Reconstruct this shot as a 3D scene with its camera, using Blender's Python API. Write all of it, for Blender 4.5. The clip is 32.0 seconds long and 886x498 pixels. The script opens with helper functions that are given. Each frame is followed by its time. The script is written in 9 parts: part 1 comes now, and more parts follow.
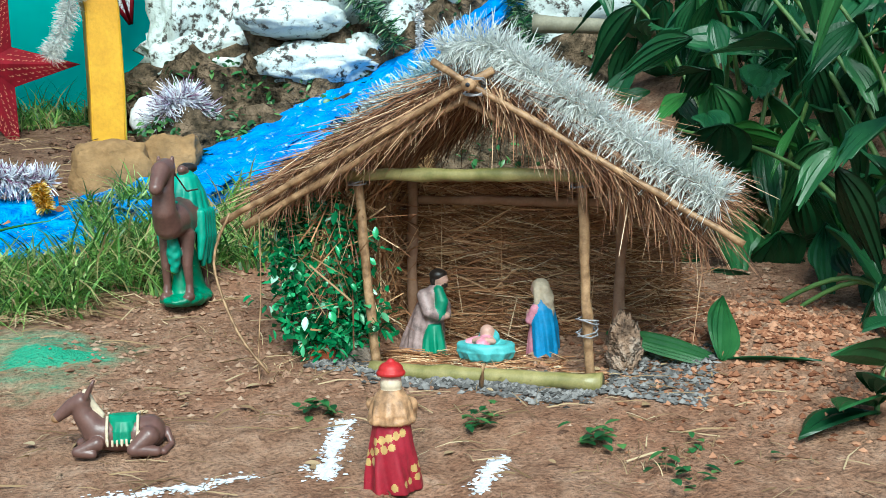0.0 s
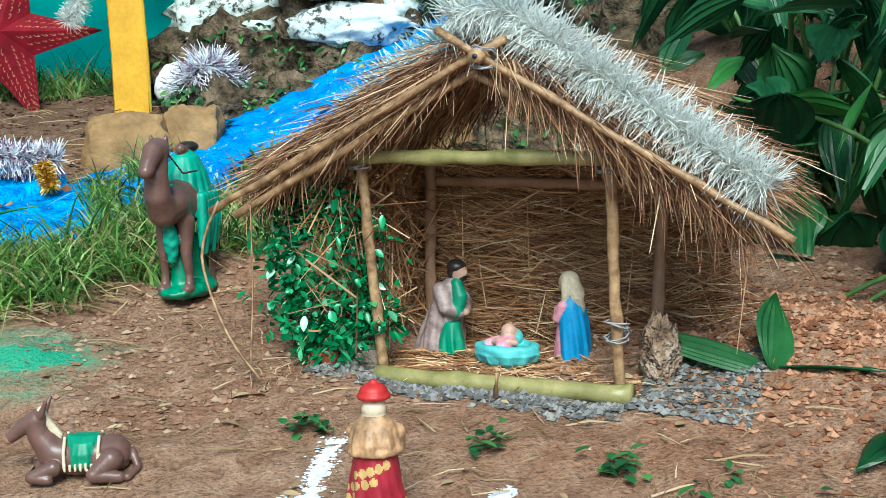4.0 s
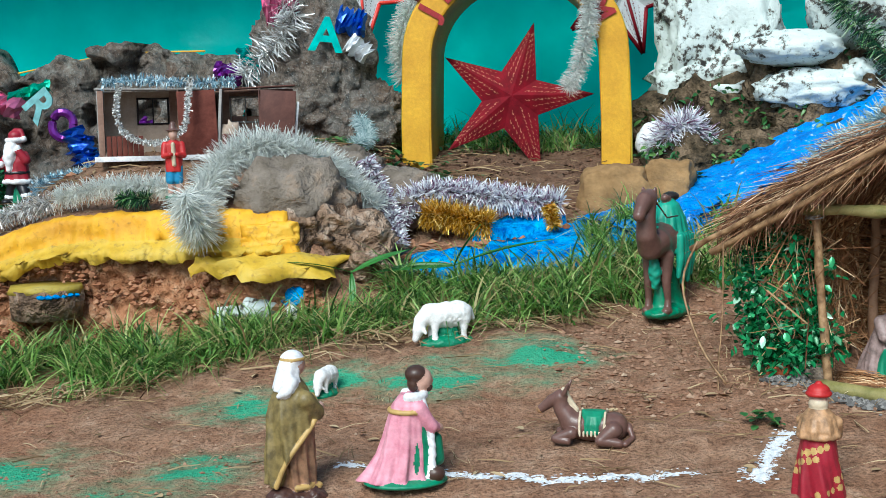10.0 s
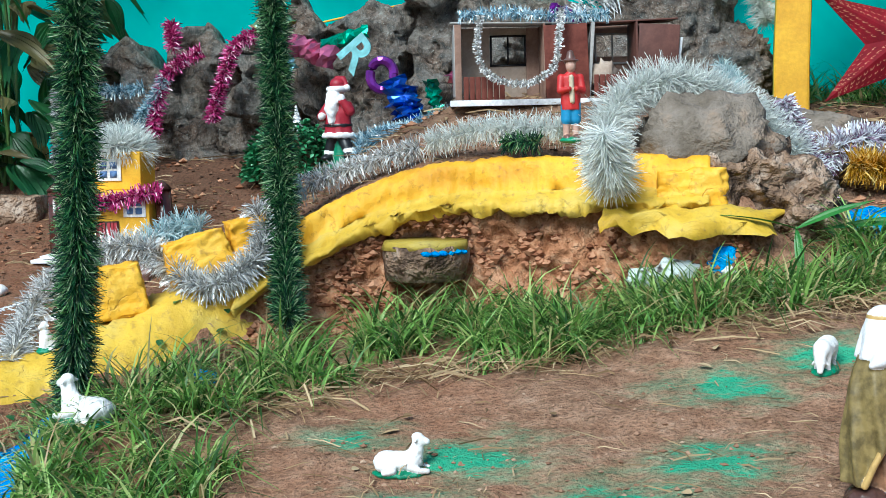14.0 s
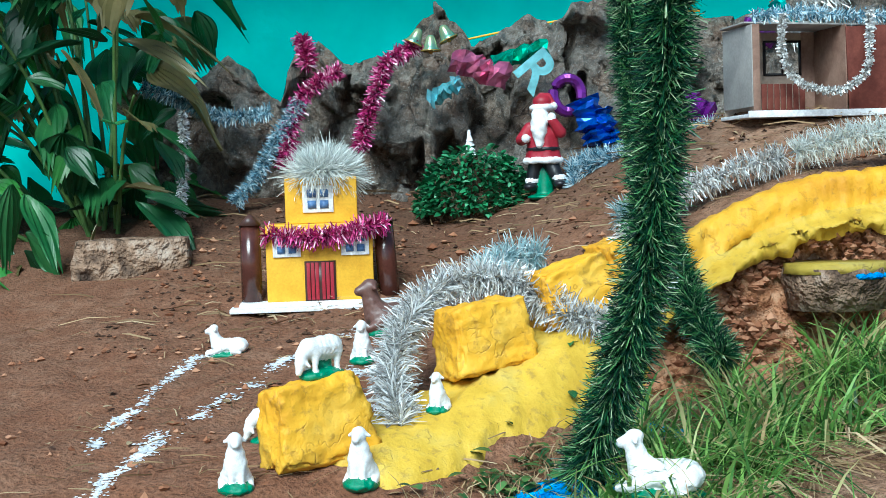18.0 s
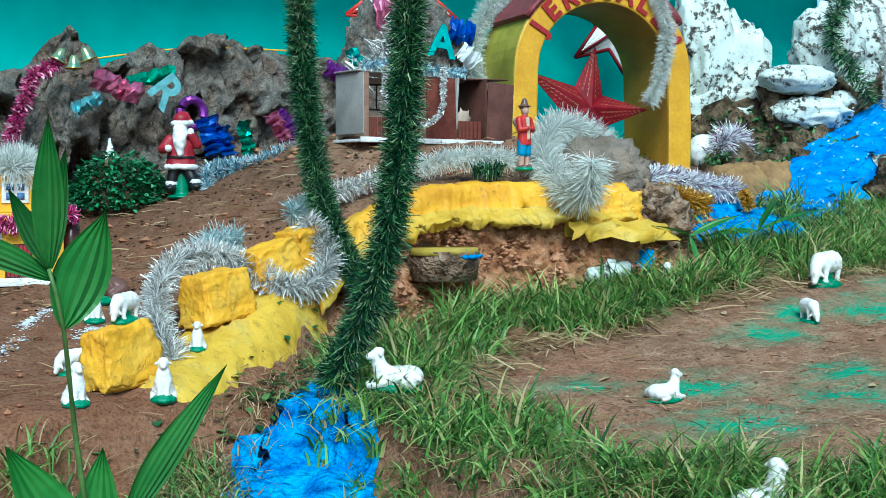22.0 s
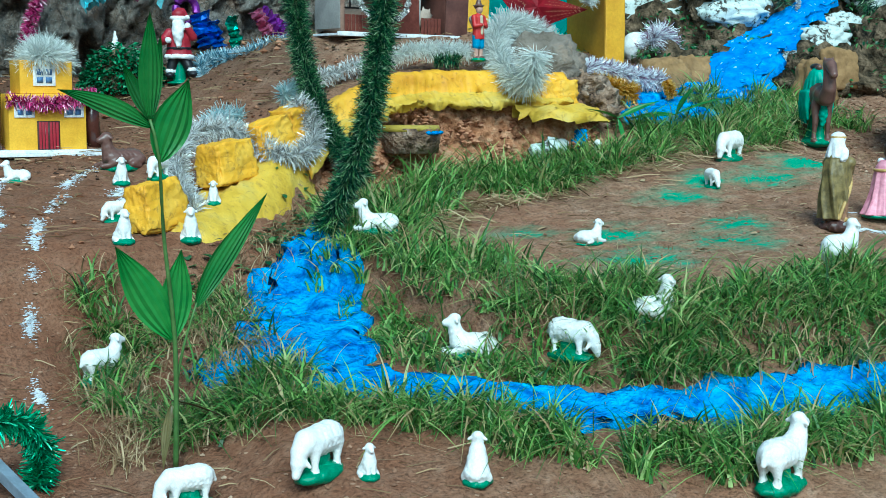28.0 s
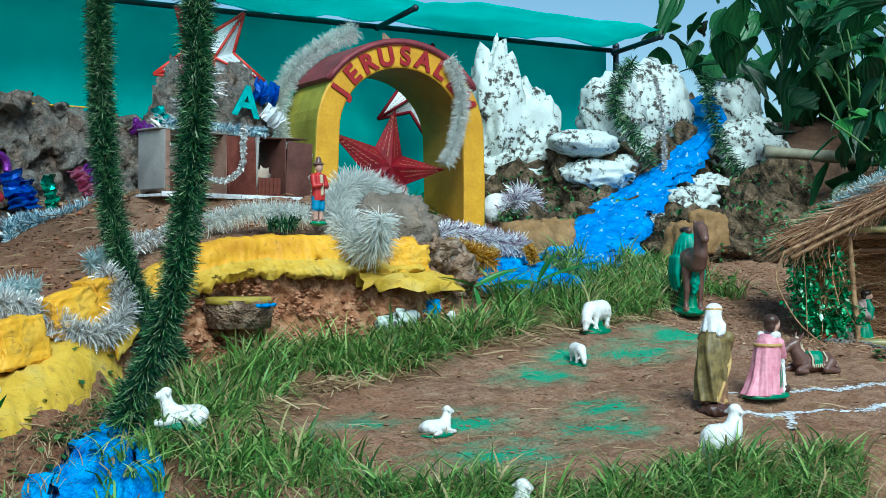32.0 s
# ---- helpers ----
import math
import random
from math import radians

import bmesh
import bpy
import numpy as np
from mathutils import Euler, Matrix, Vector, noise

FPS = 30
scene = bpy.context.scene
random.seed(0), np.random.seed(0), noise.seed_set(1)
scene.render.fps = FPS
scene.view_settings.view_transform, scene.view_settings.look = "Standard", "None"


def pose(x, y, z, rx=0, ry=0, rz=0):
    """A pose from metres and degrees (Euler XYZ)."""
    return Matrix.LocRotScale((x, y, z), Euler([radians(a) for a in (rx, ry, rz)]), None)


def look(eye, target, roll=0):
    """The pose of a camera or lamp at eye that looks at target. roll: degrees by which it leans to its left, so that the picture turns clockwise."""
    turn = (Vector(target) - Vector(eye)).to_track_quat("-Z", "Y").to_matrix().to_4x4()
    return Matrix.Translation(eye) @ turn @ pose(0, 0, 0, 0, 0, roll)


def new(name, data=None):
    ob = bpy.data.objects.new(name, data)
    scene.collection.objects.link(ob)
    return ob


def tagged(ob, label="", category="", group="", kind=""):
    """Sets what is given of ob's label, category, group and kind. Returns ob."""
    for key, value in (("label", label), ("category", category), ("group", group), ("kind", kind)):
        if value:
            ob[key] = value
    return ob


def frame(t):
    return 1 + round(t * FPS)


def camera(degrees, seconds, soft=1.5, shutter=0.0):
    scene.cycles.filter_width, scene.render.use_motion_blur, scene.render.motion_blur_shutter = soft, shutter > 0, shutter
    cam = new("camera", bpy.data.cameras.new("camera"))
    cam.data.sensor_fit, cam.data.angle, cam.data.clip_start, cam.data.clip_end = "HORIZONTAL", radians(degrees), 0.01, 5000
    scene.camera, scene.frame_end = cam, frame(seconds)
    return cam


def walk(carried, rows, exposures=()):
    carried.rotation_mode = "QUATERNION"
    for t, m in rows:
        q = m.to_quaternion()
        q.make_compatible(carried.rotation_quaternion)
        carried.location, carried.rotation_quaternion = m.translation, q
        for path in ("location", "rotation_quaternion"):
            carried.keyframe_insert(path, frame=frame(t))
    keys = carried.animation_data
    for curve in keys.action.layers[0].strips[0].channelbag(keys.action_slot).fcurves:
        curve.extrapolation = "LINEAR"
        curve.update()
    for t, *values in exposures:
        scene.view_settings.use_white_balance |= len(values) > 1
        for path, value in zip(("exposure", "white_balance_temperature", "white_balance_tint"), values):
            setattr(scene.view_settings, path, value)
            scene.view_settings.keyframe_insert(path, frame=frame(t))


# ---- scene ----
cam = camera(37.79, 32.0, soft=0.65)
PATH = [
    (0, (1.009, -4.633, 0.657), (1.573, -2.726, 0.445), -0.70),
    (0.5, (1.089, -4.423, 0.659), (1.651, -2.519, 0.417), -0.37),
    (1, (1.156, -4.330, 0.674), (1.717, -2.427, 0.421), -0.39),
    (1.5, (1.223, -4.311, 0.678), (1.763, -2.402, 0.420), -0.50),
    (2, (1.259, -4.321, 0.689), (1.774, -2.407, 0.420), -0.73),
    (2.5, (1.266, -4.329, 0.690), (1.759, -2.409, 0.421), -0.99),
    (4.5, (1.287, -4.297, 0.702), (1.673, -2.355, 0.417), -1.58),
    (5, (1.284, -4.292, 0.702), (1.606, -2.339, 0.418), -1.89),
    (5.5, (1.279, -4.301, 0.710), (1.543, -2.338, 0.433), -2.13),
    (6, (1.269, -4.316, 0.724), (1.483, -2.342, 0.483), -2.10),
    (6.5, (1.260, -4.331, 0.735), (1.423, -2.346, 0.554), -2.06),
    (7, (1.250, -4.343, 0.743), (1.378, -2.352, 0.601), -1.62),
    (7.5, (1.242, -4.398, 0.749), (1.349, -2.404, 0.638), -1.18),
    (8, (1.210, -4.494, 0.755), (1.301, -2.500, 0.645), -0.74),
    (8.5, (1.134, -4.675, 0.764), (1.169, -2.679, 0.655), -0.68),
    (9, (1.112, -4.855, 0.771), (0.999, -2.865, 0.613), -1.02),
    (9.5, (1.126, -4.975, 0.796), (0.964, -2.992, 0.592), -1.05),
    (10, (1.151, -5.129, 0.781), (0.906, -3.154, 0.578), -1.26),
    (10.5, (1.141, -5.281, 0.762), (0.806, -3.320, 0.558), -1.24),
    (11, (1.032, -5.265, 0.753), (0.589, -3.329, 0.513), -0.84),
    (11.5, (0.821, -5.159, 0.745), (0.294, -3.245, 0.503), -1.46),
    (12, (0.689, -5.012, 0.708), (0.151, -3.101, 0.463), -2.48),
    (12.5, (0.538, -4.815, 0.673), (-0.002, -2.905, 0.423), -2.23),
    (13, (0.433, -4.708, 0.650), (-0.108, -2.798, 0.405), -2.14),
    (13.5, (0.319, -4.634, 0.619), (-0.203, -2.716, 0.395), -1.82),
    (15.5, (-0.655, -4.314, 0.420), (-0.988, -2.346, 0.303), -0.64),
    (16, (-0.966, -4.279, 0.393), (-1.280, -2.306, 0.289), -1.39),
    (16.5, (-1.176, -4.226, 0.380), (-1.480, -2.252, 0.273), -2.12),
    (17, (-1.371, -4.129, 0.396), (-1.643, -2.151, 0.288), -2.41),
    (17.5, (-1.533, -4.098, 0.407), (-1.724, -2.111, 0.297), -2.20),
    (18, (-1.714, -4.098, 0.424), (-1.825, -2.104, 0.333), -1.82),
    (18.5, (-1.819, -4.112, 0.415), (-1.864, -2.113, 0.373), -1.82),
    (19, (-1.870, -4.132, 0.404), (-1.859, -2.133, 0.376), -1.42),
    (19.5, (-1.908, -4.176, 0.393), (-1.806, -2.179, 0.361), -1.47),
    (20, (-1.991, -4.341, 0.375), (-1.834, -2.347, 0.337), -1.30),
    (20.5, (-2.125, -4.557, 0.370), (-1.785, -2.588, 0.303), -1.14),
    (21, (-2.337, -4.743, 0.366), (-1.883, -2.798, 0.253), -0.96),
    (21.5, (-2.520, -4.919, 0.398), (-1.829, -3.046, 0.273), -0.42),
    (22, (-2.682, -5.138, 0.405), (-1.937, -3.284, 0.319), 0.11),
    (22.5, (-2.848, -5.349, 0.450), (-2.064, -3.510, 0.377), 0.46),
    (23, (-2.973, -5.544, 0.460), (-2.130, -3.730, 0.424), 0.39),
    (23.5, (-3.085, -5.709, 0.456), (-2.156, -3.938, 0.420), -0.22),
    (24, (-3.116, -5.807, 0.458), (-2.152, -4.056, 0.387), -0.08),
    (24.5, (-3.143, -5.853, 0.450), (-2.124, -4.134, 0.374), 0.42),
    (26.5, (-3.158, -6.202, 0.398), (-2.244, -4.429, 0.251), 0.92),
    (27, (-3.158, -6.193, 0.389), (-2.279, -4.403, 0.237), 0.81),
    (27.5, (-3.137, -6.127, 0.365), (-2.313, -4.314, 0.175), 0.47),
    (28, (-3.111, -6.002, 0.348), (-2.299, -4.190, 0.108), 0.44),
    (28.5, (-3.130, -5.879, 0.337), (-2.312, -4.070, 0.093), 0.39),
    (29, (-3.129, -5.797, 0.326), (-2.295, -3.994, 0.099), 0.46),
    (29.5, (-3.078, -5.697, 0.341), (-2.104, -3.957, 0.182), 1.16),
    (30, (-3.002, -5.589, 0.385), (-2.027, -3.843, 0.328), 1.06),
    (30.5, (-2.932, -5.551, 0.394), (-1.972, -3.796, 0.385), 0.86),
    (31, (-2.852, -5.516, 0.383), (-1.892, -3.761, 0.382), 0.91),
    (31.5, (-2.766, -5.493, 0.375), (-1.797, -3.744, 0.380), 0.92),
    (32, (-2.685, -5.474, 0.374), (-1.700, -3.734, 0.382), 0.30),
]
walk(cam, [(t, look(eye, target, roll)) for t, eye, target, roll in PATH],
     exposures=[(0, 1.25, 5700, -7), (2, 1.32, 5700, -7), (5, 1.2, 5600, -10), (8, 1.05, 5400, -15), (11, 0.87, 6000, 4), (13, 1.06, 5700, 0), (16, 1.15, 5600, -4), (19, 1.1, 5300, -9), (23, 0.92, 5200, -14), (28, 0.88, 4950, -20), (32, 0.78, 5300, -12)])

# ---- light ----
world = bpy.data.worlds.new("sky")
scene.world = world
world.use_nodes = True
wn = world.node_tree
sky = wn.nodes.new("ShaderNodeTexSky")
sky.sky_type, sky.sun_disc = 'NISHITA', False
sky.sun_elevation, sky.sun_rotation = radians(43), radians(194)
wn.links.new(sky.outputs[0], wn.nodes["Background"].inputs[0])
wn.nodes["Background"].inputs[1].default_value = 0.065
sun = new("sun", bpy.data.lights.new("sun", 'SUN'))
sun.data.energy, sun.data.angle, sun.data.color = 2.5, radians(30), (1.0, 0.96, 0.91)
sun.matrix_world = look((-1.5, -6.0, 5.8), (0, 0, 0))
# ---- tools ----
def S(x):
    x = np.clip(x, 0, 1)
    return x * x * (3 - 2 * x)


def mesh_object(name, bm, material, parent=None, smooth=True, m=None):
    me = bpy.data.meshes.new(name)
    bm.to_mesh(me)
    bm.free()
    for mt in (material if isinstance(material, (list, tuple)) else [material]):
        me.materials.append(mt)
    me.polygons.foreach_set("use_smooth", [smooth] * len(me.polygons))
    ob = new(name, me)
    if parent:
        ob.parent = parent
    if m is not None:
        ob.matrix_basis = m
    return ob


def part(name, bm, material, parent, label="", smooth=True, m=None):
    return tagged(mesh_object(name, bm, material, parent, smooth, m), label)


def from_arrays(name, verts, faces, material, parent=None, smooth=True, slots=None):
    me = bpy.data.meshes.new(name)
    me.from_pydata([tuple(v) for v in verts], [], faces)
    for mt in (material if isinstance(material, (list, tuple)) else [material]):
        me.materials.append(mt)
    me.polygons.foreach_set("use_smooth", [smooth] * len(me.polygons))
    if slots is not None:
        me.polygons.foreach_set("material_index", slots)
    ob = new(name, me)
    if parent:
        ob.parent = parent
    return ob


def empty(name, m, label, category, group=""):
    ob = new(name)
    ob.matrix_basis = m
    return tagged(ob, label, category, group)


def add_box(bm, c, s, m=Matrix(), bevel=0.0):
    r = bmesh.ops.create_cube(bm, size=1, matrix=m @ Matrix.Translation(c) @ Matrix.Diagonal((*s, 1)))
    if bevel:
        es = list({e for v in r["verts"] for e in v.link_edges})
        bmesh.ops.bevel(bm, geom=es, offset=bevel, segments=2, affect='EDGES', profile=0.6)
    return r["verts"]


def add_tube(bm, pts, radii, n=8, caps=True, jitter=0.0, rng=random, mat_index=0):
    pts = [Vector(p) for p in pts]
    rings = []
    for i, p in enumerate(pts):
        d = (pts[min(i + 1, len(pts) - 1)] - pts[max(i - 1, 0)]).normalized()
        a = d.cross(Vector((0, 0, 1)) if abs(d.z) < 0.9 else Vector((1, 0, 0))).normalized()
        b = d.cross(a)
        r = radii[i] if isinstance(radii, (list, tuple)) else radii
        rings.append([bm.verts.new(p + (a * math.cos(k * 2 * math.pi / n) + b * math.sin(k * 2 * math.pi / n)) * r * (1 + rng.uniform(-jitter, jitter))) for k in range(n)])
    fs = []
    for r0, r1 in zip(rings, rings[1:]):
        for k in range(n):
            fs.append(bm.faces.new((r0[k], r0[(k + 1) % n], r1[(k + 1) % n], r1[k])))
    if caps:
        fs.append(bm.faces.new(rings[0][::-1]))
        fs.append(bm.faces.new(rings[-1]))
    for f in fs:
        f.material_index = mat_index
    return rings


def add_blob(bm, c, s, m=Matrix(), sub=2, rough=0.0, scale=1.0, seed=0, mat_index=0, craggy=0.0):
    r = bmesh.ops.create_icosphere(bm, subdivisions=sub, radius=1)
    o = Vector((seed * 7.3, seed * 3.1, seed * 1.7))
    for v in r["verts"]:
        k = 1 + rough * (noise.fractal(v.co * scale + o, 0.6, 2.1, 4) + (0.3 * noise.fractal(v.co * scale * 5 + o, 0.5, 2.1, 3) if rough > 0.15 else 0)) if rough else 1
        if craggy:
            f = noise.voronoi(Vector((v.co.x, v.co.y, v.co.z * 0.6)) * scale * 1.6 + o)[0]
            k += craggy * (min(0.45, f[1] - f[0]) - 0.2 + 0.25 * noise.ridged_multi_fractal(v.co * scale * 2.2 + o, 0.9, 2.2, 4, 1.0, 2.0) - 0.3)
        v.co = m @ (Vector(c) + Vector((v.co.x * s[0], v.co.y * s[1], v.co.z * s[2])) * k)
    for f in {f for v in r["verts"] for f in v.link_faces}:
        f.material_index = mat_index
    return r["verts"]


# ---- materials ----
def material(name, build):
    mt = bpy.data.materials.new(name)
    mt.use_nodes = True
    nt = mt.node_tree
    build(nt, nt.nodes["Principled BSDF"])
    return mt


def tex_noise(nt, scale, detail=6, rough=0.6, vec=None, kind="ShaderNodeTexNoise"):
    n = nt.nodes.new(kind)
    n.inputs["Scale"].default_value = scale
    if kind == "ShaderNodeTexNoise":
        n.inputs["Detail"].default_value, n.inputs["Roughness"].default_value = detail, rough
    if vec is None:
        geo = nt.nodes.new("ShaderNodeTexCoord")
        vec = geo.outputs["Object"]
    nt.links.new(vec, n.inputs["Vector"])
    return n


def ramp(nt, src, stops):
    r = nt.nodes.new("ShaderNodeValToRGB")
    while len(r.color_ramp.elements) < len(stops):
        r.color_ramp.elements.new(0.5)
    for e, (p, c) in zip(r.color_ramp.elements, stops):
        e.position, e.color = p, (*c, 1) if len(c) == 3 else c
    nt.links.new(src, r.inputs[0])
    return r


def bump(nt, src, b, strength=0.5, dist=0.01):
    n = nt.nodes.new("ShaderNodeBump")
    n.inputs["Strength"].default_value, n.inputs["Distance"].default_value = strength, dist
    nt.links.new(src, n.inputs["Height"])
    nt.links.new(n.outputs[0], b.inputs["Normal"])
    return n


def mixed(nt, fac, a, b):
    m = nt.nodes.new("ShaderNodeMix")
    m.data_type = 'RGBA'
    for sock, val in ((m.inputs[0], fac), (m.inputs[6], a), (m.inputs[7], b)):
        if hasattr(val, "is_linked"):
            nt.links.new(val, sock)
        elif isinstance(val, tuple):
            sock.default_value = (*val, 1)
        else:
            sock.default_value = val
    return m.outputs[2]


def mottled(name, a, b, scale=20, rough=0.8, bump_s=0.4, bump_d=0.004, spec=0.3, metal=0.0, c=None, fine=120, lo=0.35, hi=0.65):
    def build(nt, p):
        n = tex_noise(nt, scale)
        stops = [(lo, a), (hi, b)] if c is None else [(lo, a), ((lo + hi) / 2, b), (hi, c)]
        r = ramp(nt, n.outputs[0], stops)
        f = tex_noise(nt, fine, 3)
        rnd = nt.nodes.new("ShaderNodeNewGeometry")
        k = ramp(nt, f.outputs[0], [(0.3, (0.75, 0.75, 0.75)), (0.7, (1, 1, 1))])
        mul = nt.nodes.new("ShaderNodeMix")
        mul.data_type, mul.blend_type = 'RGBA', 'MULTIPLY'
        mul.inputs[0].default_value = 0.7
        nt.links.new(r.outputs[0], mul.inputs[6])
        nt.links.new(k.outputs[0], mul.inputs[7])
        nt.links.new(mul.outputs[2], p.inputs["Base Color"])
        p.inputs["Roughness"].default_value, p.inputs["Metallic"].default_value = rough, metal
        p.inputs["Specular IOR Level"].default_value = spec
        if bump_s:
            bump(nt, f.outputs[0], p, bump_s, bump_d)
    return material(name, build)


def fibre(name, stops, rough=0.6, translucent=0.0, metal=0.0, spec=0.4):
    """Many small loose pieces whose colour varies piece by piece."""
    def build(nt, p):
        g = nt.nodes.new("ShaderNodeNewGeometry")
        r = ramp(nt, g.outputs["Random Per Island"], stops)
        nt.links.new(r.outputs[0], p.inputs["Base Color"])
        p.inputs["Roughness"].default_value, p.inputs["Metallic"].default_value = rough, metal
        p.inputs["Specular IOR Level"].default_value = spec
        if translucent:
            t = nt.nodes.new("ShaderNodeBsdfTranslucent")
            nt.links.new(r.outputs[0], t.inputs[0])
            mx = nt.nodes.new("ShaderNodeMixShader")
            mx.inputs[0].default_value = translucent
            nt.links.new(p.outputs[0], mx.inputs[1])
            nt.links.new(t.outputs[0], mx.inputs[2])
            nt.links.new(mx.outputs[0], nt.nodes["Material Output"].inputs[0])
    return material(name, build)


def soil_build(nt, p):
    tc = nt.nodes.new("ShaderNodeTexCoord")
    vec = tc.outputs["Object"]
    n1, n2, n3 = tex_noise(nt, 1.7, 8, 0.65, vec), tex_noise(nt, 14, 8, 0.7, vec), tex_noise(nt, 90, 4, 0.6, vec)
    base = ramp(nt, n2.outputs[0], [(0.28, (0.15, 0.078, 0.048)), (0.45, (0.25, 0.142, 0.088)), (0.58, (0.33, 0.202, 0.132)), (0.78, (0.46, 0.33, 0.235))])
    red = ramp(nt, n1.outputs[0], [(0.42, (0, 0, 0)), (0.68, (1, 1, 1))])
    col = mixed(nt, red.outputs[0], base.outputs[0], mixed(nt, 0.45, base.outputs[0], (0.27, 0.115, 0.062)))
    sep = nt.nodes.new("ShaderNodeSeparateXYZ")
    nt.links.new(vec, sep.inputs[0])
    west = nt.nodes.new("ShaderNodeMapRange")
    west.inputs[1].default_value, west.inputs[2].default_value, west.inputs[3].default_value, west.inputs[4].default_value = -1.0, -1.9, 0.0, 0.9
    nt.links.new(sep.outputs[0], west.inputs[0])
    col = mixed(nt, west.outputs[0], col, mixed(nt, 0.6, col, (0.15, 0.055, 0.027)))
    # damp soil towards the back, with the shade there darkened into its colour
    damp_shade = nt.nodes.new("ShaderNodeMapRange")
    damp_shade.inputs[1].default_value, damp_shade.inputs[2].default_value, damp_shade.inputs[3].default_value, damp_shade.inputs[4].default_value = 0.0, 0.9, 0.0, 0.8
    nt.links.new(sep.outputs[1], damp_shade.inputs[0])
    col = mixed(nt, damp_shade.outputs[0], col, mixed(nt, 0.75, col, (0.055, 0.034, 0.024)))
    grit = ramp(nt, n3.outputs[0], [(0.36, (0.5, 0.48, 0.46)), (0.46, (0.95, 0.95, 0.95)), (0.66, (1.3, 1.27, 1.24))])
    gr = nt.nodes.new("ShaderNodeMix")
    gr.data_type, gr.blend_type = 'RGBA', 'MULTIPLY'
    gr.inputs[0].default_value = 0.75
    nt.links.new(col, gr.inputs[6])
    nt.links.new(grit.outputs[0], gr.inputs[7])
    col = gr.outputs[2]
    # patches of green powder strewn on the field
    best = None
    flat = nt.nodes.new("ShaderNodeVectorMath")
    flat.operation = 'MULTIPLY'
    nt.links.new(vec, flat.inputs[0])
    flat.inputs[1].default_value = (0.7, 1, 0)
    for cx, cy, rad in ((0.92, -1.12, 0.34), (0.62, -1.25, 0.30), (0.3, -1.2, 0.22), (0.06, -1.36, 0.26), (-0.81, -1.63, 0.2), (-0.48, -1.75, 0.28), (-0.1, -1.99, 0.3), (-0.58, -2.1, 0.34), (0.05, -1.80, 0.24)):
        d = nt.nodes.new("ShaderNodeVectorMath")
        d.operation = 'DISTANCE'
        nt.links.new(flat.outputs[0], d.inputs[0])
        d.inputs[1].default_value = (cx * 0.7, cy, 0)
        k = nt.nodes.new("ShaderNodeMapRange")
        k.inputs[1].default_value, k.inputs[2].default_value, k.inputs[3].default_value, k.inputs[4].default_value = 0.0, rad, 0.5, 0.0
        nt.links.new(d.outputs["Value"], k.inputs[0])
        if best is None:
            best = k.outputs[0]
        else:
            mx = nt.nodes.new("ShaderNodeMath")
            mx.operation = 'MAXIMUM'
            nt.links.new(best, mx.inputs[0])
            nt.links.new(k.outputs[0], mx.inputs[1])
            best = mx.outputs[0]
    streak = nt.nodes.new("ShaderNodeMapping")
    streak.inputs["Scale"].default_value = (0.55, 1.3, 1)
    streak.inputs["Rotation"].default_value = (0, 0, 0.35)
    nt.links.new(vec, streak.inputs[0])
    n4 = tex_noise(nt, 9, 12, 0.72, streak.outputs[0])
    add = nt.nodes.new("ShaderNodeMath")
    nt.links.new(best, add.inputs[0])
    nt.links.new(n4.outputs[0], add.inputs[1])
    gm = ramp(nt, add.outputs[0], [(0.67, (0, 0, 0)), (0.78, (0.16, 0.16, 0.16)), (0.87, (0.35, 0.35, 0.35)), (0.95, (0.85, 0.85, 0.85))])
    col = mixed(nt, gm.outputs[0], col, (0.02, 0.36, 0.20))
    nt.links.new(col, p.inputs["Base Color"])
    p.inputs["Roughness"].default_value = 0.95
    p.inputs["Specular IOR Level"].default_value = 0.15
    h = nt.nodes.new("ShaderNodeMath")
    nt.links.new(n2.outputs[0], h.inputs[0])
    nt.links.new(n3.outputs[0], h.inputs[1])
    bump(nt, h.outputs[0], p, 0.9, 0.016)


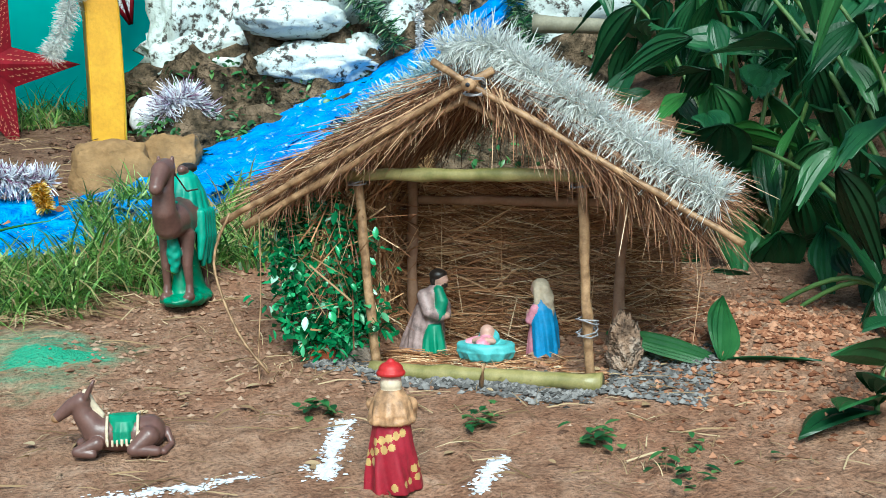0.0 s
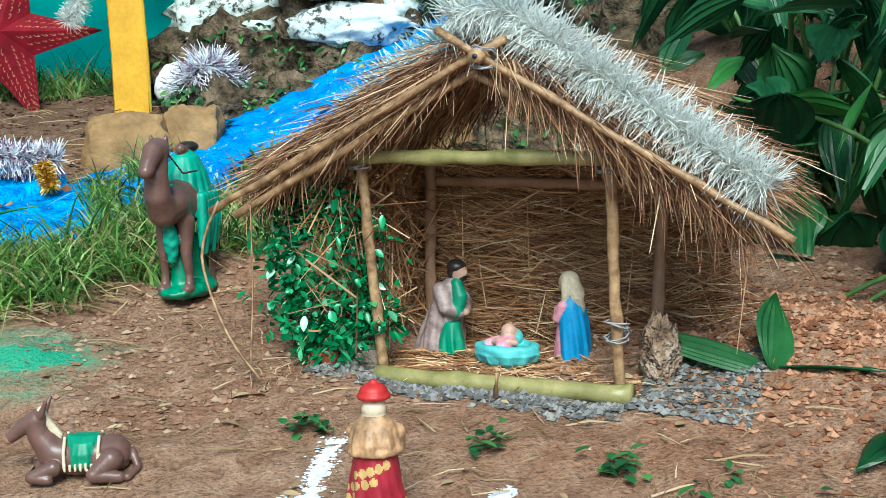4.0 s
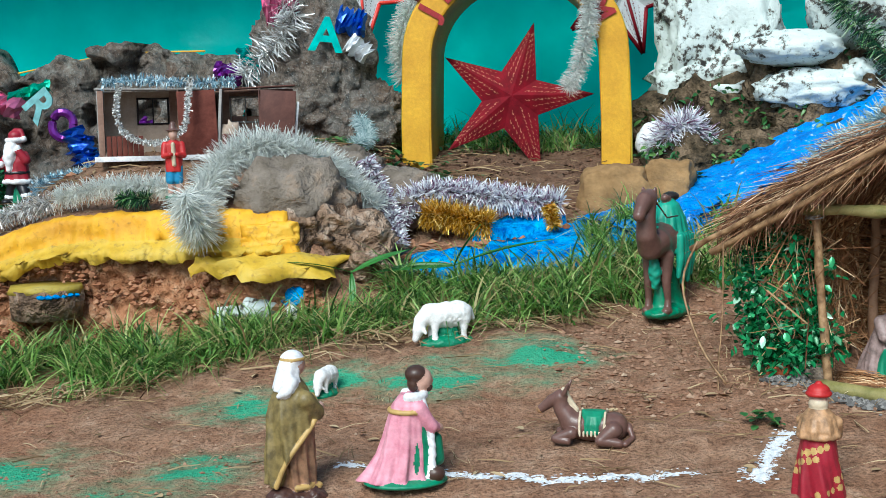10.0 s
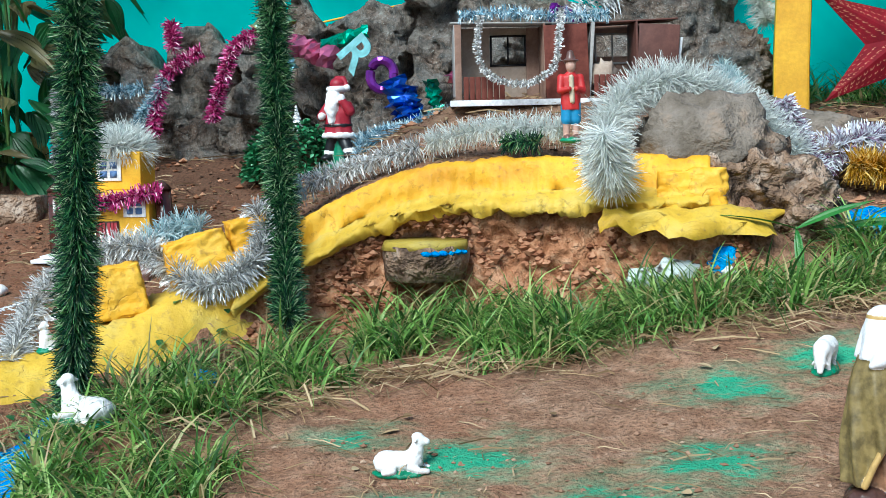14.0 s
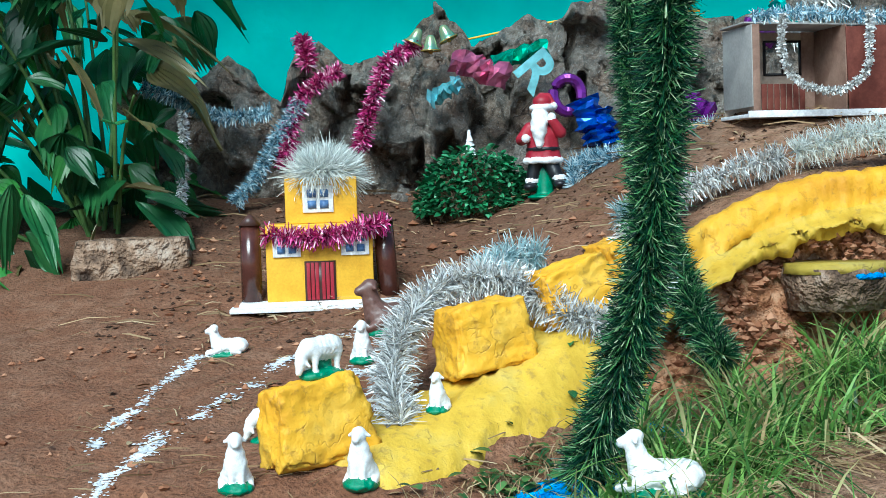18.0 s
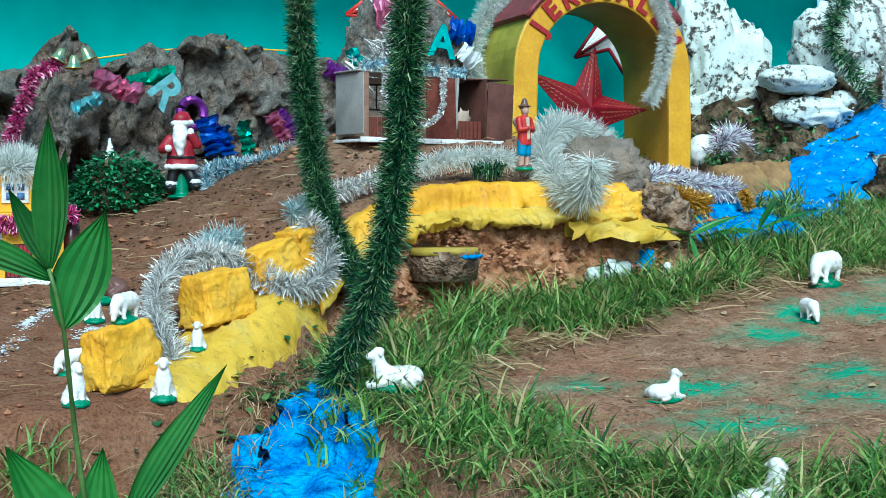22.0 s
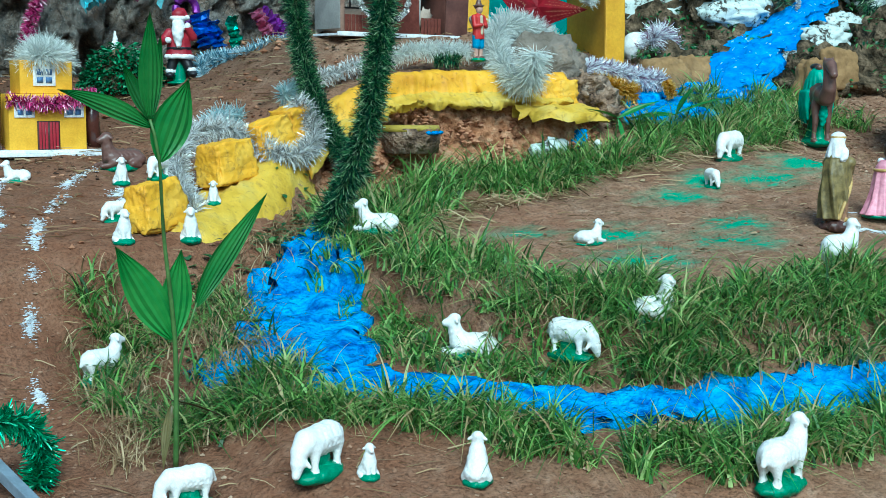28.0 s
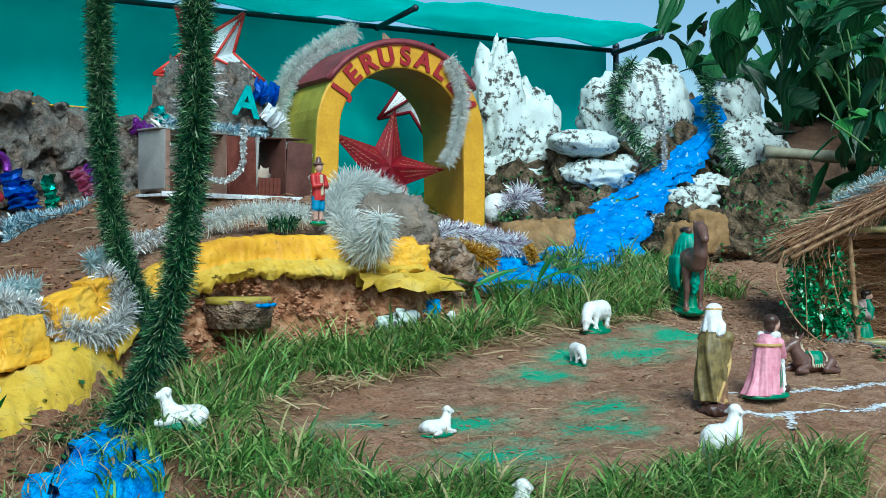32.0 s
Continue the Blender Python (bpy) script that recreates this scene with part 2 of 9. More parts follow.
SOIL = material("soil", soil_build)
BANK = mottled("red_bank_soil", (0.27, 0.115, 0.055), (0.44, 0.21, 0.11), 20, 0.95, 1.0, 0.02, 0.1, c=(0.56, 0.33, 0.20), fine=70)
def cracked_paint(name, a, b, c, dirt):
    """Thick paint on rough masonry, with cracks and earth stains."""
    def build(nt, p):
        n, f, l = tex_noise(nt, 6, 6, 0.6), tex_noise(nt, 45, 4, 0.6), tex_noise(nt, 10, 3, 0.55)
        col = ramp(nt, n.outputs[0], [(0.32, a), (0.5, b), (0.7, c)]).outputs[0]
        crack = ramp(nt, l.outputs[0], [(0.485, (0, 0, 0)), (0.497, (0.8, 0.8, 0.8)), (0.503, (0.8, 0.8, 0.8)), (0.515, (0, 0, 0))])
        part_of = ramp(nt, n.outputs[0], [(0.5, (0, 0, 0)), (0.62, (0.55, 0.55, 0.55))])
        cm = nt.nodes.new("ShaderNodeMath")
        cm.operation = 'MULTIPLY'
        nt.links.new(crack.outputs[0], cm.inputs[0])
        nt.links.new(part_of.outputs[0], cm.inputs[1])
        col = mixed(nt, cm.outputs[0], col, dirt)
        spot = ramp(nt, f.outputs[0], [(0.56, (0, 0, 0)), (0.72, (0.55, 0.55, 0.55))])
        col = mixed(nt, spot.outputs[0], col, dirt)
        nt.links.new(col, p.inputs["Base Color"])
        p.inputs["Roughness"].default_value, p.inputs["Specular IOR Level"].default_value = 0.6, 0.3
        h = nt.nodes.new("ShaderNodeMath")
        h.operation = 'SUBTRACT'
        nt.links.new(f.outputs[0], h.inputs[0])
        nt.links.new(cm.outputs[0], h.inputs[1])
        bump(nt, h.outputs[0], p, 0.6, 0.007)
    return material(name, build)


YELLOW = cracked_paint("yellow_paint", (0.56, 0.26, 0.012), (0.72, 0.38, 0.020), (0.68, 0.43, 0.06), (0.24, 0.12, 0.03))
PALEYELLOW = cracked_paint("pale_yellow_paint", (0.44, 0.27, 0.02), (0.58, 0.38, 0.04), (0.50, 0.38, 0.09), (0.20, 0.13, 0.045))
DULLYELLOW = cracked_paint("worn_olive_yellow_paint", (0.26, 0.19, 0.03), (0.40, 0.29, 0.04), (0.42, 0.34, 0.10), (0.16, 0.11, 0.05))
BLUE = mottled("blue_paint", (0.002, 0.10, 0.42), (0.004, 0.28, 0.72), 14, 0.8, 1.0, 0.03, 0.1, c=(0.012, 0.42, 0.88), fine=36)


def fall_build(nt, p):
    """Blue paint run down a slope, with pale streaks."""
    tc = nt.nodes.new("ShaderNodeTexCoord")
    mp = nt.nodes.new("ShaderNodeMapping")
    mp.inputs["Scale"].default_value = (1, 1, 0.16)
    nt.links.new(tc.outputs["Object"], mp.inputs[0])
    a, b, c = tex_noise(nt, 26, 6, 0.65, mp.outputs[0]), tex_noise(nt, 12, 6, 0.65), tex_noise(nt, 60, 4, 0.6)
    base = ramp(nt, b.outputs[0], [(0.30, (0.004, 0.13, 0.52)), (0.55, (0.008, 0.25, 0.74)), (0.75, (0.03, 0.38, 0.82))])
    pale = ramp(nt, a.outputs[0], [(0.60, (0, 0, 0)), (0.66, (0.75, 0.75, 0.75))])
    col = mixed(nt, pale.outputs[0], base.outputs[0], (0.55, 0.72, 0.84))
    nt.links.new(col, p.inputs["Base Color"])
    p.inputs["Roughness"].default_value, p.inputs["Specular IOR Level"].default_value = 0.65, 0.3
    h = nt.nodes.new("ShaderNodeMath")
    nt.links.new(b.outputs[0], h.inputs[0])
    nt.links.new(c.outputs[0], h.inputs[1])
    bump(nt, h.outputs[0], p, 0.9, 0.02)


FALLBLUE = material("streaked_blue_paint", fall_build)
ROCK = mottled("grey_brown_rock", (0.06, 0.036, 0.024), (0.29, 0.185, 0.12), 11, 0.8, 1.0, 0.06, 0.3, c=(0.48, 0.38, 0.30), fine=26, lo=0.34, hi=0.68)


def crag_build(nt, p):
    """Dark weathered rock with rusty faces, pale scratches and deep fissures."""
    big, mid, fine = tex_noise(nt, 4.5, 6, 0.65), tex_noise(nt, 20, 9, 0.78), tex_noise(nt, 95, 4, 0.65)
    base = ramp(nt, mid.outputs[0], [(0.36, (0.030, 0.024, 0.020)), (0.45, (0.20, 0.155, 0.12)), (0.54, (0.42, 0.33, 0.265)), (0.66, (0.72, 0.65, 0.57))])
    rust = ramp(nt, big.outputs[0], [(0.46, (0, 0, 0)), (0.62, (0.65, 0.65, 0.65))])
    col = mixed(nt, rust.outputs[0], base.outputs[0], mixed(nt, 0.5, base.outputs[0], (0.28, 0.12, 0.05)))
    moss = ramp(nt, big.outputs[0], [(0.32, (0.6, 0.6, 0.6)), (0.45, (0, 0, 0))])
    col = mixed(nt, moss.outputs[0], col, mixed(nt, 0.5, base.outputs[0], (0.07, 0.09, 0.075)))
    vor = tex_noise(nt, 9, kind="ShaderNodeTexVoronoi")
    vor.feature = 'DISTANCE_TO_EDGE'
    crack = ramp(nt, vor.outputs[0], [(0.0, (0.85, 0.85, 0.85)), (0.05, (0, 0, 0))])
    cm = nt.nodes.new("ShaderNodeMath")
    cm.operation = 'MULTIPLY'
    nt.links.new(crack.outputs[0], cm.inputs[0])
    nt.links.new(ramp(nt, big.outputs[0], [(0.42, (0, 0, 0)), (0.55, (1, 1, 1))]).outputs[0], cm.inputs[1])
    col = mixed(nt, cm.outputs[0], col, (0.018, 0.013, 0.010))
    spray = ramp(nt, tex_noise(nt, 6.5, 5, 0.7).outputs[0], [(0.44, (0, 0, 0)), (0.58, (0.6, 0.6, 0.6))])
    col = mixed(nt, spray.outputs[0], col, mixed(nt, 0.45, base.outputs[0], (0.30, 0.38, 0.40)))
    # glitter of the rock, painted as pale specks in the base colour
    glint = ramp(nt, fine.outputs[0], [(0.60, (0, 0, 0)), (0.66, (0.8, 0.8, 0.8))])
    col = mixed(nt, glint.outputs[0], col, (0.68, 0.70, 0.68))
    nt.links.new(col, p.inputs["Base Color"])
    p.inputs["Roughness"].default_value, p.inputs["Specular IOR Level"].default_value = 0.55, 0.45
    h = nt.nodes.new("ShaderNodeMath")
    nt.links.new(mid.outputs[0], h.inputs[0])
    nt.links.new(fine.outputs[0], h.inputs[1])
    bump(nt, h.outputs[0], p, 1.0, 0.06)


CRAGROCK = material("weathered_crag_rock", crag_build)
TANROCK = mottled("tan_rock", (0.24, 0.14, 0.06), (0.36, 0.22, 0.10), 8, 0.9, 0.6, 0.01, 0.2, fine=50)
STRAW = fibre("straw", [(0.0, (0.11, 0.045, 0.02)), (0.3, (0.31, 0.14, 0.06)), (0.7, (0.50, 0.26, 0.12)), (0.92, (0.70, 0.48, 0.27)), (1.0, (0.84, 0.68, 0.46))], 0.6)
THATCH = fibre("dark_thatch", [(0.0, (0.06, 0.026, 0.014)), (0.35, (0.19, 0.085, 0.042)), (0.75, (0.36, 0.18, 0.09)), (0.94, (0.58, 0.38, 0.22)), (1.0, (0.80, 0.62, 0.42))], 0.7)
STRAWMAT = mottled("matted_straw", (0.09, 0.042, 0.02), (0.26, 0.13, 0.06), 30, 0.9, 0.8, 0.01, 0.1, c=(0.42, 0.24, 0.12), fine=130)
BAMBOO = mottled("dry_bamboo", (0.17, 0.09, 0.04), (0.47, 0.29, 0.15), 34, 0.5, 0.3, 0.002, 0.4, fine=200)
GREENBAMBOO = mottled("green_bamboo", (0.18, 0.17, 0.05), (0.38, 0.32, 0.13), 14, 0.4, 0.3, 0.002, 0.5, fine=200)
GRASS = fibre("grass", [(0.0, (0.022, 0.062, 0.014)), (0.35, (0.10, 0.235, 0.045)), (0.62, (0.24, 0.44, 0.09)), (0.80, (0.43, 0.57, 0.18)), (0.87, (0.44, 0.42, 0.18)), (1.0, (0.42, 0.27, 0.14))], 0.45, 0.35)
LEAF = fibre("broad_leaf", [(0.0, (0.015, 0.07, 0.025)), (0.6, (0.045, 0.17, 0.05)), (1.0, (0.15, 0.30, 0.08))], 0.35, 0.3, spec=0.5)
WHITE = mottled("white_plaster_paint", (0.66, 0.66, 0.68), (0.86, 0.86, 0.86), 30, 0.6, 0.3, 0.002, 0.4)
PINEGREEN = mottled("green_gloss_paint", (0.005, 0.15, 0.075), (0.015, 0.26, 0.13), 40, 0.4, 0.3, 0.003, 0.5)


def tarp_build(nt, p):
    n = tex_noise(nt, 1.3, 5, 0.6)
    f = tex_noise(nt, 14, 4, 0.6)
    c = ramp(nt, n.outputs[0], [(0.3, (0.0, 0.70, 0.64)), (0.7, (0.03, 0.88, 0.81))])
    nt.links.new(c.outputs[0], p.inputs["Base Color"])
    p.inputs["Roughness"].default_value = 0.38
    t = nt.nodes.new("ShaderNodeBsdfTranslucent")
    nt.links.new(c.outputs[0], t.inputs[0])
    mx = nt.nodes.new("ShaderNodeMixShader")
    mx.inputs[0].default_value = 0.7
    nt.links.new(p.outputs[0], mx.inputs[1])
    nt.links.new(t.outputs[0], mx.inputs[2])
    nt.links.new(mx.outputs[0], nt.nodes["Material Output"].inputs[0])
    bump(nt, f.outputs[0], p, 0.25, 0.02)


TARP = material("teal_tarpaulin", tarp_build)

# ---- ground ----
LEDGE_U = np.array([-9.0, -3.1, -2.75, -2.45, -2.3, -2.1, -1.95, -1.75, -1.5, -1.2, -0.7, -0.3, 0.0, 0.25, 0.6, 9.0])
LEDGE_V = np.array([-2.0, -2.0, -1.8, -1.66, -1.6, -1.52, -1.38, -1.16, -0.92, -0.66, -0.56, -0.53, -0.56, -0.62, -0.75, -0.75])


def ledge_v(u):
    return np.interp(u, LEDGE_U, LEDGE_V)


def plateau(u, v):
    left = 0.05 + np.where(v < 0, 0.15 * v, 0.30 * np.minimum(v, 1.2))
    mid = np.minimum(0.41 + 0.30 * (v + 0.5), 0.66)
    right = 0.28 + 0.25 * np.clip(v, -1.2, 1.3)
    b = left + (mid - left) * S((u + 2.1) / 1.3)
    b = b + (right - b) * S((u + 0.02) / 0.3)
    bank = 0.8 * S((u - 2.3 + 0.5 * np.minimum(v, 0)) / 2.2) * S((v + 1.3) / 1.6)
    return b + bank


def ground_z(u, v):
    u, v = np.asarray(u, float), np.asarray(v, float)
    f = 0.10 + 0.06 * np.clip(u, -4, 3.5) + 0.147 * np.clip(v, -9, 1)
    edge = np.interp(u, [-1.7, -1.5, -1.35, -1.0, -0.3, 0.6, 1.5], [-1.5, -1.85, -2.4, -2.72, -2.78, -2.85, -2.9])
    f = f + 0.09 * np.exp(-((u + 1.42) / 0.16) ** 2 - ((v + 1.72) / 0.22) ** 2) + 0.05 * np.exp(-((v - edge - 0.17) / 0.13) ** 2) * S((u + 1.5) / 0.2)
    low = S((edge - v) / 0.14) * S((u + 1.75) / 0.1) + (1 - S((u + 1.75) / 0.1)) * S((-1.45 - v) / 0.25)
    f = f - 0.13 * low - 0.2 * np.clip(-2.9 - v, 0, 0.8) - 0.1 * S((-2.0 - u) / 0.35) * S((-1.5 - v) / 0.3)
    f = f + 0.05 * np.exp(-((v + 0.97) / 0.28) ** 2) * S((u + 0.4) / 0.4) * (1 - S((u - 0.9) / 0.4))
    f = f - 0.085 * np.exp(-((u - 2.08) / 0.34) ** 2 - ((v + 1.18) / 0.30) ** 2)
    f = f + 0.075 * np.exp(-((u - 2.78) / 0.26) ** 2 - ((v + 1.66) / 0.30) ** 2)
    steep = 0.16 + 0.16 * np.exp(-((u + 1.85) / 0.35) ** 2) + 0.25 * S((u - 0.1) / 0.4) + 0.9 * S((-2.35 - u) / 0.4)
    k = S((v - ledge_v(u) - 0.07 * S((u + 1.5) / 0.2) * (1 - S(u / 0.3))) / steep + 0.5)
    return f + (plateau(u, v) - f) * k


def ground(u, v):
    """Height of the ground with its clods."""
    z = float(ground_z(u, v))
    return z + 0.018 * noise.fractal(Vector((u * 5, v * 5, 0)), 0.7, 2.0, 5)


def spaced(lo, hi, step, far, n):
    mid = np.arange(lo, hi + step / 2, step)
    out = np.geomspace(step * 1.3, far, n)
    return np.concatenate([lo - out[::-1], mid, hi + out])


GU, GV = spaced(-3.1, 3.0, 0.028, 120, 40), spaced(-3.7, 1.5, 0.028, 120, 40)
gz = ground_z(GU[None, :], GV[:, None])
verts = [(u, v, float(gz[j, i]) + (0.018 if abs(u) < 6 and abs(v) < 6 else 0.05) * noise.fractal(Vector((u * 5, v * 5, 0)), 0.7, 2.0, 5)) for j, v in enumerate(GV) for i, u in enumerate(GU)]
nu = len(GU)
faces = [(j * nu + i, j * nu + i + 1, (j + 1) * nu + i + 1, (j + 1) * nu + i) for j in range(len(GV) - 1) for i in range(nu - 1)]
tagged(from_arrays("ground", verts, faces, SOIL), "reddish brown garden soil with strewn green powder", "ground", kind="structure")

GREY = mottled("grey_gravel", (0.20, 0.20, 0.21), (0.40, 0.39, 0.40), 60, 0.9, 0.5, 0.004, 0.2)
STEEL = mottled("dark_steel_pipe", (0.01, 0.012, 0.018), (0.03, 0.035, 0.05), 20, 0.45, 0.2, 0.001, 0.5)
MAROON = mottled("maroon_paint", (0.14, 0.02, 0.03), (0.24, 0.045, 0.055), 10, 0.55, 0.3, 0.003, 0.4)
LETTER = mottled("red_letter_paint", (0.22, 0.006, 0.010), (0.36, 0.014, 0.016), 30, 0.5, 0.2, 0.002, 0.4)
POWDER = mottled("white_powder", (0.62, 0.64, 0.68), (0.85, 0.86, 0.88), 50, 0.95, 0.5, 0.003, 0.1)


def white_rock_build(nt, p):
    tc = nt.nodes.new("ShaderNodeTexCoord")
    n1, n2, n3 = tex_noise(nt, 5, 8, 0.7, tc.outputs["Object"]), tex_noise(nt, 26, 6, 0.65, tc.outputs["Object"]), tex_noise(nt, 70, 3, 0.6, tc.outputs["Object"])
    add = nt.nodes.new("ShaderNodeMath")
    nt.links.new(n1.outputs[0], add.inputs[0])
    nt.links.new(n2.outputs[0], add.inputs[1])
    r = ramp(nt, add.outputs[0], [(0.82, (0.02, 0.018, 0.016)), (0.89, (0.15, 0.14, 0.12)), (0.925, (0.42, 0.48, 0.46)), (1.03, (0.58, 0.64, 0.62))])
    nt.links.new(r.outputs[0], p.inputs["Base Color"])
    p.inputs["Roughness"].default_value = 0.75
    h = nt.nodes.new("ShaderNodeMath")
    nt.links.new(n2.outputs[0], h.inputs[0])
    nt.links.new(n3.outputs[0], h.inputs[1])
    bump(nt, h.outputs[0], p, 0.45, 0.010)


WHITEROCK = material("white_paint_on_rock", white_rock_build)


def fringe(name, stops, metal=0.0, rough=0.4):
    return fibre(name, stops, rough, 0.0 if metal else 0.35, metal)


T_WHITE = fringe("white_tinsel", [(0, (0.40, 0.43, 0.42)), (0.35, (0.66, 0.68, 0.64)), (0.7, (0.82, 0.84, 0.80)), (1, (0.92, 0.94, 0.92))])
T_ICE = fringe("icy_tinsel", [(0, (0.20, 0.34, 0.36)), (0.5, (0.52, 0.66, 0.68)), (1, (0.86, 0.92, 0.92))], 0.0, 0.3)
T_SILVER = fringe("silver_tinsel", [(0, (0.20, 0.19, 0.18)), (0.35, (0.52, 0.52, 0.50)), (0.7, (0.80, 0.81, 0.80)), (1, (0.98, 0.98, 0.98))], 0.3, 0.22)
T_MIX = fringe("silver_violet_tinsel", [(0, (0.16, 0.04, 0.10)), (0.25, (0.40, 0.32, 0.42)), (0.5, (0.78, 0.82, 0.88)), (1, (1, 1, 1))], 0.25, 0.18)
T_BLUE = fringe("blue_silver_tinsel", [(0, (0.05, 0.12, 0.18)), (0.4, (0.25, 0.44, 0.54)), (0.75, (0.62, 0.78, 0.85)), (1, (0.95, 1.0, 1.0))], 0.35, 0.2)
T_GOLD = fringe("gold_tinsel", [(0, (0.22, 0.10, 0.005)), (0.6, (0.72, 0.40, 0.03)), (1, (1.0, 0.80, 0.28))], 0.45, 0.22)
T_PINK = fringe("magenta_tinsel", [(0, (0.14, 0.01, 0.05)), (0.5, (0.46, 0.03, 0.18)), (0.82, (0.72, 0.12, 0.36)), (1, (1.0, 0.75, 0.88))], 0.2, 0.22)
T_GREEN = fringe("dark_green_tinsel", [(0, (0.003, 0.016, 0.011)), (0.45, (0.010, 0.055, 0.032)), (0.65, (0.035, 0.16, 0.06)), (0.86, (0.16, 0.38, 0.12)), (1, (0.62, 0.72, 0.48))], 0.0, 0.35)
T_EMERALD = fringe("emerald_tinsel", [(0, (0.0, 0.08, 0.03)), (0.6, (0.01, 0.30, 0.12)), (1, (0.2, 0.7, 0.4))], 0.5, 0.3)


def bezier_path(pts, step=0.01):
    """Points along a smooth line through pts."""
    p = [Vector(q) for q in pts]
    out = []
    for i in range(len(p) - 1):
        a, b, c, d = p[max(i - 1, 0)], p[i], p[i + 1], p[min(i + 2, len(p) - 1)]
        n = max(2, int((c - b).length / step))
        for k in range(n):
            t = k / n
            out.append(0.5 * ((2 * b) + (c - a) * t + (2 * a - 5 * b + 4 * c - d) * t * t + (3 * b - a - 3 * c + d) * t ** 3))
    return out + [p[-1]]


def tinsel(pts, radius, mt, label, density=900, width=0.0022, group="", name="tinsel_garland", core=True, lean=0.5, seed=1):
    rng = random.Random(seed)
    path = bezier_path(pts)
    top = empty(name, Matrix.Translation(path[0]), label, "tinsel", group)
    o = path[0]
    length = sum((b - a).length for a, b in zip(path, path[1:]))
    verts, faces = [], []
    for _ in range(int(length * density)):
        k = rng.randrange(len(path) - 1)
        p = path[k].lerp(path[k + 1], rng.random()) - o
        d = (path[k + 1] - path[k]).normalized()
        side = Vector((rng.gauss(0, 1), rng.gauss(0, 1), rng.gauss(0, 1)))
        side = (side - d * side.dot(d)).normalized()
        way = (side + d * rng.uniform(-lean, lean) + Vector((0, 0, -0.12))).normalized()
        r = radius * rng.uniform(0.65, 1.12)
        w = way.cross(Vector((rng.gauss(0, 1), rng.gauss(0, 1), rng.gauss(0, 1)))).normalized() * width
        mid = p + way * r * 0.5
        curl = Vector((rng.uniform(-1, 1), rng.uniform(-1, 1), rng.uniform(-1.3, 0.7))) * r * 0.2
        end = p + way * r + curl
        w2 = (w + way.cross(w).normalized() * width * rng.uniform(-1, 1)) * 0.9
        n = len(verts)
        verts += [p - w * 0.5, p + w * 0.5, mid + w, mid - w, end + w2 * 0.55, end - w2 * 0.55]
        faces += [(n, n + 1, n + 2, n + 3), (n + 3, n + 2, n + 4, n + 5)]
    from_arrays("fringe", verts, faces, mt, top, False)
    if core:
        bm = bmesh.new()
        sub = [q - o for q in path[::3]] + [path[-1] - o]
        add_tube(bm, sub, 0.0022, 5)
        part("core_wire", bm, mt, top)
    return top


# ---- tarpaulin shelter ----
def sheet(name, corner, du, dv, nu_, nv_, wave, mt, label, category, thick=0.002, seed=0.0):
    c, du, dv = Vector(corner), Vector(du), Vector(dv)
    n = du.cross(dv).normalized()
    vs, fs = [], []
    for j in range(nv_ + 1):
        for i in range(nu_ + 1):
            p = c + du * (i / nu_) + dv * (j / nv_)
            vs.append(p + n * wave * noise.fractal(Vector((p.x * 1.3 + seed, p.y * 1.3, p.z * 0.9)), 0.75, 2, 5))
    for j in range(nv_):
        for i in range(nu_):
            a = j * (nu_ + 1) + i
            fs.append((a, a + 1, a + nu_ + 2, a + nu_ + 1))
    ob = from_arrays(name, vs, fs, mt)
    md = ob.modifiers.new("thickness", 'SOLIDIFY')
    md.thickness = thick
    return tagged(ob, label, category, kind="structure")


sheet("backdrop_tarpaulin", (-6.5, 2.22, -0.1), (9.55, 0, 0), (0, 0, 2.0), 120, 30, 0.05, TARP, "teal plastic tarpaulin hung as a back wall", "tarpaulin")
sheet("roof_tarpaulin", (-6.5, 2.24, 1.92), (9.55, 0, 0), (-0.10, -0.75, 0.02), 110, 16, 0.05, TARP, "teal translucent tarpaulin stretched as a roof", "tarpaulin", seed=5)


def pipe(a, b, r, label):
    bm = bmesh.new()
    m = Matrix.Translation(a)
    add_tube(bm, [(0, 0, 0), Vector(b) - Vector(a)], r, 10)
    top = empty("steel_pipe", m, label, "pipe", "shelter pipes")
    part("tube", bm, STEEL, top)
    for e in (Vector((0, 0, 0)), Vector(b) - Vector(a)):
        bm = bmesh.new()
        add_blob(bm, e, (r * 1.25,) * 3, sub=2)
        part("clamp", bm, STEEL, top)
    return top


pipe((3.07, 2.14, 0.3), (3.07, 2.14, 1.9), 0.022, "dark steel corner post of the tarpaulin shelter")
pipe((-6.0, 2.16, 1.87), (3.07, 2.16, 1.87), 0.018, "dark steel rail along the top of the back tarpaulin")
pipe((1.12, 2.14, 1.86), (1.06, 1.5, 1.88), 0.018, "dark steel rafter under the teal roof tarpaulin")
pipe((3.05, 2.14, 1.85), (2.97, 1.5, 1.87), 0.018, "dark steel rail at the edge of the roof tarpaulin")


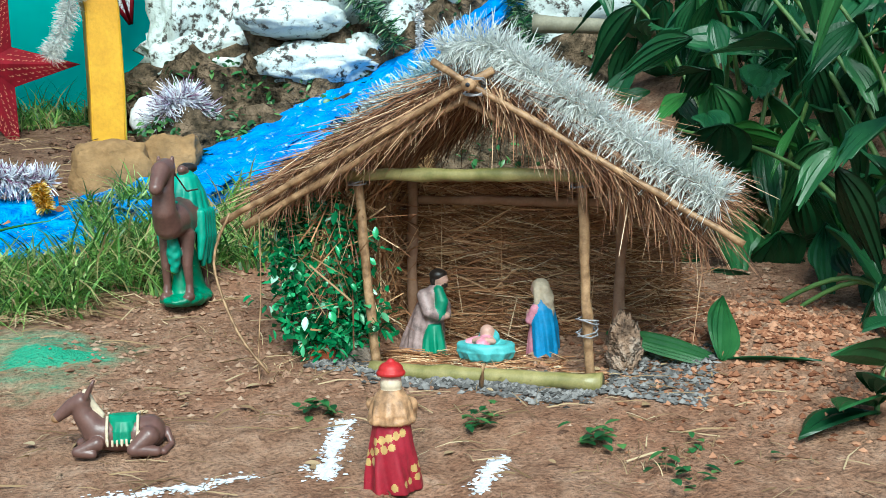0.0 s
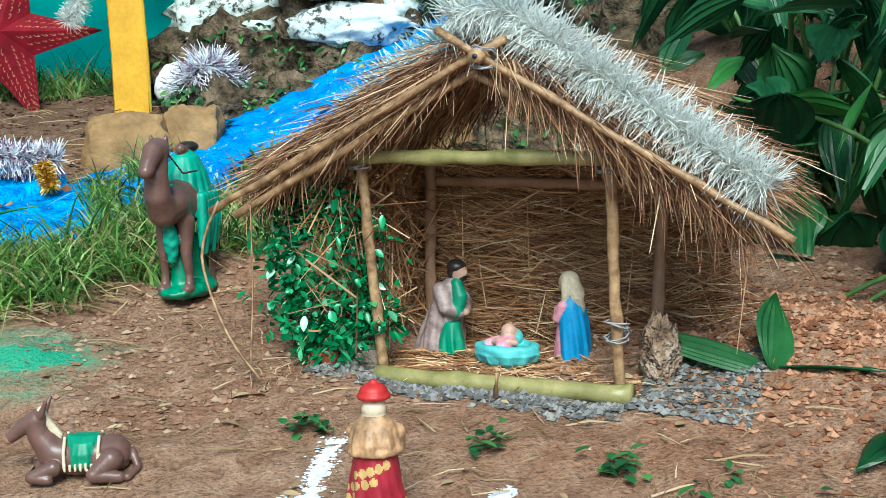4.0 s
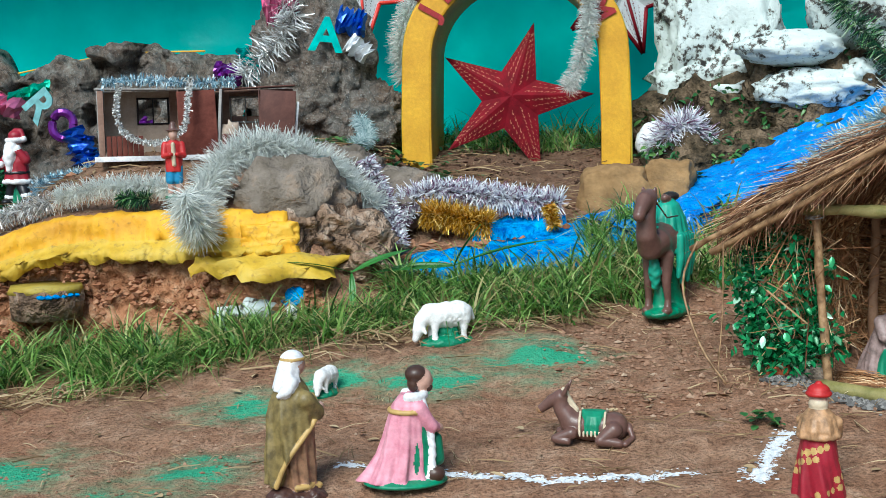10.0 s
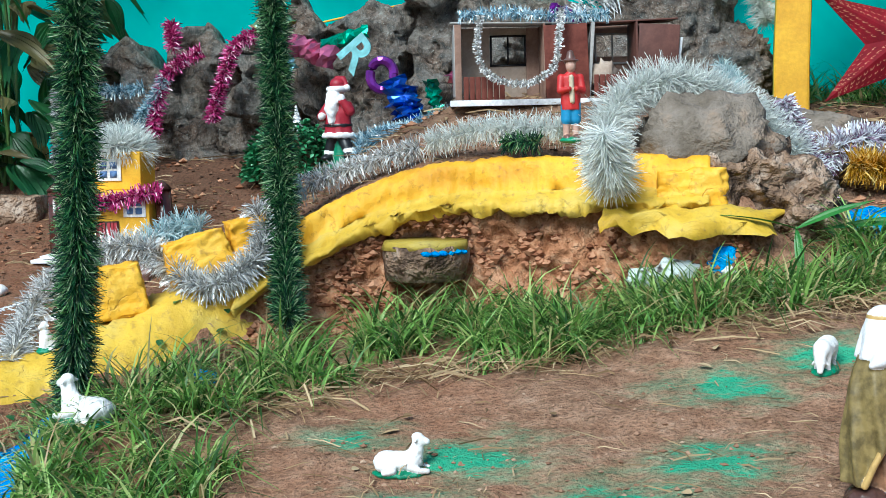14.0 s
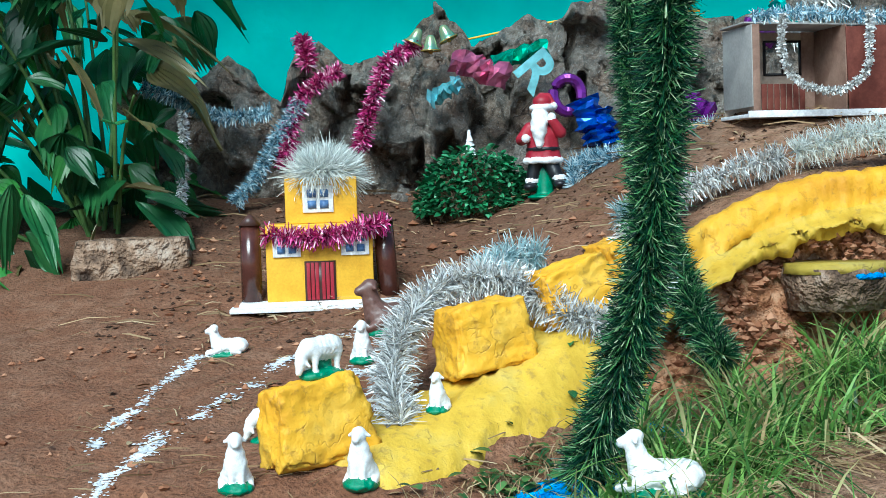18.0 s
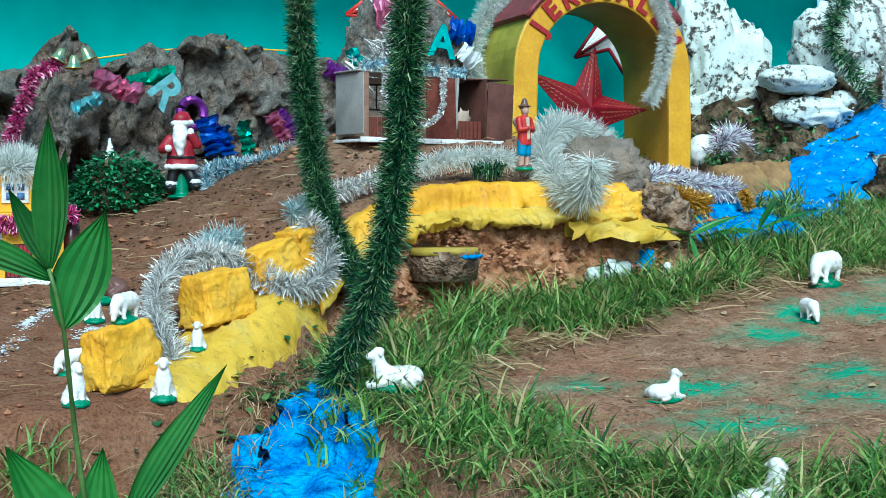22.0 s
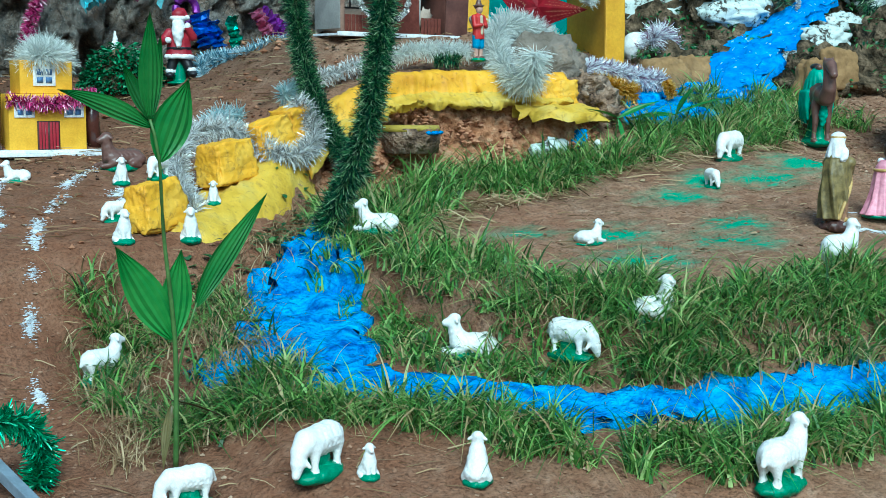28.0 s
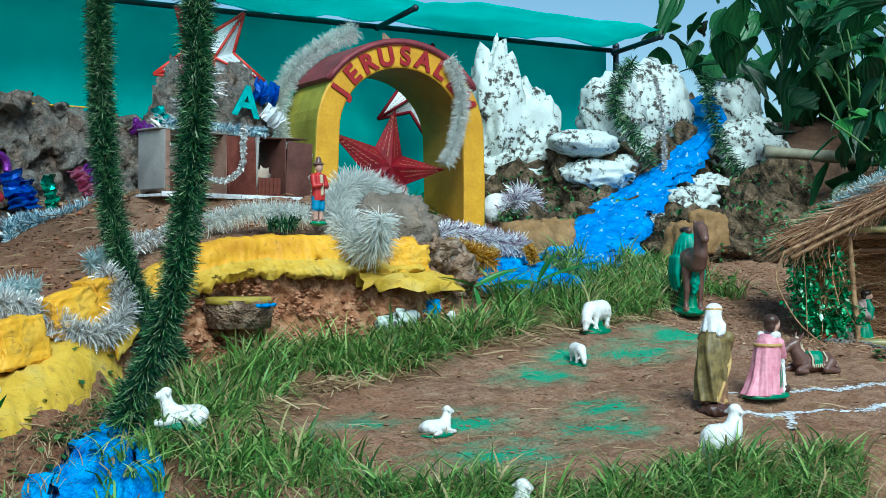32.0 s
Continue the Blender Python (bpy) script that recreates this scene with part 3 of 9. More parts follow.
# ---- painted watercourse ----
def ribbon(name, pts, mt, label, lift=0.012, rag=0.05, cells=22, rough_=0.012, on_ground=True, category="stream", kind="structure", step=0.03, seed=0):
    """A lumpy painted strip with ragged borders; pts are (u, v[, z], width)."""
    line = bezier_path([Vector(p[:2] + ((p[2],) if not on_ground else (0,))) for p in pts], step)
    run = [0.0]
    for a, b in zip(line, line[1:]):
        run.append(run[-1] + (b - a).length)
    keys, acc = [0.0], 0.0
    for a, b in zip(pts, pts[1:]):
        acc += math.dist(a[:2] if on_ground else a[:3], b[:2] if on_ground else b[:3])
        keys.append(acc)
    vs, fs = [], []
    for i, p in enumerate(line):
        d = (line[min(i + 1, len(line) - 1)] - line[max(i - 1, 0)])
        side = Vector((d.y, -d.x, 0)).normalized()
        w = float(np.interp(run[i] / run[-1] * keys[-1], keys, [q[-1] for q in pts]))
        for k in range(cells + 1):
            t = k / cells * 2 - 1
            q = p + side * (w / 2) * t
            if abs(t) > 0.75:
                q += side * math.copysign(1, t) * rag * noise.fractal(Vector((run[i] * 9, t * 3 + seed, 1.5)), 0.6, 2, 3)
            lump = noise.fractal(Vector((q.x * 11, q.y * 11, seed + q.z * 11)), 0.65, 2.1, 4)
            z = (ground(q.x, q.y) if on_ground else q.z - 0.05 * abs(t) ** 3) + (lift if abs(t) < 1 else -0.02) + rough_ * lump
            vs.append((q.x, q.y, z))
    for i in range(len(line) - 1):
        for k in range(cells):
            a = i * (cells + 1) + k
            fs.append((a, a + 1, a + cells + 2, a + cells + 1))
    return tagged(from_arrays(name, vs, fs, mt), label, category, kind=kind)


ribbon("water_pool", [(-1.42, -1.12, 0.1), (-1.55, -1.4, 0.2), (-1.70, -1.65, 0.36), (-1.80, -1.95, 0.42), (-1.90, -2.25, 0.40), (-1.95, -2.42, 0.25)], BLUE, "bright blue painted pool bed with creased lumps", 0.02, 0.06, 26, 0.02)
ribbon("water_channel", [(-2.2, -2.05, 0.1), (-2.05, -2.28, 0.22), (-1.72, -2.57, 0.19), (-1.32, -2.87, 0.22), (-0.97, -2.99, 0.22), (-0.4, -3.02, 0.2), (0.3, -3.02, 0.2), (1.1, -3.05, 0.2)], BLUE, "bright blue painted channel winding through the grass", 0.02, 0.05, 16, 0.018, seed=3)
ribbon("water_basin", [(0.42, -0.30, 0.26), (0.7, -0.28, 0.36), (1.0, -0.12, 0.42), (1.22, 0.1, 0.42), (1.4, 0.3, 0.34)], BLUE, "bright blue painted basin below the waterfall", 0.02, 0.05, 20, 0.01, seed=6)
ribbon("waterfall", [(1.12, 0.12, 0.33, 0.44), (1.36, 0.36, 0.38, 0.58), (1.62, 0.54, 0.46, 0.62), (1.88, 0.72, 0.58, 0.58), (2.18, 0.86, 0.72, 0.46), (2.60, 1.02, 0.92, 0.38), (3.02, 1.18, 1.20, 0.30), (3.12, 1.22, 1.43, 0.2)], FALLBLUE, "blue painted waterfall slope with white drips between rocks", 0.02, 0.12, 34, 0.026, on_ground=False, seed=8)

ribbon("water_basin", [(0.62, 0.04, 0.14), (0.82, 0.1, 0.16), (0.98, 0.2, 0.1)], BLUE, "small blue painted ledge above the basin", 0.05, 0.03, 12, 0.006, seed=12)


# ---- rocks ----
def rock(name, blobs, mt, label, sub=4, roughness=0.35, scale=2.2, seed=0, category="rock", group="", craggy=0.0):
    o = Vector(blobs[0][0])
    top = empty(name, Matrix.Translation(o), label, category, group) if len(blobs) > 1 else None
    for i, (c, s) in enumerate(blobs):
        bm = bmesh.new()
        add_blob(bm, Vector(c) - o, s, sub=sub, rough=roughness, scale=scale, seed=seed + i * 3, craggy=craggy)
        if top is None:
            return tagged(mesh_object(name, bm, mt, m=Matrix.Translation(o)), label, category, group)
        part("lobe", bm, mt, top)
    return top


W = "white painted boulders"
rock("boulder", [((1.60, 1.42, 1.20), (0.17, 0.15, 0.50)), ((1.84, 1.40, 1.10), (0.20, 0.15, 0.37)), ((1.72, 1.42, 0.92), (0.32, 0.18, 0.18))], WHITEROCK, "tall white painted boulder with black pitted patches and two peaks", seed=1, roughness=0.3, group=W, craggy=0.10)
rock("boulder", [((2.02, 1.08, 1.065), (0.255, 0.15, 0.085))], WHITEROCK, "flat white painted capstone resting on a darker rock", seed=5, roughness=0.12, group=W, craggy=0.10)
rock("boulder", [((2.12, 1.08, 0.87), (0.27, 0.14, 0.10)), ((2.34, 1.1, 0.94), (0.09, 0.1, 0.07))], WHITEROCK, "white painted block above the blue waterfall", seed=7, roughness=0.22, group=W, craggy=0.10)
rock("boulder", [((1.41, 1.10, 0.64), (0.10, 0.09, 0.10))], WHITE, "small round white painted stone", seed=9, roughness=0.08, group=W, craggy=0.10)
rock("boulder", [((2.72, 1.36, 1.33), (0.37, 0.22, 0.32)), ((2.36, 1.24, 1.29), (0.24, 0.16, 0.24)), ((2.58, 1.2, 1.0), (0.15, 0.12, 0.22))], WHITEROCK, "large rounded white painted boulder with dark fissures", seed=11, roughness=0.2, group=W, craggy=0.10)
rock("boulder", [((3.45, 1.32, 1.40), (0.20, 0.16, 0.22)), ((3.45, 1.2, 1.08), (0.34, 0.2, 0.24))], WHITEROCK, "white painted boulder stained with black at the top of the bank", seed=15, roughness=0.25, group=W, craggy=0.10)
rock("boulder", [((2.30, 0.60, 0.57), (0.18, 0.10, 0.09)), ((2.60, 0.76, 0.70), (0.20, 0.11, 0.10)), ((2.86, 0.88, 0.80), (0.16, 0.10, 0.10))], WHITEROCK, "low white painted rocks bordering the waterfall", seed=19, roughness=0.3, group=W, craggy=0.10)
DARKROCK = mottled("dark_mossy_rock", (0.02, 0.018, 0.012), (0.11, 0.08, 0.05), 14, 0.95, 1.0, 0.05, 0.1, c=(0.24, 0.17, 0.11), fine=34)
rock("rock_bank", [((1.75, 1.30, 0.62), (0.45, 0.22, 0.30)), ((2.15, 1.2, 0.72), (0.35, 0.2, 0.3)), ((2.6, 1.32, 0.85), (0.45, 0.25, 0.4)), ((3.1, 1.4, 0.95), (0.5, 0.25, 0.4)), ((1.95, 0.95, 0.45), (0.35, 0.2, 0.2)), ((2.5, 0.95, 0.5), (0.5, 0.3, 0.28)), ((1.6, 1.0, 0.5), (0.3, 0.16, 0.16))], DARKROCK, "dark mossy rock bank under the white boulders", seed=23, roughness=0.4)
rock("rock_bank", [((2.3, 0.4, 0.40), (0.3, 0.2, 0.24)), ((2.75, 0.4, 0.42), (0.4, 0.3, 0.3)), ((3.3, 0.75, 0.6), (0.5, 0.3, 0.36))], DARKROCK, "dark leafy earth bank behind the thatched hut", seed=27, roughness=0.4)


def cut_rock(name, c, s, mt, label, rz=0, seed=0, taper=0.85, group="", soft=0.3):
    """A squarish rock with worn edges."""
    bm = bmesh.new()
    add_box(bm, (0, 0, 0), (1, 1, 1))
    bmesh.ops.subdivide_edges(bm, edges=bm.edges, cuts=11, use_grid_fill=True)
    for v in bm.verts:
        k = v.co.copy()
        v.co = v.co.lerp(v.co.normalized() * 0.62, soft)
        t = 1 - (1 - taper) * (k.z + 0.5)
        v.co = Vector((v.co.x * s[0] * t, v.co.y * s[1] * t, v.co.z * s[2]))
        v.co += v.co.normalized() * min(s) * (0.12 if soft > 0.15 else 0.07) * (noise.fractal(k * 2.6 + Vector((seed, seed * 2, 0)), 0.7, 2, 4) + 0.18 * noise.fractal(k * 9 + Vector((seed, 0, 0)), 0.7, 2, 3))
    return tagged(mesh_object(name, bm, mt, None, True, pose(*c, rz=rz)), label, "rock", group)


cut_rock("stone", (1.20, 0.48, 0.42), (0.30, 0.2, 0.26), TANROCK, "tan painted square stone beside the blue basin", 6, 1)
cut_rock("stone", (1.44, 0.56, 0.46), (0.22, 0.2, 0.22), TANROCK, "tan painted cracked stone beside the blue basin", -12, 4)
cut_rock("stone", (2.28, 0.25, 0.50), (0.22, 0.2, 0.24), TANROCK, "tan painted stone behind the camel figure", 10, 6)
cut_rock("stone", (2.02, 0.12, 0.42), (0.2, 0.2, 0.26), TANROCK, "tan painted stone on the bank", 10, 9)
GREYROCK = mottled("grey_boulder", (0.13, 0.105, 0.08), (0.24, 0.20, 0.165), 7, 0.9, 0.8, 0.02, 0.2, c=(0.34, 0.235, 0.16), fine=60, hi=0.75)
rock("rock", [((-0.03, -0.27, 0.475), (0.22, 0.2, 0.17))], GREYROCK, "rounded grey boulder under a white tinsel string", seed=31, roughness=0.25)
rock("rock", [((0.12, -0.30, 0.35), (0.18, 0.16, 0.12)), ((0.25, -0.34, 0.27), (0.14, 0.12, 0.1)), ((0.02, -0.42, 0.36), (0.12, 0.08, 0.08))], ROCK, "brown broken rock below the grey boulder", seed=35, roughness=0.5)
rock("rock", [((0.30, 0.15, 0.45), (0.22, 0.14, 0.12)), ((0.05, 0.2, 0.55), (0.2, 0.15, 0.12))], GREYROCK, "flat grey rock near the arch", seed=38, roughness=0.3)


def rock_wall():
    """A broken dark rock face with spires, standing before the tarpaulin."""
    tops_u = [-3.3, -3.22, -3.07, -2.90, -2.76, -2.67, -2.61, -2.55, -2.45, -2.34, -2.21, -2.11, -2.03, -1.93, -1.87, -1.74, -1.63, -1.53, -1.41, -1.27, -1.0, -0.6]
    tops_z = [0.75, 0.82, 0.91, 1.01, 0.86, 0.81, 1.06, 1.09, 1.00, 0.95, 1.02, 1.14, 1.21, 1.11, 1.01, 1.09, 1.14, 1.12, 1.19, 1.20, 1.15, 1.10]
    us, n, back = np.arange(-3.3, -0.6, 0.0125), 52, 8
    vs, fs = [], []
    for u in us:
        u = float(u)
        z1 = float(np.interp(u, tops_u, tops_z)) + 0.03 * noise.fractal(Vector((u * 9, 0.3, 7)), 0.8, 2, 4)
        z0 = float(ground_z(u, 1.15)) - 0.1
        for k in range(n + back):
            t = min(1.0, k / (n - 1))
            z = z0 + (z1 - z0) * t
            over = max(0, k - n + 1) / back
            p = Vector((u * 5.5, z * 3.6, 0.5))
            f, pts = noise.voronoi(p + Vector((0.35 * noise.noise(p * 2), 0.35 * noise.noise(p * 2 + Vector((5, 0, 0))), 0)))
            g, fine = noise.voronoi(Vector((u * 17, z * 13, 3.5)))
            d = 0.16 * noise.cell(pts[0] * 13.7) + 0.07 * min(0.35, f[1] - f[0]) + 0.035 * noise.cell(fine[0] * 9.1) + 0.02 * min(0.3, g[1] - g[0])
            d += 0.045 * noise.fractal(p * 1.2, 0.8, 2.1, 5) + 0.010 * noise.fractal(Vector((u * 50, z * 50, 2)), 0.9, 2, 3)
            vs.append((u + 0.02 * noise.noise(Vector((u * 8, z * 8, 4))), 1.38 - 0.10 * (1 - t) + 0.10 * t ** 5 - d * (1 - 0.5 * over) + 0.30 * over, z - 0.25 * over * over))
    n += back
    for i in range(len(us) - 1):
        for k in range(n - 1):
            a = i * n + k
            fs.append((a, a + n, a + n + 1, a + 1))
    tagged(from_arrays("rock_wall", vs, fs, CRAGROCK), "dark weathered rock wall with spires before the tarpaulin", "rock", kind="structure")


rock_wall()
rock("crag", [((-0.42, 1.40, 1.08), (0.19, 0.17, 0.36)), ((-0.34, 1.36, 0.88), (0.32, 0.22, 0.30)), ((-0.18, 1.32, 1.06), (0.21, 0.16, 0.34)), ((-0.52, 1.40, 0.98), (0.14, 0.14, 0.24)), ((-0.02, 1.3, 0.76), (0.22, 0.18, 0.2))], CRAGROCK, "cone shaped brown crag topped with foil ornaments", seed=103, roughness=0.22, scale=3.0, group="backdrop crags", sub=5, craggy=0.15)



# ---- yellow painted ledge ----
def ledge():
    top = empty("yellow_ledge", pose(0, 0, 0), "yellow painted rock ledge with a ragged lower skirt", "ledge")
    us = np.arange(-1.42, 0.0, 0.008)
    prof = [(0.10, 0.015), (0.06, 0.020), (0.025, 0.018), (0.004, 0.004), (-0.008, -0.02), (-0.014, -0.05), (-0.012, -0.078), (-0.03, -0.092), (-0.055, -0.102), (-0.08, -0.115), (-0.095, -0.132), (-0.045, -0.15)]
    vs, fs = [], []
    for i, u in enumerate(us):
        v0 = float(ledge_v(u)) + 0.05
        z0 = float(plateau(u, v0 + 0.03)) + 0.012
        end = 0.0
        for k, (o, h) in enumerate(prof):
            rag = noise.fractal(Vector((u * 7, k * 0.6, 3.3)), 0.7, 2, 4)
            skirt = k >= 7
            h2 = h * (1.0 + 0.5 * end if skirt else 1) - (0.026 * rag if skirt else 0.006 * rag)
            o2 = o - (0.05 * rag if skirt else 0.022 * rag) - (0.06 * end if skirt else 0)
            vs.append((u, v0 + o2 + 0.010 * noise.fractal(Vector((u * 40, k * 3, 1)), 0.7, 2, 4), z0 + h2 + 0.009 * noise.fractal(Vector((u * 22, k * 2, 0)), 0.7, 2, 4)))
    n = len(prof)
    for i in range(len(us) - 1):
        for k in range(n - 1):
            fs.append((i * n + k, i * n + k + 1, (i + 1) * n + k + 1, (i + 1) * n + k))
    for e in (0, (len(us) - 1) * n):
        fs.append(tuple(range(e, e + n)) if e else tuple(range(e + n - 1, e - 1, -1)))
    from_arrays("riser", vs, fs, [YELLOW, PALEYELLOW], top, True, [1 if i < (len(us) - 1) * (n - 1) and i % (n - 1) >= 6 else 0 for i in range(len(fs))])
    # sloping slab at its lower end
    vs, fs = [], []
    us = np.arange(-2.13, -1.34, 0.015)
    for i, u in enumerate(us):
        v0 = float(ledge_v(u))
        for k in range(15):
            t = k / 14
            rag = noise.fractal(Vector((u * 8, 7.7, 0)), 0.7, 2, 4)
            v = v0 + 0.36 - t * (0.42 - 0.22 * float(S((-1.96 - u) / 0.16)) + (0.05 * rag if t > 0.6 else 0))
            z = float(ground_z(u, v)) + 0.028 + 0.014 * noise.fractal(Vector((u * 12, v * 24, 4)), 0.6, 2, 4) + 0.010 * noise.noise(Vector(((u + v) * 60, (u - v) * 9, 1))) - (0.05 if k == 14 else 0)
            vs.append((u + 0.02 * rag * t, v, z))
    for i in range(len(us) - 1):
        for k in range(14):
            fs.append((i * 15 + k, i * 15 + k + 1, (i + 1) * 15 + k + 1, (i + 1) * 15 + k))
    from_arrays("sloping_slab", vs, fs, PALEYELLOW, top)
    return top


ledge()


def bank_face():
    """Crumbling earth below the ledge, hollowed behind the flat stone step."""
    us, n = np.arange(-1.46, 0.30, 0.011), 30
    vs, fs = [], []
    for u in us:
        top = float(ledge_v(u)) + 0.085
        z1 = float(plateau(u, top)) - 0.125
        z0 = float(ground_z(u, top - 0.2)) - 0.05
        hollow = 0.05 * math.exp(-((u + 0.845) / 0.2) ** 2)
        for k in range(n):
            t = k / (n - 1)
            z = z1 + (z0 - z1) * t
            cell = noise.voronoi(Vector((u * 16, z * 16, 1.0)))[0]
            d = 0.05 * noise.fractal(Vector((u * 6, z * 7, 2.0)), 0.75, 2.1, 5) + 0.05 * min(0.5, cell[1] - cell[0]) + 0.012 * noise.fractal(Vector((u * 45, z * 45, 5)), 0.8, 2, 3)
            vs.append((u, top - 0.055 - 0.10 * t ** 1.6 + hollow * math.sin(math.pi * min(1, t * 1.2)) - d, z + 0.012 * noise.noise(Vector((u * 30, z * 30, 9)))))
    for i in range(len(us) - 1):
        for k in range(n - 1):
            a = i * n + k
            fs.append((a, a + 1, a + n + 1, a + n))
    tagged(from_arrays("bank_face", vs, fs, BANK), "crumbling red earth face under the yellow ledge", "earth bank", kind="structure")


bank_face()
ribbon("painted_apron", [(-0.32, -0.575, 0.305, 0.06), (-0.16, -0.59, 0.30, 0.17), (0.0, -0.56, 0.29, 0.22), (0.13, -0.48, 0.285, 0.18), (0.21, -0.42, 0.28, 0.07)], PALEYELLOW, "yellow painted ragged apron of the ledge", 0.0, 0.11, 16, 0.025, False, "ledge", seed=17)


def painted_block(c, s, rz, label, seed, tilt=(0, 0), taper=0.93):
    """A hewn block with chipped edges, its sides battered and its foot spreading into the slope."""
    bm = bmesh.new()
    add_box(bm, (0, 0, 0), (1, 1, 1))
    bmesh.ops.subdivide_edges(bm, edges=bm.edges, cuts=23, use_grid_fill=True)
    o = Vector((seed * 1.7, seed * 0.9, seed))
    for v in bm.verts:
        k = v.co.copy()
        edge = sorted((abs(k.x), abs(k.y), abs(k.z)))
        chip = max(0.0, edge[1] - 0.40) * 10 * max(0.0, 0.25 + noise.fractal(k * 3.4 + o, 0.7, 2, 3))
        t = 1 - (1 - taper) * (k.z + 0.5) + 0.14 * max(0.0, -k.z - 0.25) ** 1.0
        p = Vector((k.x * s[0] * t, k.y * s[1] * t, k.z * s[2] * (1 + 0.12 * k.x * math.sin(seed))))
        p -= Vector((k.x * s[0], k.y * s[1], k.z * s[2])) * 0.16 * chip
        out = Vector((k.x if abs(k.x) > 0.49 else 0, k.y if abs(k.y) > 0.49 else 0, k.z if abs(k.z) > 0.49 else 0))
        p += out * (0.016 * noise.fractal(k * 2.2 + o, 0.7, 2, 4) + 0.006 * noise.fractal(k * 11 + o, 0.8, 2, 3))
        v.co = p
    tagged(mesh_object("yellow_block", bm, YELLOW, None, True, pose(*c, tilt[0], tilt[1], rz)), label, "block", "yellow steps")


painted_block((-2.155, -1.345, -0.065), (0.235, 0.11, 0.18), 38, "yellow painted stone block with rough faces", 21, (-6, -5), 0.86)
painted_block((-1.80, -0.955, 0.065), (0.22, 0.15, 0.165), 30, "yellow painted stone block beside silver tinsel", 25, (-4, -7), 0.90)
painted_block((-1.575, -0.79, 0.16), (0.22, 0.13, 0.14), 30, "yellow painted stone block joining the ledge", 29, (-6, -16), 0.88)
painted_block((-1.41, -0.665, 0.225), (0.22, 0.13, 0.13), 34, "yellow painted stone at the start of the ledge", 31, (0, -14))
painted_block((-0.06, -0.47, 0.345), (0.22, 0.16, 0.13), 4, "yellow painted square end of the ledge", 33)
cut_rock("stone_block", (-3.08, 0.46, 0.20), (0.42, 0.20, 0.17), ROCK, "broken tan concrete block at the foot of the rock wall", 12, 41, 0.92, "", 0.14)
# flat stump on the bank
bm = bmesh.new()
add_tube(bm, [(0, 0, -0.11), (0, 0, -0.03), (0, 0, 0.0)], [0.12, 0.135, 0.13], 22, True, 0.08, random.Random(4))
stump = empty("stone_slab", pose(-0.875, -0.64, 0.19), "flat dark stone step with a yellow and blue painted top", "stone")
part("body", bm, ROCK, stump, "dark rough side")
bm = bmesh.new()
add_tube(bm, [(0, 0, -0.014), (0, 0, 0.012)], [0.133, 0.128], 22, True, 0.06, random.Random(4))
part("painted_top", bm, DULLYELLOW, stump, "pale yellow paint on top")
bm = bmesh.new()
for k in range(6):
    a = -1.3 + 0.2 * k
    add_blob(bm, (0.133 * math.cos(a), 0.133 * math.sin(a), -0.02), (0.018, 0.008, 0.008), sub=2, rough=0.5, scale=3, seed=k)
part("paint_edge", bm, BLUE, stump, "blue paint on the edge")


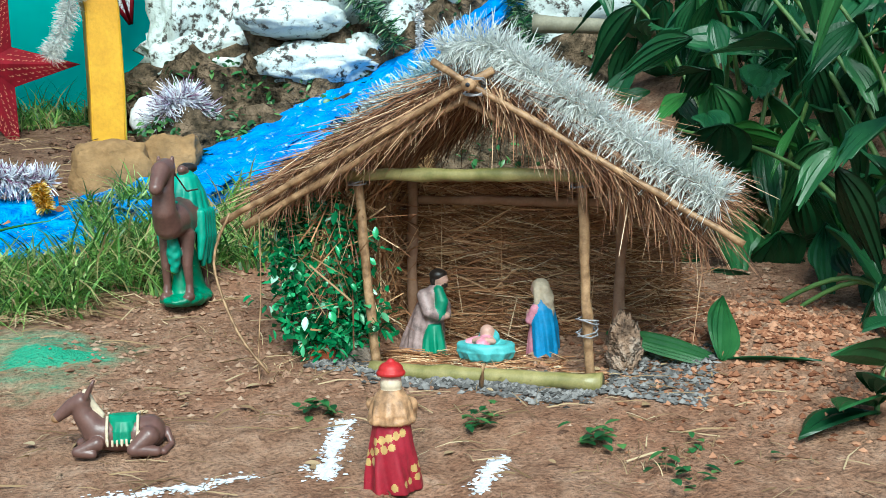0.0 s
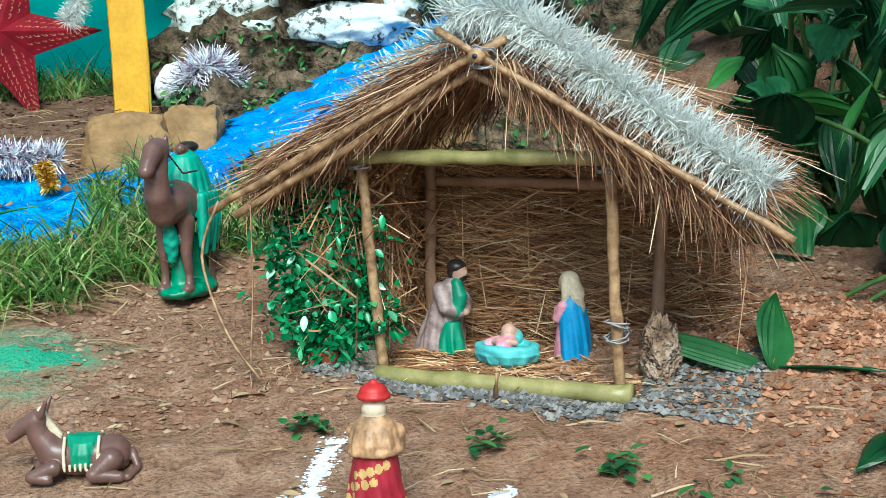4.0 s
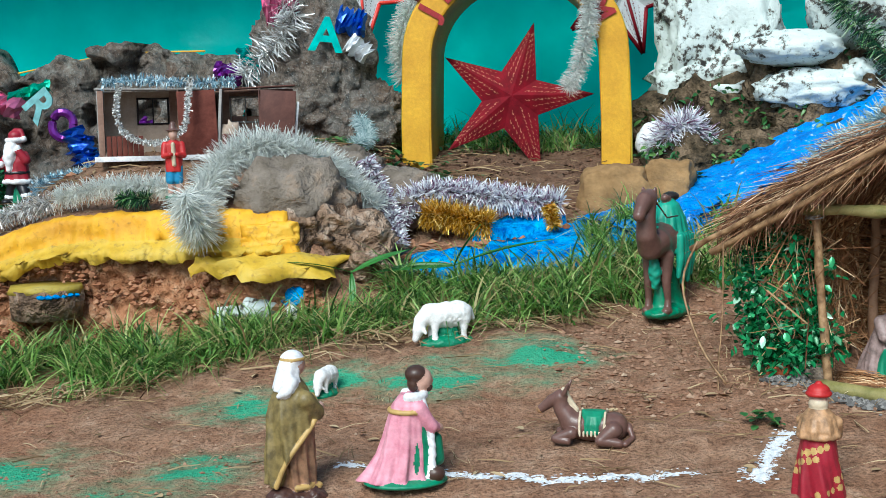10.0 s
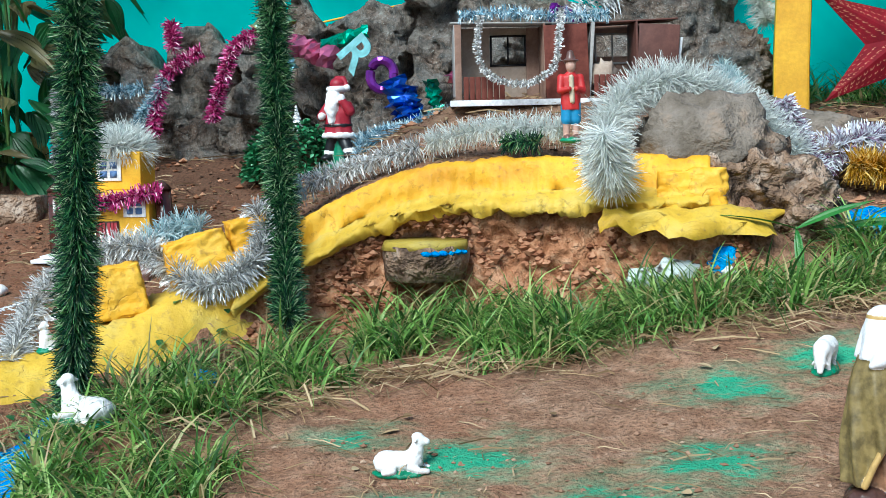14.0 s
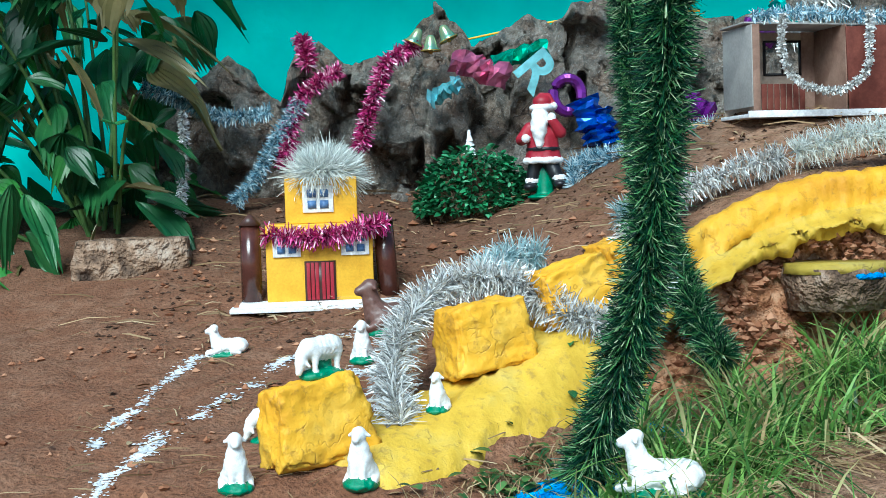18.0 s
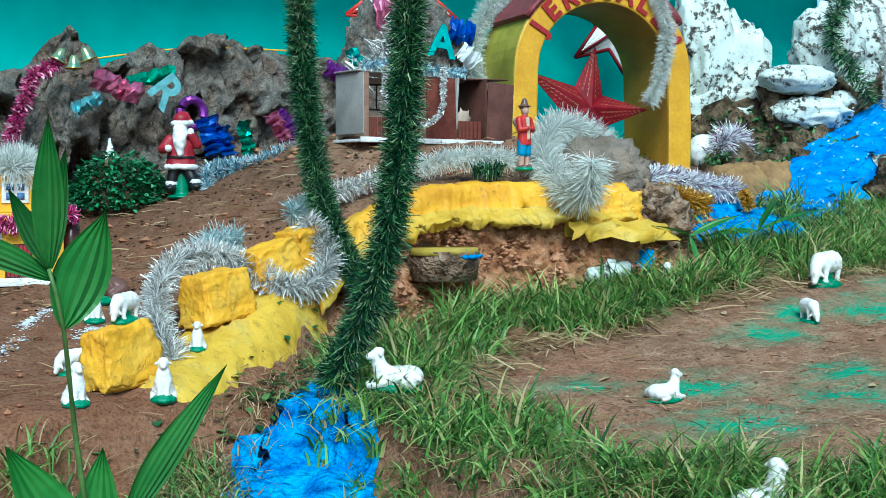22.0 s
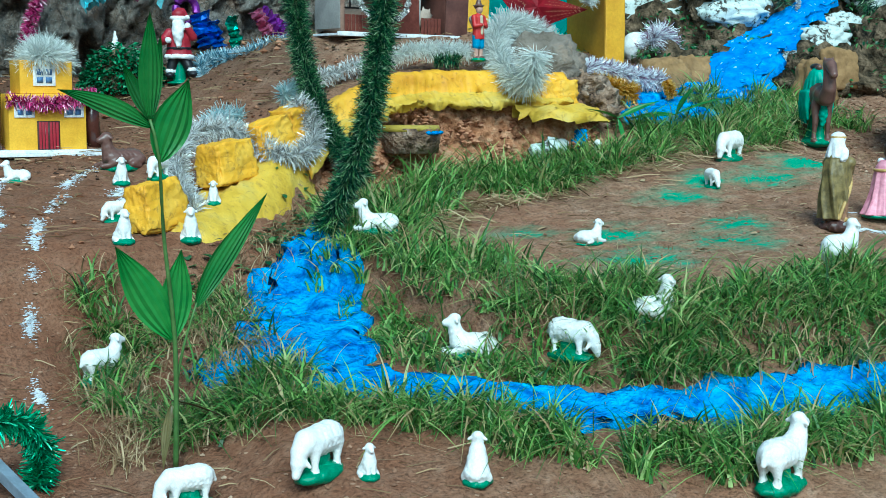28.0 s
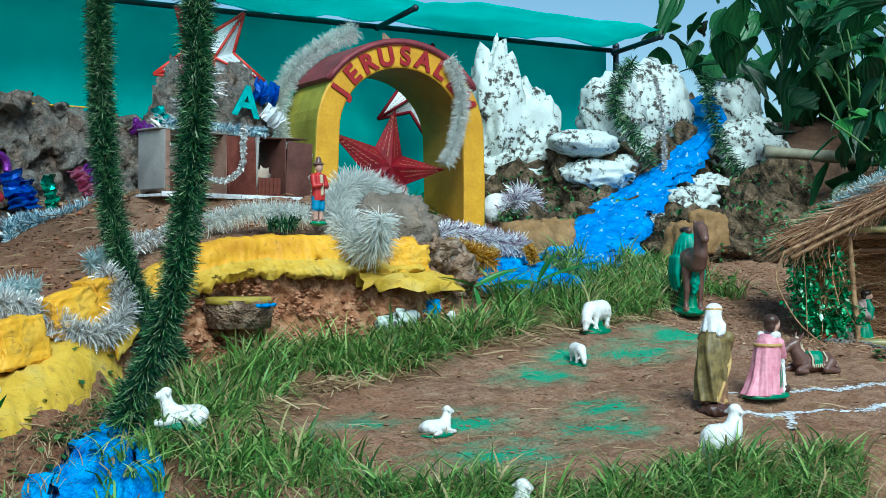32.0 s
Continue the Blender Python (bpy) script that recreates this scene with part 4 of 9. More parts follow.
# ---- arch ----
def arch():
    top = empty("gateway_arch", pose(0.745, 1.05, 0.46), "yellow painted arched gateway lettered in red", "arch")
    R, r, zs, depth = 0.54, 0.395, 0.60, 0.50

    def outline(rad, n=28, low=0.0):
        k = [(-rad * 1.02, low), (-rad * 1.02, zs * 0.5)]
        k += [(-rad * math.cos(math.pi * i / n), zs + rad * 0.94 * math.sin(math.pi * i / n)) for i in range(n + 1)]
        return k + [(rad * 1.02, zs * 0.5), (rad * 1.02, low)]

    o, q = outline(R), outline(r)
    vs, fs, ms = [], [], []
    for y in (0, depth):
        vs += [(x, y, z) for x, z in o] + [(x, y, z) for x, z in q]
    n = len(o)
    for i in range(n - 1):
        a, b, c, d = i, i + 1, n + i + 1, n + i
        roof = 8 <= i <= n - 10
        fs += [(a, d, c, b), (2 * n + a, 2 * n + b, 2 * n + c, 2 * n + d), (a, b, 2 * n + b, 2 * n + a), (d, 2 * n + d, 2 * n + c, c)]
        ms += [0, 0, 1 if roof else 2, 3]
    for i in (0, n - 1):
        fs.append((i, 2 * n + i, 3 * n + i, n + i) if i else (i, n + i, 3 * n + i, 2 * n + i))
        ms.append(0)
    body = from_arrays("vault", vs, fs, [ARCHYELLOW, MAROON, OLIVE, ARCHDARK], top, False, ms)
    md = body.modifiers.new("edge", 'BEVEL')
    md.width, md.segments = 0.012, 2
    # narrow maroon rim above the lettered face
    bm = bmesh.new()
    pts = [(-(R + 0.012) * math.cos(math.pi * i / 28), -0.004, zs + (R * 0.94 + 0.012) * math.sin(math.pi * i / 28)) for i in range(5, 24)]
    add_tube(bm, pts, 0.016, 6)
    part("rim", bm, MAROON, top)
    vs, fs = [], []
    arc = [math.radians(32 + i * 6) for i in range(20)]
    for y in (-0.012, depth + 0.012):
        for rr in (R - 0.004, R + 0.034):
            vs += [(-rr * math.cos(a), y, zs + rr * 0.94 * math.sin(a)) for a in arc]
    k = len(arc)
    for i in range(k - 1):
        fs += [(i, i + 1, k + i + 1, k + i), (2 * k + i, 3 * k + i, 3 * k + i + 1, 2 * k + i + 1), (k + i, k + i + 1, 3 * k + i + 1, 3 * k + i), (i, 2 * k + i, 2 * k + i + 1, i + 1)]
    fs += [(0, k, 3 * k, 2 * k), (k - 1, 3 * k - 1, 4 * k - 1, 2 * k - 1)]
    cap = from_arrays("cap", vs, fs, MAROON, top, False)
    tagged(cap, "maroon painted cap over the vault")
    for i, ch in enumerate("JERUSALEM"):
        cu = bpy.data.curves.new("letter", 'FONT')
        cu.body, cu.size, cu.extrude, cu.align_x, cu.offset = ch, 0.145, 0.003, 'CENTER', 0.006
        tmp = new("letter", cu)
        me = bpy.data.meshes.new_from_object(tmp.evaluated_get(bpy.context.evaluated_depsgraph_get()))
        bpy.data.objects.remove(tmp)
        me.materials.clear()
        me.materials.append(LETTER)
        ob = new("letter", me)
        ob.parent = top
        a = math.radians(150 - i * 15.2)
        rr = (R + r) / 2 - 0.054
        ob.matrix_basis = Matrix.Translation((rr * math.cos(a), -0.007, zs + rr * 0.95 * math.sin(a))) @ Matrix.Rotation(a - math.pi / 2, 4, Vector((0, -1, 0))) @ pose(0, 0, 0, 90)
    bm = bmesh.new()
    add_tube(bm, [(0, 0.2, zs + R * 0.9), (-0.01, 0.2, zs + R + 0.02), (-0.03, 0.2, zs + R + 0.06)], [0.04, 0.03, 0.006], 7)
    part("finial", bm, ROCK, top, "small pointed stone finial")
    return top


ARCHYELLOW = mottled("arch_yellow_paint", (0.56, 0.28, 0.012), (0.70, 0.38, 0.02), 7, 0.5, 0.35, 0.004, 0.4, fine=60)
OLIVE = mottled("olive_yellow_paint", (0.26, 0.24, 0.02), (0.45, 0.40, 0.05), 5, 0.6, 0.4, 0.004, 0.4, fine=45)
# soffit of the arch: a darker tone of the yellow on its face
ARCHDARK = mottled("arch_darker_yellow", (0.40, 0.20, 0.015), (0.52, 0.28, 0.02), 5, 0.6, 0.3, 0.004, 0.4, fine=45)
arch()


# ---- paper stars ----
def star(m, R, r, depth, mt, label, edge=None, pattern=None, arms=5, turn=0.0):
    top = empty("paper_star", m, label, "star", "hanging stars")
    for k in range(arms):
        a0 = turn + k * 2 * math.pi / arms
        tip = Vector((R * math.sin(a0), 0, R * math.cos(a0)))
        l, rt = (Vector((r * math.sin(a0 + s * math.pi / arms), 0, r * math.cos(a0 + s * math.pi / arms))) for s in (-1, 1))
        vs = [tip, l, rt, Vector((0, -depth, 0)), Vector((0, depth, 0))]
        from_arrays("arm", vs, [(0, 1, 3), (0, 3, 2), (0, 4, 1), (0, 2, 4)], mt, top, False)
        if edge:
            bm = bmesh.new()
            for q in (l, rt):
                add_tube(bm, [tip, q], 0.012, 5)
            add_tube(bm, [tip, (0, -depth, 0)], 0.009, 5)
            part("border", bm, edge, top)
        if pattern:
            vs, fs = [], []
            for s, q in ((-1, l), (1, rt)):
                n = (tip - q).cross(Vector((0, -depth, 0)) - q) * (1 if s < 0 else -1)
                n = n.normalized() if n.y < 0 else -n.normalized()
                for i in range(9):
                    f = 0.12 + 0.085 * i
                    mid = Vector((0, -depth, 0)).lerp(tip, f)
                    out = q.lerp(tip, f)
                    for g, big in ((0.26, 1.0), (0.58, 0.8), (0.84, 0.45)):
                        c = mid.lerp(out, g) + n * 0.002
                        d = (tip - mid).normalized() * 0.012 * big * (1 - 0.3 * f)
                        w = (out - mid).normalized() * 0.010 * big
                        b = len(vs)
                        # a thin crescent
                        for a in range(6):
                            th = math.radians(-30 + a * 46)
                            for rr in (1.0, 0.62):
                                vs.append(c + d * math.cos(th) * rr + w * math.sin(th) * rr)
                        fs += [(b + 2 * a, b + 2 * a + 2, b + 2 * a + 3, b + 2 * a + 1) for a in range(5)]
            from_arrays("cut_out_pattern", vs, fs, pattern, top, False)
    return top


REDFOIL = mottled("dark_red_card", (0.11, 0.001, 0.006), (0.21, 0.003, 0.013), 14, 0.6, 0.2, 0.001, 0.2)
PALEPINK = mottled("pale_cut_paper", (0.40, 0.18, 0.10), (0.55, 0.30, 0.18), 30, 0.6, 0, 0, 0.3)
WHITEFOIL = mottled("white_card", (0.62, 0.64, 0.68), (0.8, 0.82, 0.84), 9, 0.45, 0.2, 0.001, 0.5)
REDEDGE = mottled("red_foil_edge", (0.55, 0.02, 0.015), (0.75, 0.06, 0.04), 30, 0.4, 0.2, 0.001, 0.5)
DARKDOT = mottled("dark_card_print", (0.05, 0.05, 0.06), (0.1, 0.09, 0.1), 30, 0.6, 0, 0, 0.3)
star(pose(0.72, 1.22, 0.86, -14, 0, 0), 0.40, 0.15, 0.07, REDFOIL, "dark red paper star with pale cut-out pattern", None, PALEPINK, turn=0.27)
star(pose(-0.12, 1.86, 1.52, 0, 0, 0), 0.36, 0.15, 0.07, WHITEFOIL, "white paper star with red borders and dark dots", REDEDGE, DARKDOT, turn=0.62)
star(pose(1.28, 1.88, 1.42, 0, 0, 0), 0.34, 0.14, 0.06, WHITEFOIL, "white paper star with dark red printed panels", REDFOIL, REDFOIL, turn=0.35)


# ---- thatched hut ----
HUT = pose(2.0, -1.5, 0, rz=-36.87)


def strands(name, n, place, mt, parent, width=0.0022, seed=1, label=""):
    """Loose straws; place(rng) gives the two ends and the sag of one."""
    rng = random.Random(seed)
    vs, fs = [], []
    for _ in range(n):
        a, b, sag = place(rng)
        a, b = Vector(a), Vector(b)
        w = (b - a).cross(Vector((rng.gauss(0, 1), rng.gauss(0, 1), rng.gauss(0, 1)))).normalized() * width * rng.uniform(0.5, 1.3)
        m = a.lerp(b, 0.5) + Vector(sag)
        k = len(vs)
        vs += [a - w, a + w, m - w, m + w, b - w * 0.4, b + w * 0.4]
        fs += [(k, k + 1, k + 3, k + 2), (k + 2, k + 3, k + 5, k + 4)]
    ob = from_arrays(name, vs, fs, mt, parent, False)
    return tagged(ob, label, kind="stuff")


def bamboo(parent, name, a, b, r, mt=BAMBOO, nodes=3, seed=0):
    rng = random.Random(seed)
    a, b = Vector(a), Vector(b)
    pts, rad = [], []
    for i in range(nodes * 4 + 1):
        t = i / (nodes * 4)
        bow = Vector((rng.uniform(-1, 1), rng.uniform(-1, 1), rng.uniform(-1, 1))) * 0.002
        pts.append(a.lerp(b, t) + bow)
        rad.append(r * (1.2 if i % 4 == 0 else 1.0) * rng.uniform(0.94, 1.06))
    bm = bmesh.new()
    add_tube(bm, pts, rad, 10)
    return part(name, bm, mt, parent)


hut = empty("stable_hut", HUT, "small bamboo stable hut thatched with dry brown straw", "hut")
PINKWOOD = mottled("pale_split_wood", (0.30, 0.16, 0.09), (0.42, 0.25, 0.16), 18, 0.6, 0.3, 0.002, 0.3, fine=160)
bamboo(hut, "post", (-0.255, 0, -0.03), (-0.305, 0, 0.50), 0.0125, seed=1)
bamboo(hut, "post", (0.32, 0, -0.03), (0.30, 0, 0.50), 0.0125, seed=2)
bamboo(hut, "post", (-0.30, 0.36, -0.04), (-0.29, 0.36, 0.47), 0.014, PINKWOOD, seed=3)
bamboo(hut, "post", (0.31, 0.34, -0.04), (0.33, 0.34, 0.47), 0.014, PINKWOOD, seed=4)
bamboo(hut, "beam", (-0.33, -0.015, 0.495), (0.335, -0.015, 0.497), 0.016, GREENBAMBOO, seed=5)
bamboo(hut, "beam", (-0.33, 0.36, 0.47), (0.36, 0.36, 0.47), 0.014, PINKWOOD, seed=6)
bamboo(hut, "beam", (-0.33, 0.385, 0.405), (0.36, 0.385, 0.40), 0.013, PINKWOOD, seed=7)
bamboo(hut, "sill", (-0.25, -0.045, -0.012), (0.365, -0.05, -0.010), 0.021, GREENBAMBOO, seed=8)
bamboo(hut, "rafter", (-0.625, -0.145, 0.375), (0.12, -0.135, 0.755), 0.0085, seed=9)
bamboo(hut, "rafter", (-0.57, -0.125, 0.365), (0.04, -0.10, 0.69), 0.0095, seed=10)
bamboo(hut, "rafter", (-0.03, -0.155, 0.775), (0.71, -0.14, 0.35), 0.008, seed=11)
bamboo(hut, "rafter", (0.02, -0.10, 0.69), (0.36, -0.08, 0.50), 0.009, seed=12)
bamboo(hut, "ridge_pole", (0.072, -0.19, 0.718), (0.07, 0.5, 0.725), 0.0125, seed=13)
# solid dark disc on the pole end imitates the shade in its hollow
bm = bmesh.new()
add_tube(bm, [(0.072, -0.193, 0.718), (0.072, -0.185, 0.718)], 0.0055, 8)
part("bore", bm, STEEL, hut, "dark disc painted as the shaded hollow of the ridge pole")
for i, (x, y, z) in enumerate([(-0.30, -0.01, 0.49), (0.30, -0.01, 0.49), (0.075, -0.145, 0.715), (0.315, 0.0, 0.12), (0.33, 0.34, 0.45)]):
    bm = bmesh.new()
    rng = random.Random(i)
    pts = [(x + 0.026 * math.cos(a * 0.8) * (1 + rng.uniform(-.15, .15)), y + 0.026 * math.sin(a * 0.8), z + 0.022 * math.sin(a * 0.37) + rng.uniform(-.004, .004)) for a in range(34)]
    add_tube(bm, pts, 0.0022, 5)
    part("lashing", bm, GREY, hut, "grey twine lashing")


def slope(sgn, y0, y1, reach):
    ridge = Vector((0.05, 0, 0.735))
    low = Vector((-0.60, 0, 0.40)) if sgn < 0 else Vector((0.655, 0, 0.375))

    def place(rng):
        t = rng.random() ** 0.9 * (0.86 if sgn < 0 else 0.80)
        y = rng.uniform(y0, y1)
        p = ridge.lerp(low, t) + Vector((0, y, rng.uniform(-0.012, 0.055)))
        d = (low - ridge).normalized()
        ln = rng.uniform(0.07, 0.22) * (1 - 0.45 * t)
        q = p + (d + Vector((rng.uniform(-.7, .6), rng.uniform(-.95, .95), rng.uniform(-.6, .28)))) * ln
        return p, q, (0, 0, rng.uniform(-.01, .012))
    return place


for k, sgn in enumerate((-1, 1)):
    bm = bmesh.new()
    low = (-0.58, 0.405) if sgn < 0 else (0.60, 0.405)
    d = Vector((low[0] - 0.05, 0, low[1] - 0.735))
    ang = math.atan2(d.z, d.x)
    add_box(bm, (d.length / 2, 0.2, 0.0), (d.length, 0.56, 0.035), pose(0.05, 0, 0.75) @ Matrix.Rotation(-ang, 4, 'Y'), 0.01)
    part("thatch_layer", bm, STRAWMAT, hut, "matted brown straw")
    strands("thatch", 10000, slope(sgn, -0.10, 0.5, 0), THATCH, hut, 0.0013, 11 + k, "dry brown straw thatch")

    def eave(rng, sgn=sgn):
        t = rng.random() * (0.97 if sgn < 0 else 0.9)
        ridge, lo = Vector((0.05, -0.15, 0.73)), Vector((-0.58, -0.14, 0.40)) if sgn < 0 else Vector((0.68, -0.14, 0.385))
        p = ridge.lerp(lo, t) + Vector((0, rng.uniform(0.02, 0.12), rng.uniform(-0.01, 0.03)))
        ln = (rng.uniform(0.04, 0.13) if sgn > 0 else rng.uniform(0.02, 0.075)) * (1 + 1.9 * t * (rng.random() ** 2.5))
        q = p + Vector((rng.uniform(-0.5, 0.5) + 0.3 * sgn, rng.uniform(-0.3, 0.2), -1)).normalized() * ln
        return p, q, (rng.uniform(-.008, .008), 0, 0)
    strands("hanging_straw", 1300, eave, THATCH, hut, 0.0013, 21 + k, "straw hanging from the eaves")
bm = bmesh.new()
add_box(bm, (0.045, 0.43, 0.2), (0.85, 0.02, 0.52))
part("back_wall", bm, STRAWMAT, hut, "matted straw back wall")


def wall_straw(rng):
    p = Vector((rng.uniform(-0.38, 0.45), 0.42 - rng.uniform(0, 0.03), rng.uniform(-0.04, 0.46)))
    a = rng.gauss(0, 0.28) + (math.pi / 2 if rng.random() < 0.06 else 0)
    ln = rng.uniform(0.1, 0.3)
    d = Vector((math.cos(a), rng.uniform(-0.08, 0.03), math.sin(a))) * ln / 2
    return p - d, p + d, (0, rng.uniform(-.008, 0), rng.uniform(-.015, .01))


strands("wall_thatch", 4200, wall_straw, STRAW, hut, 0.0016, 31, "dry brown straw laid across the back wall")


def floor_straw(rng):
    x, y = rng.uniform(-0.30, 0.36), rng.uniform(-0.02, 0.42)
    a, ln = rng.uniform(0, 6.3), rng.uniform(0.08, 0.28)
    d = Vector((math.cos(a), math.sin(a) * 0.6, rng.uniform(-0.06, 0.22))) * ln / 2
    p = Vector((x, y, -0.036 + rng.uniform(0, 0.02)))
    return p - d, p + d, (0, 0, rng.uniform(0, 0.015))


strands("bedding", 2100, floor_straw, STRAW, hut, 0.0020, 41, "loose straw bedding on the floor")


def side_straw(rng):
    x = -0.33 - 0.1 * rng.random()
    p = Vector((x, rng.uniform(0.0, 0.4), rng.uniform(0.05, 0.45)))
    d = Vector((rng.gauss(0, .4), rng.gauss(0, .7), rng.gauss(0, 1))).normalized() * rng.uniform(.06, .2)
    return p - d, p + d, (0, 0, 0)


strands("side_thatch", 700, side_straw, STRAW, hut, 0.002, 45, "straw stuffed at the side")
# long bent straw hanging from the eave
bm = bmesh.new()
add_tube(bm, bezier_path([(-0.60, -0.15, 0.40), (-0.64, -0.17, 0.27), (-0.56, -0.2, 0.10), (-0.46, -0.22, 0.0)], 0.03), 0.004, 5)
part("long_straw", bm, BAMBOO, hut)
bm = bmesh.new()
add_tube(bm, bezier_path([(-0.52, -0.14, 0.40), (-0.51, -0.16, 0.2), (-0.50, -0.2, 0.0), (-0.42, -0.3, -0.1)], 0.03), 0.002, 5)
part("long_straw", bm, BAMBOO, hut)


def to_world(pts):
    return [HUT @ Vector(p) for p in pts]


tinsel(to_world([(-0.03, -0.09, 0.80), (0.05, -0.09, 0.825), (0.14, -0.09, 0.79), (0.26, -0.10, 0.71), (0.39, -0.10, 0.622), (0.53, -0.10, 0.53), (0.655, -0.11, 0.45)]), 0.078, T_WHITE, "white tinsel garland lying along the hut roof", 5600, 0.0013, seed=3)
tinsel(to_world([(0.0, -0.02, 0.80), (-0.12, 0.0, 0.735), (-0.25, 0.02, 0.66), (-0.34, 0.05, 0.60)]), 0.062, T_ICE, "pale icy tinsel garland on the hut roof slope", 3000, 0.0022, seed=4)
tinsel(to_world([(-0.36, 0.10, 0.60), (-0.45, 0.2, 0.53), (-0.55, 0.3, 0.47), (-0.62, 0.42, 0.40)]), 0.05, T_EMERALD, "green tinsel garland trailing down the hut roof", 2600, 0.0022, seed=5)


# ---- leafy garland, leaves and grass ----
def leaf_shape(ln, w, fold=0.25, droop=0.3, n=5):
    """Points and faces of one pointed leaf along +x."""
    vs, fs = [], []
    for i in range(n + 1):
        t = i / n
        hw = w * math.sin(math.pi * min(1, t * 0.92 + 0.06)) ** 0.8
        z = -droop * ln * t * t
        vs += [(ln * t, -hw, z + fold * hw), (ln * t, 0, z), (ln * t, hw, z + fold * hw)]
    for i in range(n):
        a = i * 3
        fs += [(a, a + 1, a + 4, a + 3), (a + 1, a + 2, a + 5, a + 4)]
    return vs, fs


def scatter_leaves(name, items, mt, parent=None, kind="stuff", label="", category=""):
    """items: (matrix, length, width, fold, droop)."""
    vs, fs = [], []
    for m, ln, w, fold, droop in items:
        v, f = leaf_shape(ln, w, fold, droop, 4)
        k = len(vs)
        vs += [m @ Vector(p) for p in v]
        fs += [tuple(i + k for i in q) for q in f]
    return tagged(from_arrays(name, vs, fs, mt, parent), label, category, kind=kind)


def rot_frame(p, yaw, pitch, roll=0.0):
    return Matrix.Translation(p) @ Matrix.Rotation(yaw, 4, 'Z') @ Matrix.Rotation(-pitch, 4, 'Y') @ Matrix.Rotation(roll, 4, 'X')


rng = random.Random(8)
path = bezier_path(to_world([(-0.52, 0.02, 0.40), (-0.50, 0.0, 0.25), (-0.46, -0.02, 0.10), (-0.40, -0.03, 0.05), (-0.32, 0.0, 0.08), (-0.27, 0.03, 0.12)]), 0.006) + bezier_path(to_world([(-0.40, 0.03, 0.42), (-0.36, 0.05, 0.30), (-0.35, 0.04, 0.16), (-0.34, 0.02, 0.08)]), 0.006)
vine = empty("leaf_garland", Matrix.Translation(path[0]), "glossy green foil leaf garland hanging beside the hut", "garland")
GLOSSLEAF = fibre("glossy_foil_leaf", [(0, (0.01, 0.09, 0.03)), (0.6, (0.025, 0.25, 0.08)), (0.9, (0.07, 0.42, 0.16)), (1, (0.5, 0.8, 0.6))], 0.25, 0.1, 0.2)
items = []
for p in path:
    for _ in range(13):
        q = p - path[0] + Vector((rng.gauss(0, .036), rng.gauss(0, .032), rng.gauss(0, .025)))
        items.append((rot_frame(q, rng.uniform(0, 6.3), rng.uniform(-1.2, 0.8), rng.uniform(-1, 1)), rng.uniform(.015, .038), rng.uniform(.005, .011), .3, .2))
scatter_leaves("foil_leaf_sprays", items, GLOSSLEAF, vine)
bm = bmesh.new()
add_tube(bm, [p - path[0] for p in path[:len(path) // 2:6]], 0.003, 5)
part("core_wire", bm, STEEL, vine)


def grass(name, n, place, h, label, seed, width=0.0048, mt=None, tuft=(9, 20), spread=0.02):
    """Tufts of long arching blades."""
    rng = random.Random(seed)
    vs, fs = [], []
    made = 0
    while made < n:
        pt = place(rng)
        if pt is None:
            continue
        u, v = pt
        z = ground(u, v)
        big = rng.uniform(0.55, 1.35)
        lean = rng.uniform(0, 6.28)
        for _ in range(rng.randint(*tuft)):
            made += 1
            a = lean + rng.gauss(0, 1.25)
            ln = h * big * rng.uniform(0.5, 1.3)
            bend = rng.uniform(0.6, 2.3)
            p = Vector((u + rng.gauss(0, spread), v + rng.gauss(0, spread), z - 0.006))
            out = Vector((math.cos(a), math.sin(a), 0))
            b2 = a + rng.uniform(-1.2, 1.2)
            side = Vector((-math.sin(b2), math.cos(b2), 0)) * width * rng.uniform(0.5, 1.3)
            k = len(vs)
            for i in range(5):
                t = i / 4
                c = p + Vector((0, 0, 1)) * ln * (1.0 * t - 0.46 * bend * t * t) + out * ln * (0.2 * t + bend * 0.40 * t * t)
                w = side * (1 - 0.92 * t ** 1.6)
                vs += [c - w, c + w]
            fs += [(k + 2 * i, k + 2 * i + 1, k + 2 * i + 3, k + 2 * i + 2) for i in range(4)]
    return tagged(from_arrays(name, vs, fs, mt or GRASS, None, False), label, "grass", kind="stuff")


def clumpy(u, v, scale=4.0, cut=-0.1):
    return noise.noise(Vector((u * scale, v * scale, 2.2))) > cut


FRONT_U, FRONT_V = [-1.55, -1.35, -0.92, -0.5, -0.1, 0.3, 0.6, 1.05, 1.27], [-1.72, -1.62, -1.26, -1.12, -0.98, -0.93, -0.84, -0.72, -0.6]


def bank_place(rng):
    u = rng.uniform(-1.5, 1.3)
    back = float(np.interp(u, [-1.5, -1.2, -0.7, 0.0, 0.2, 0.45, 0.9, 1.3], [-1.15, -0.85, -0.70, -0.68, -0.52, -0.47, -0.42, -0.35]))
    front = float(np.interp(u, FRONT_U, FRONT_V))
    v = rng.uniform(front - 0.03, back)
    return (u, v) if clumpy(u, v, 5, -0.1) else None


def edge_v(u):
    return float(np.interp(u, [-1.7, -1.5, -1.35, -1.0, -0.3, 0.6, 1.5], [-1.5, -1.85, -2.4, -2.72, -2.78, -2.85, -2.9]))


def rim_place(rng):
    u = rng.uniform(-1.56, 0.3)
    v = edge_v(u) + rng.uniform(-0.13, 0.24 if u < -0.3 else 0.16)
    if u < -1.05 and rng.random() < 0.7:
        v = rng.uniform(-2.55, -1.72)
        if v < edge_v(u) - 0.03:
            return None
    return (u, v) if clumpy(u, v, 5, -0.1) else None


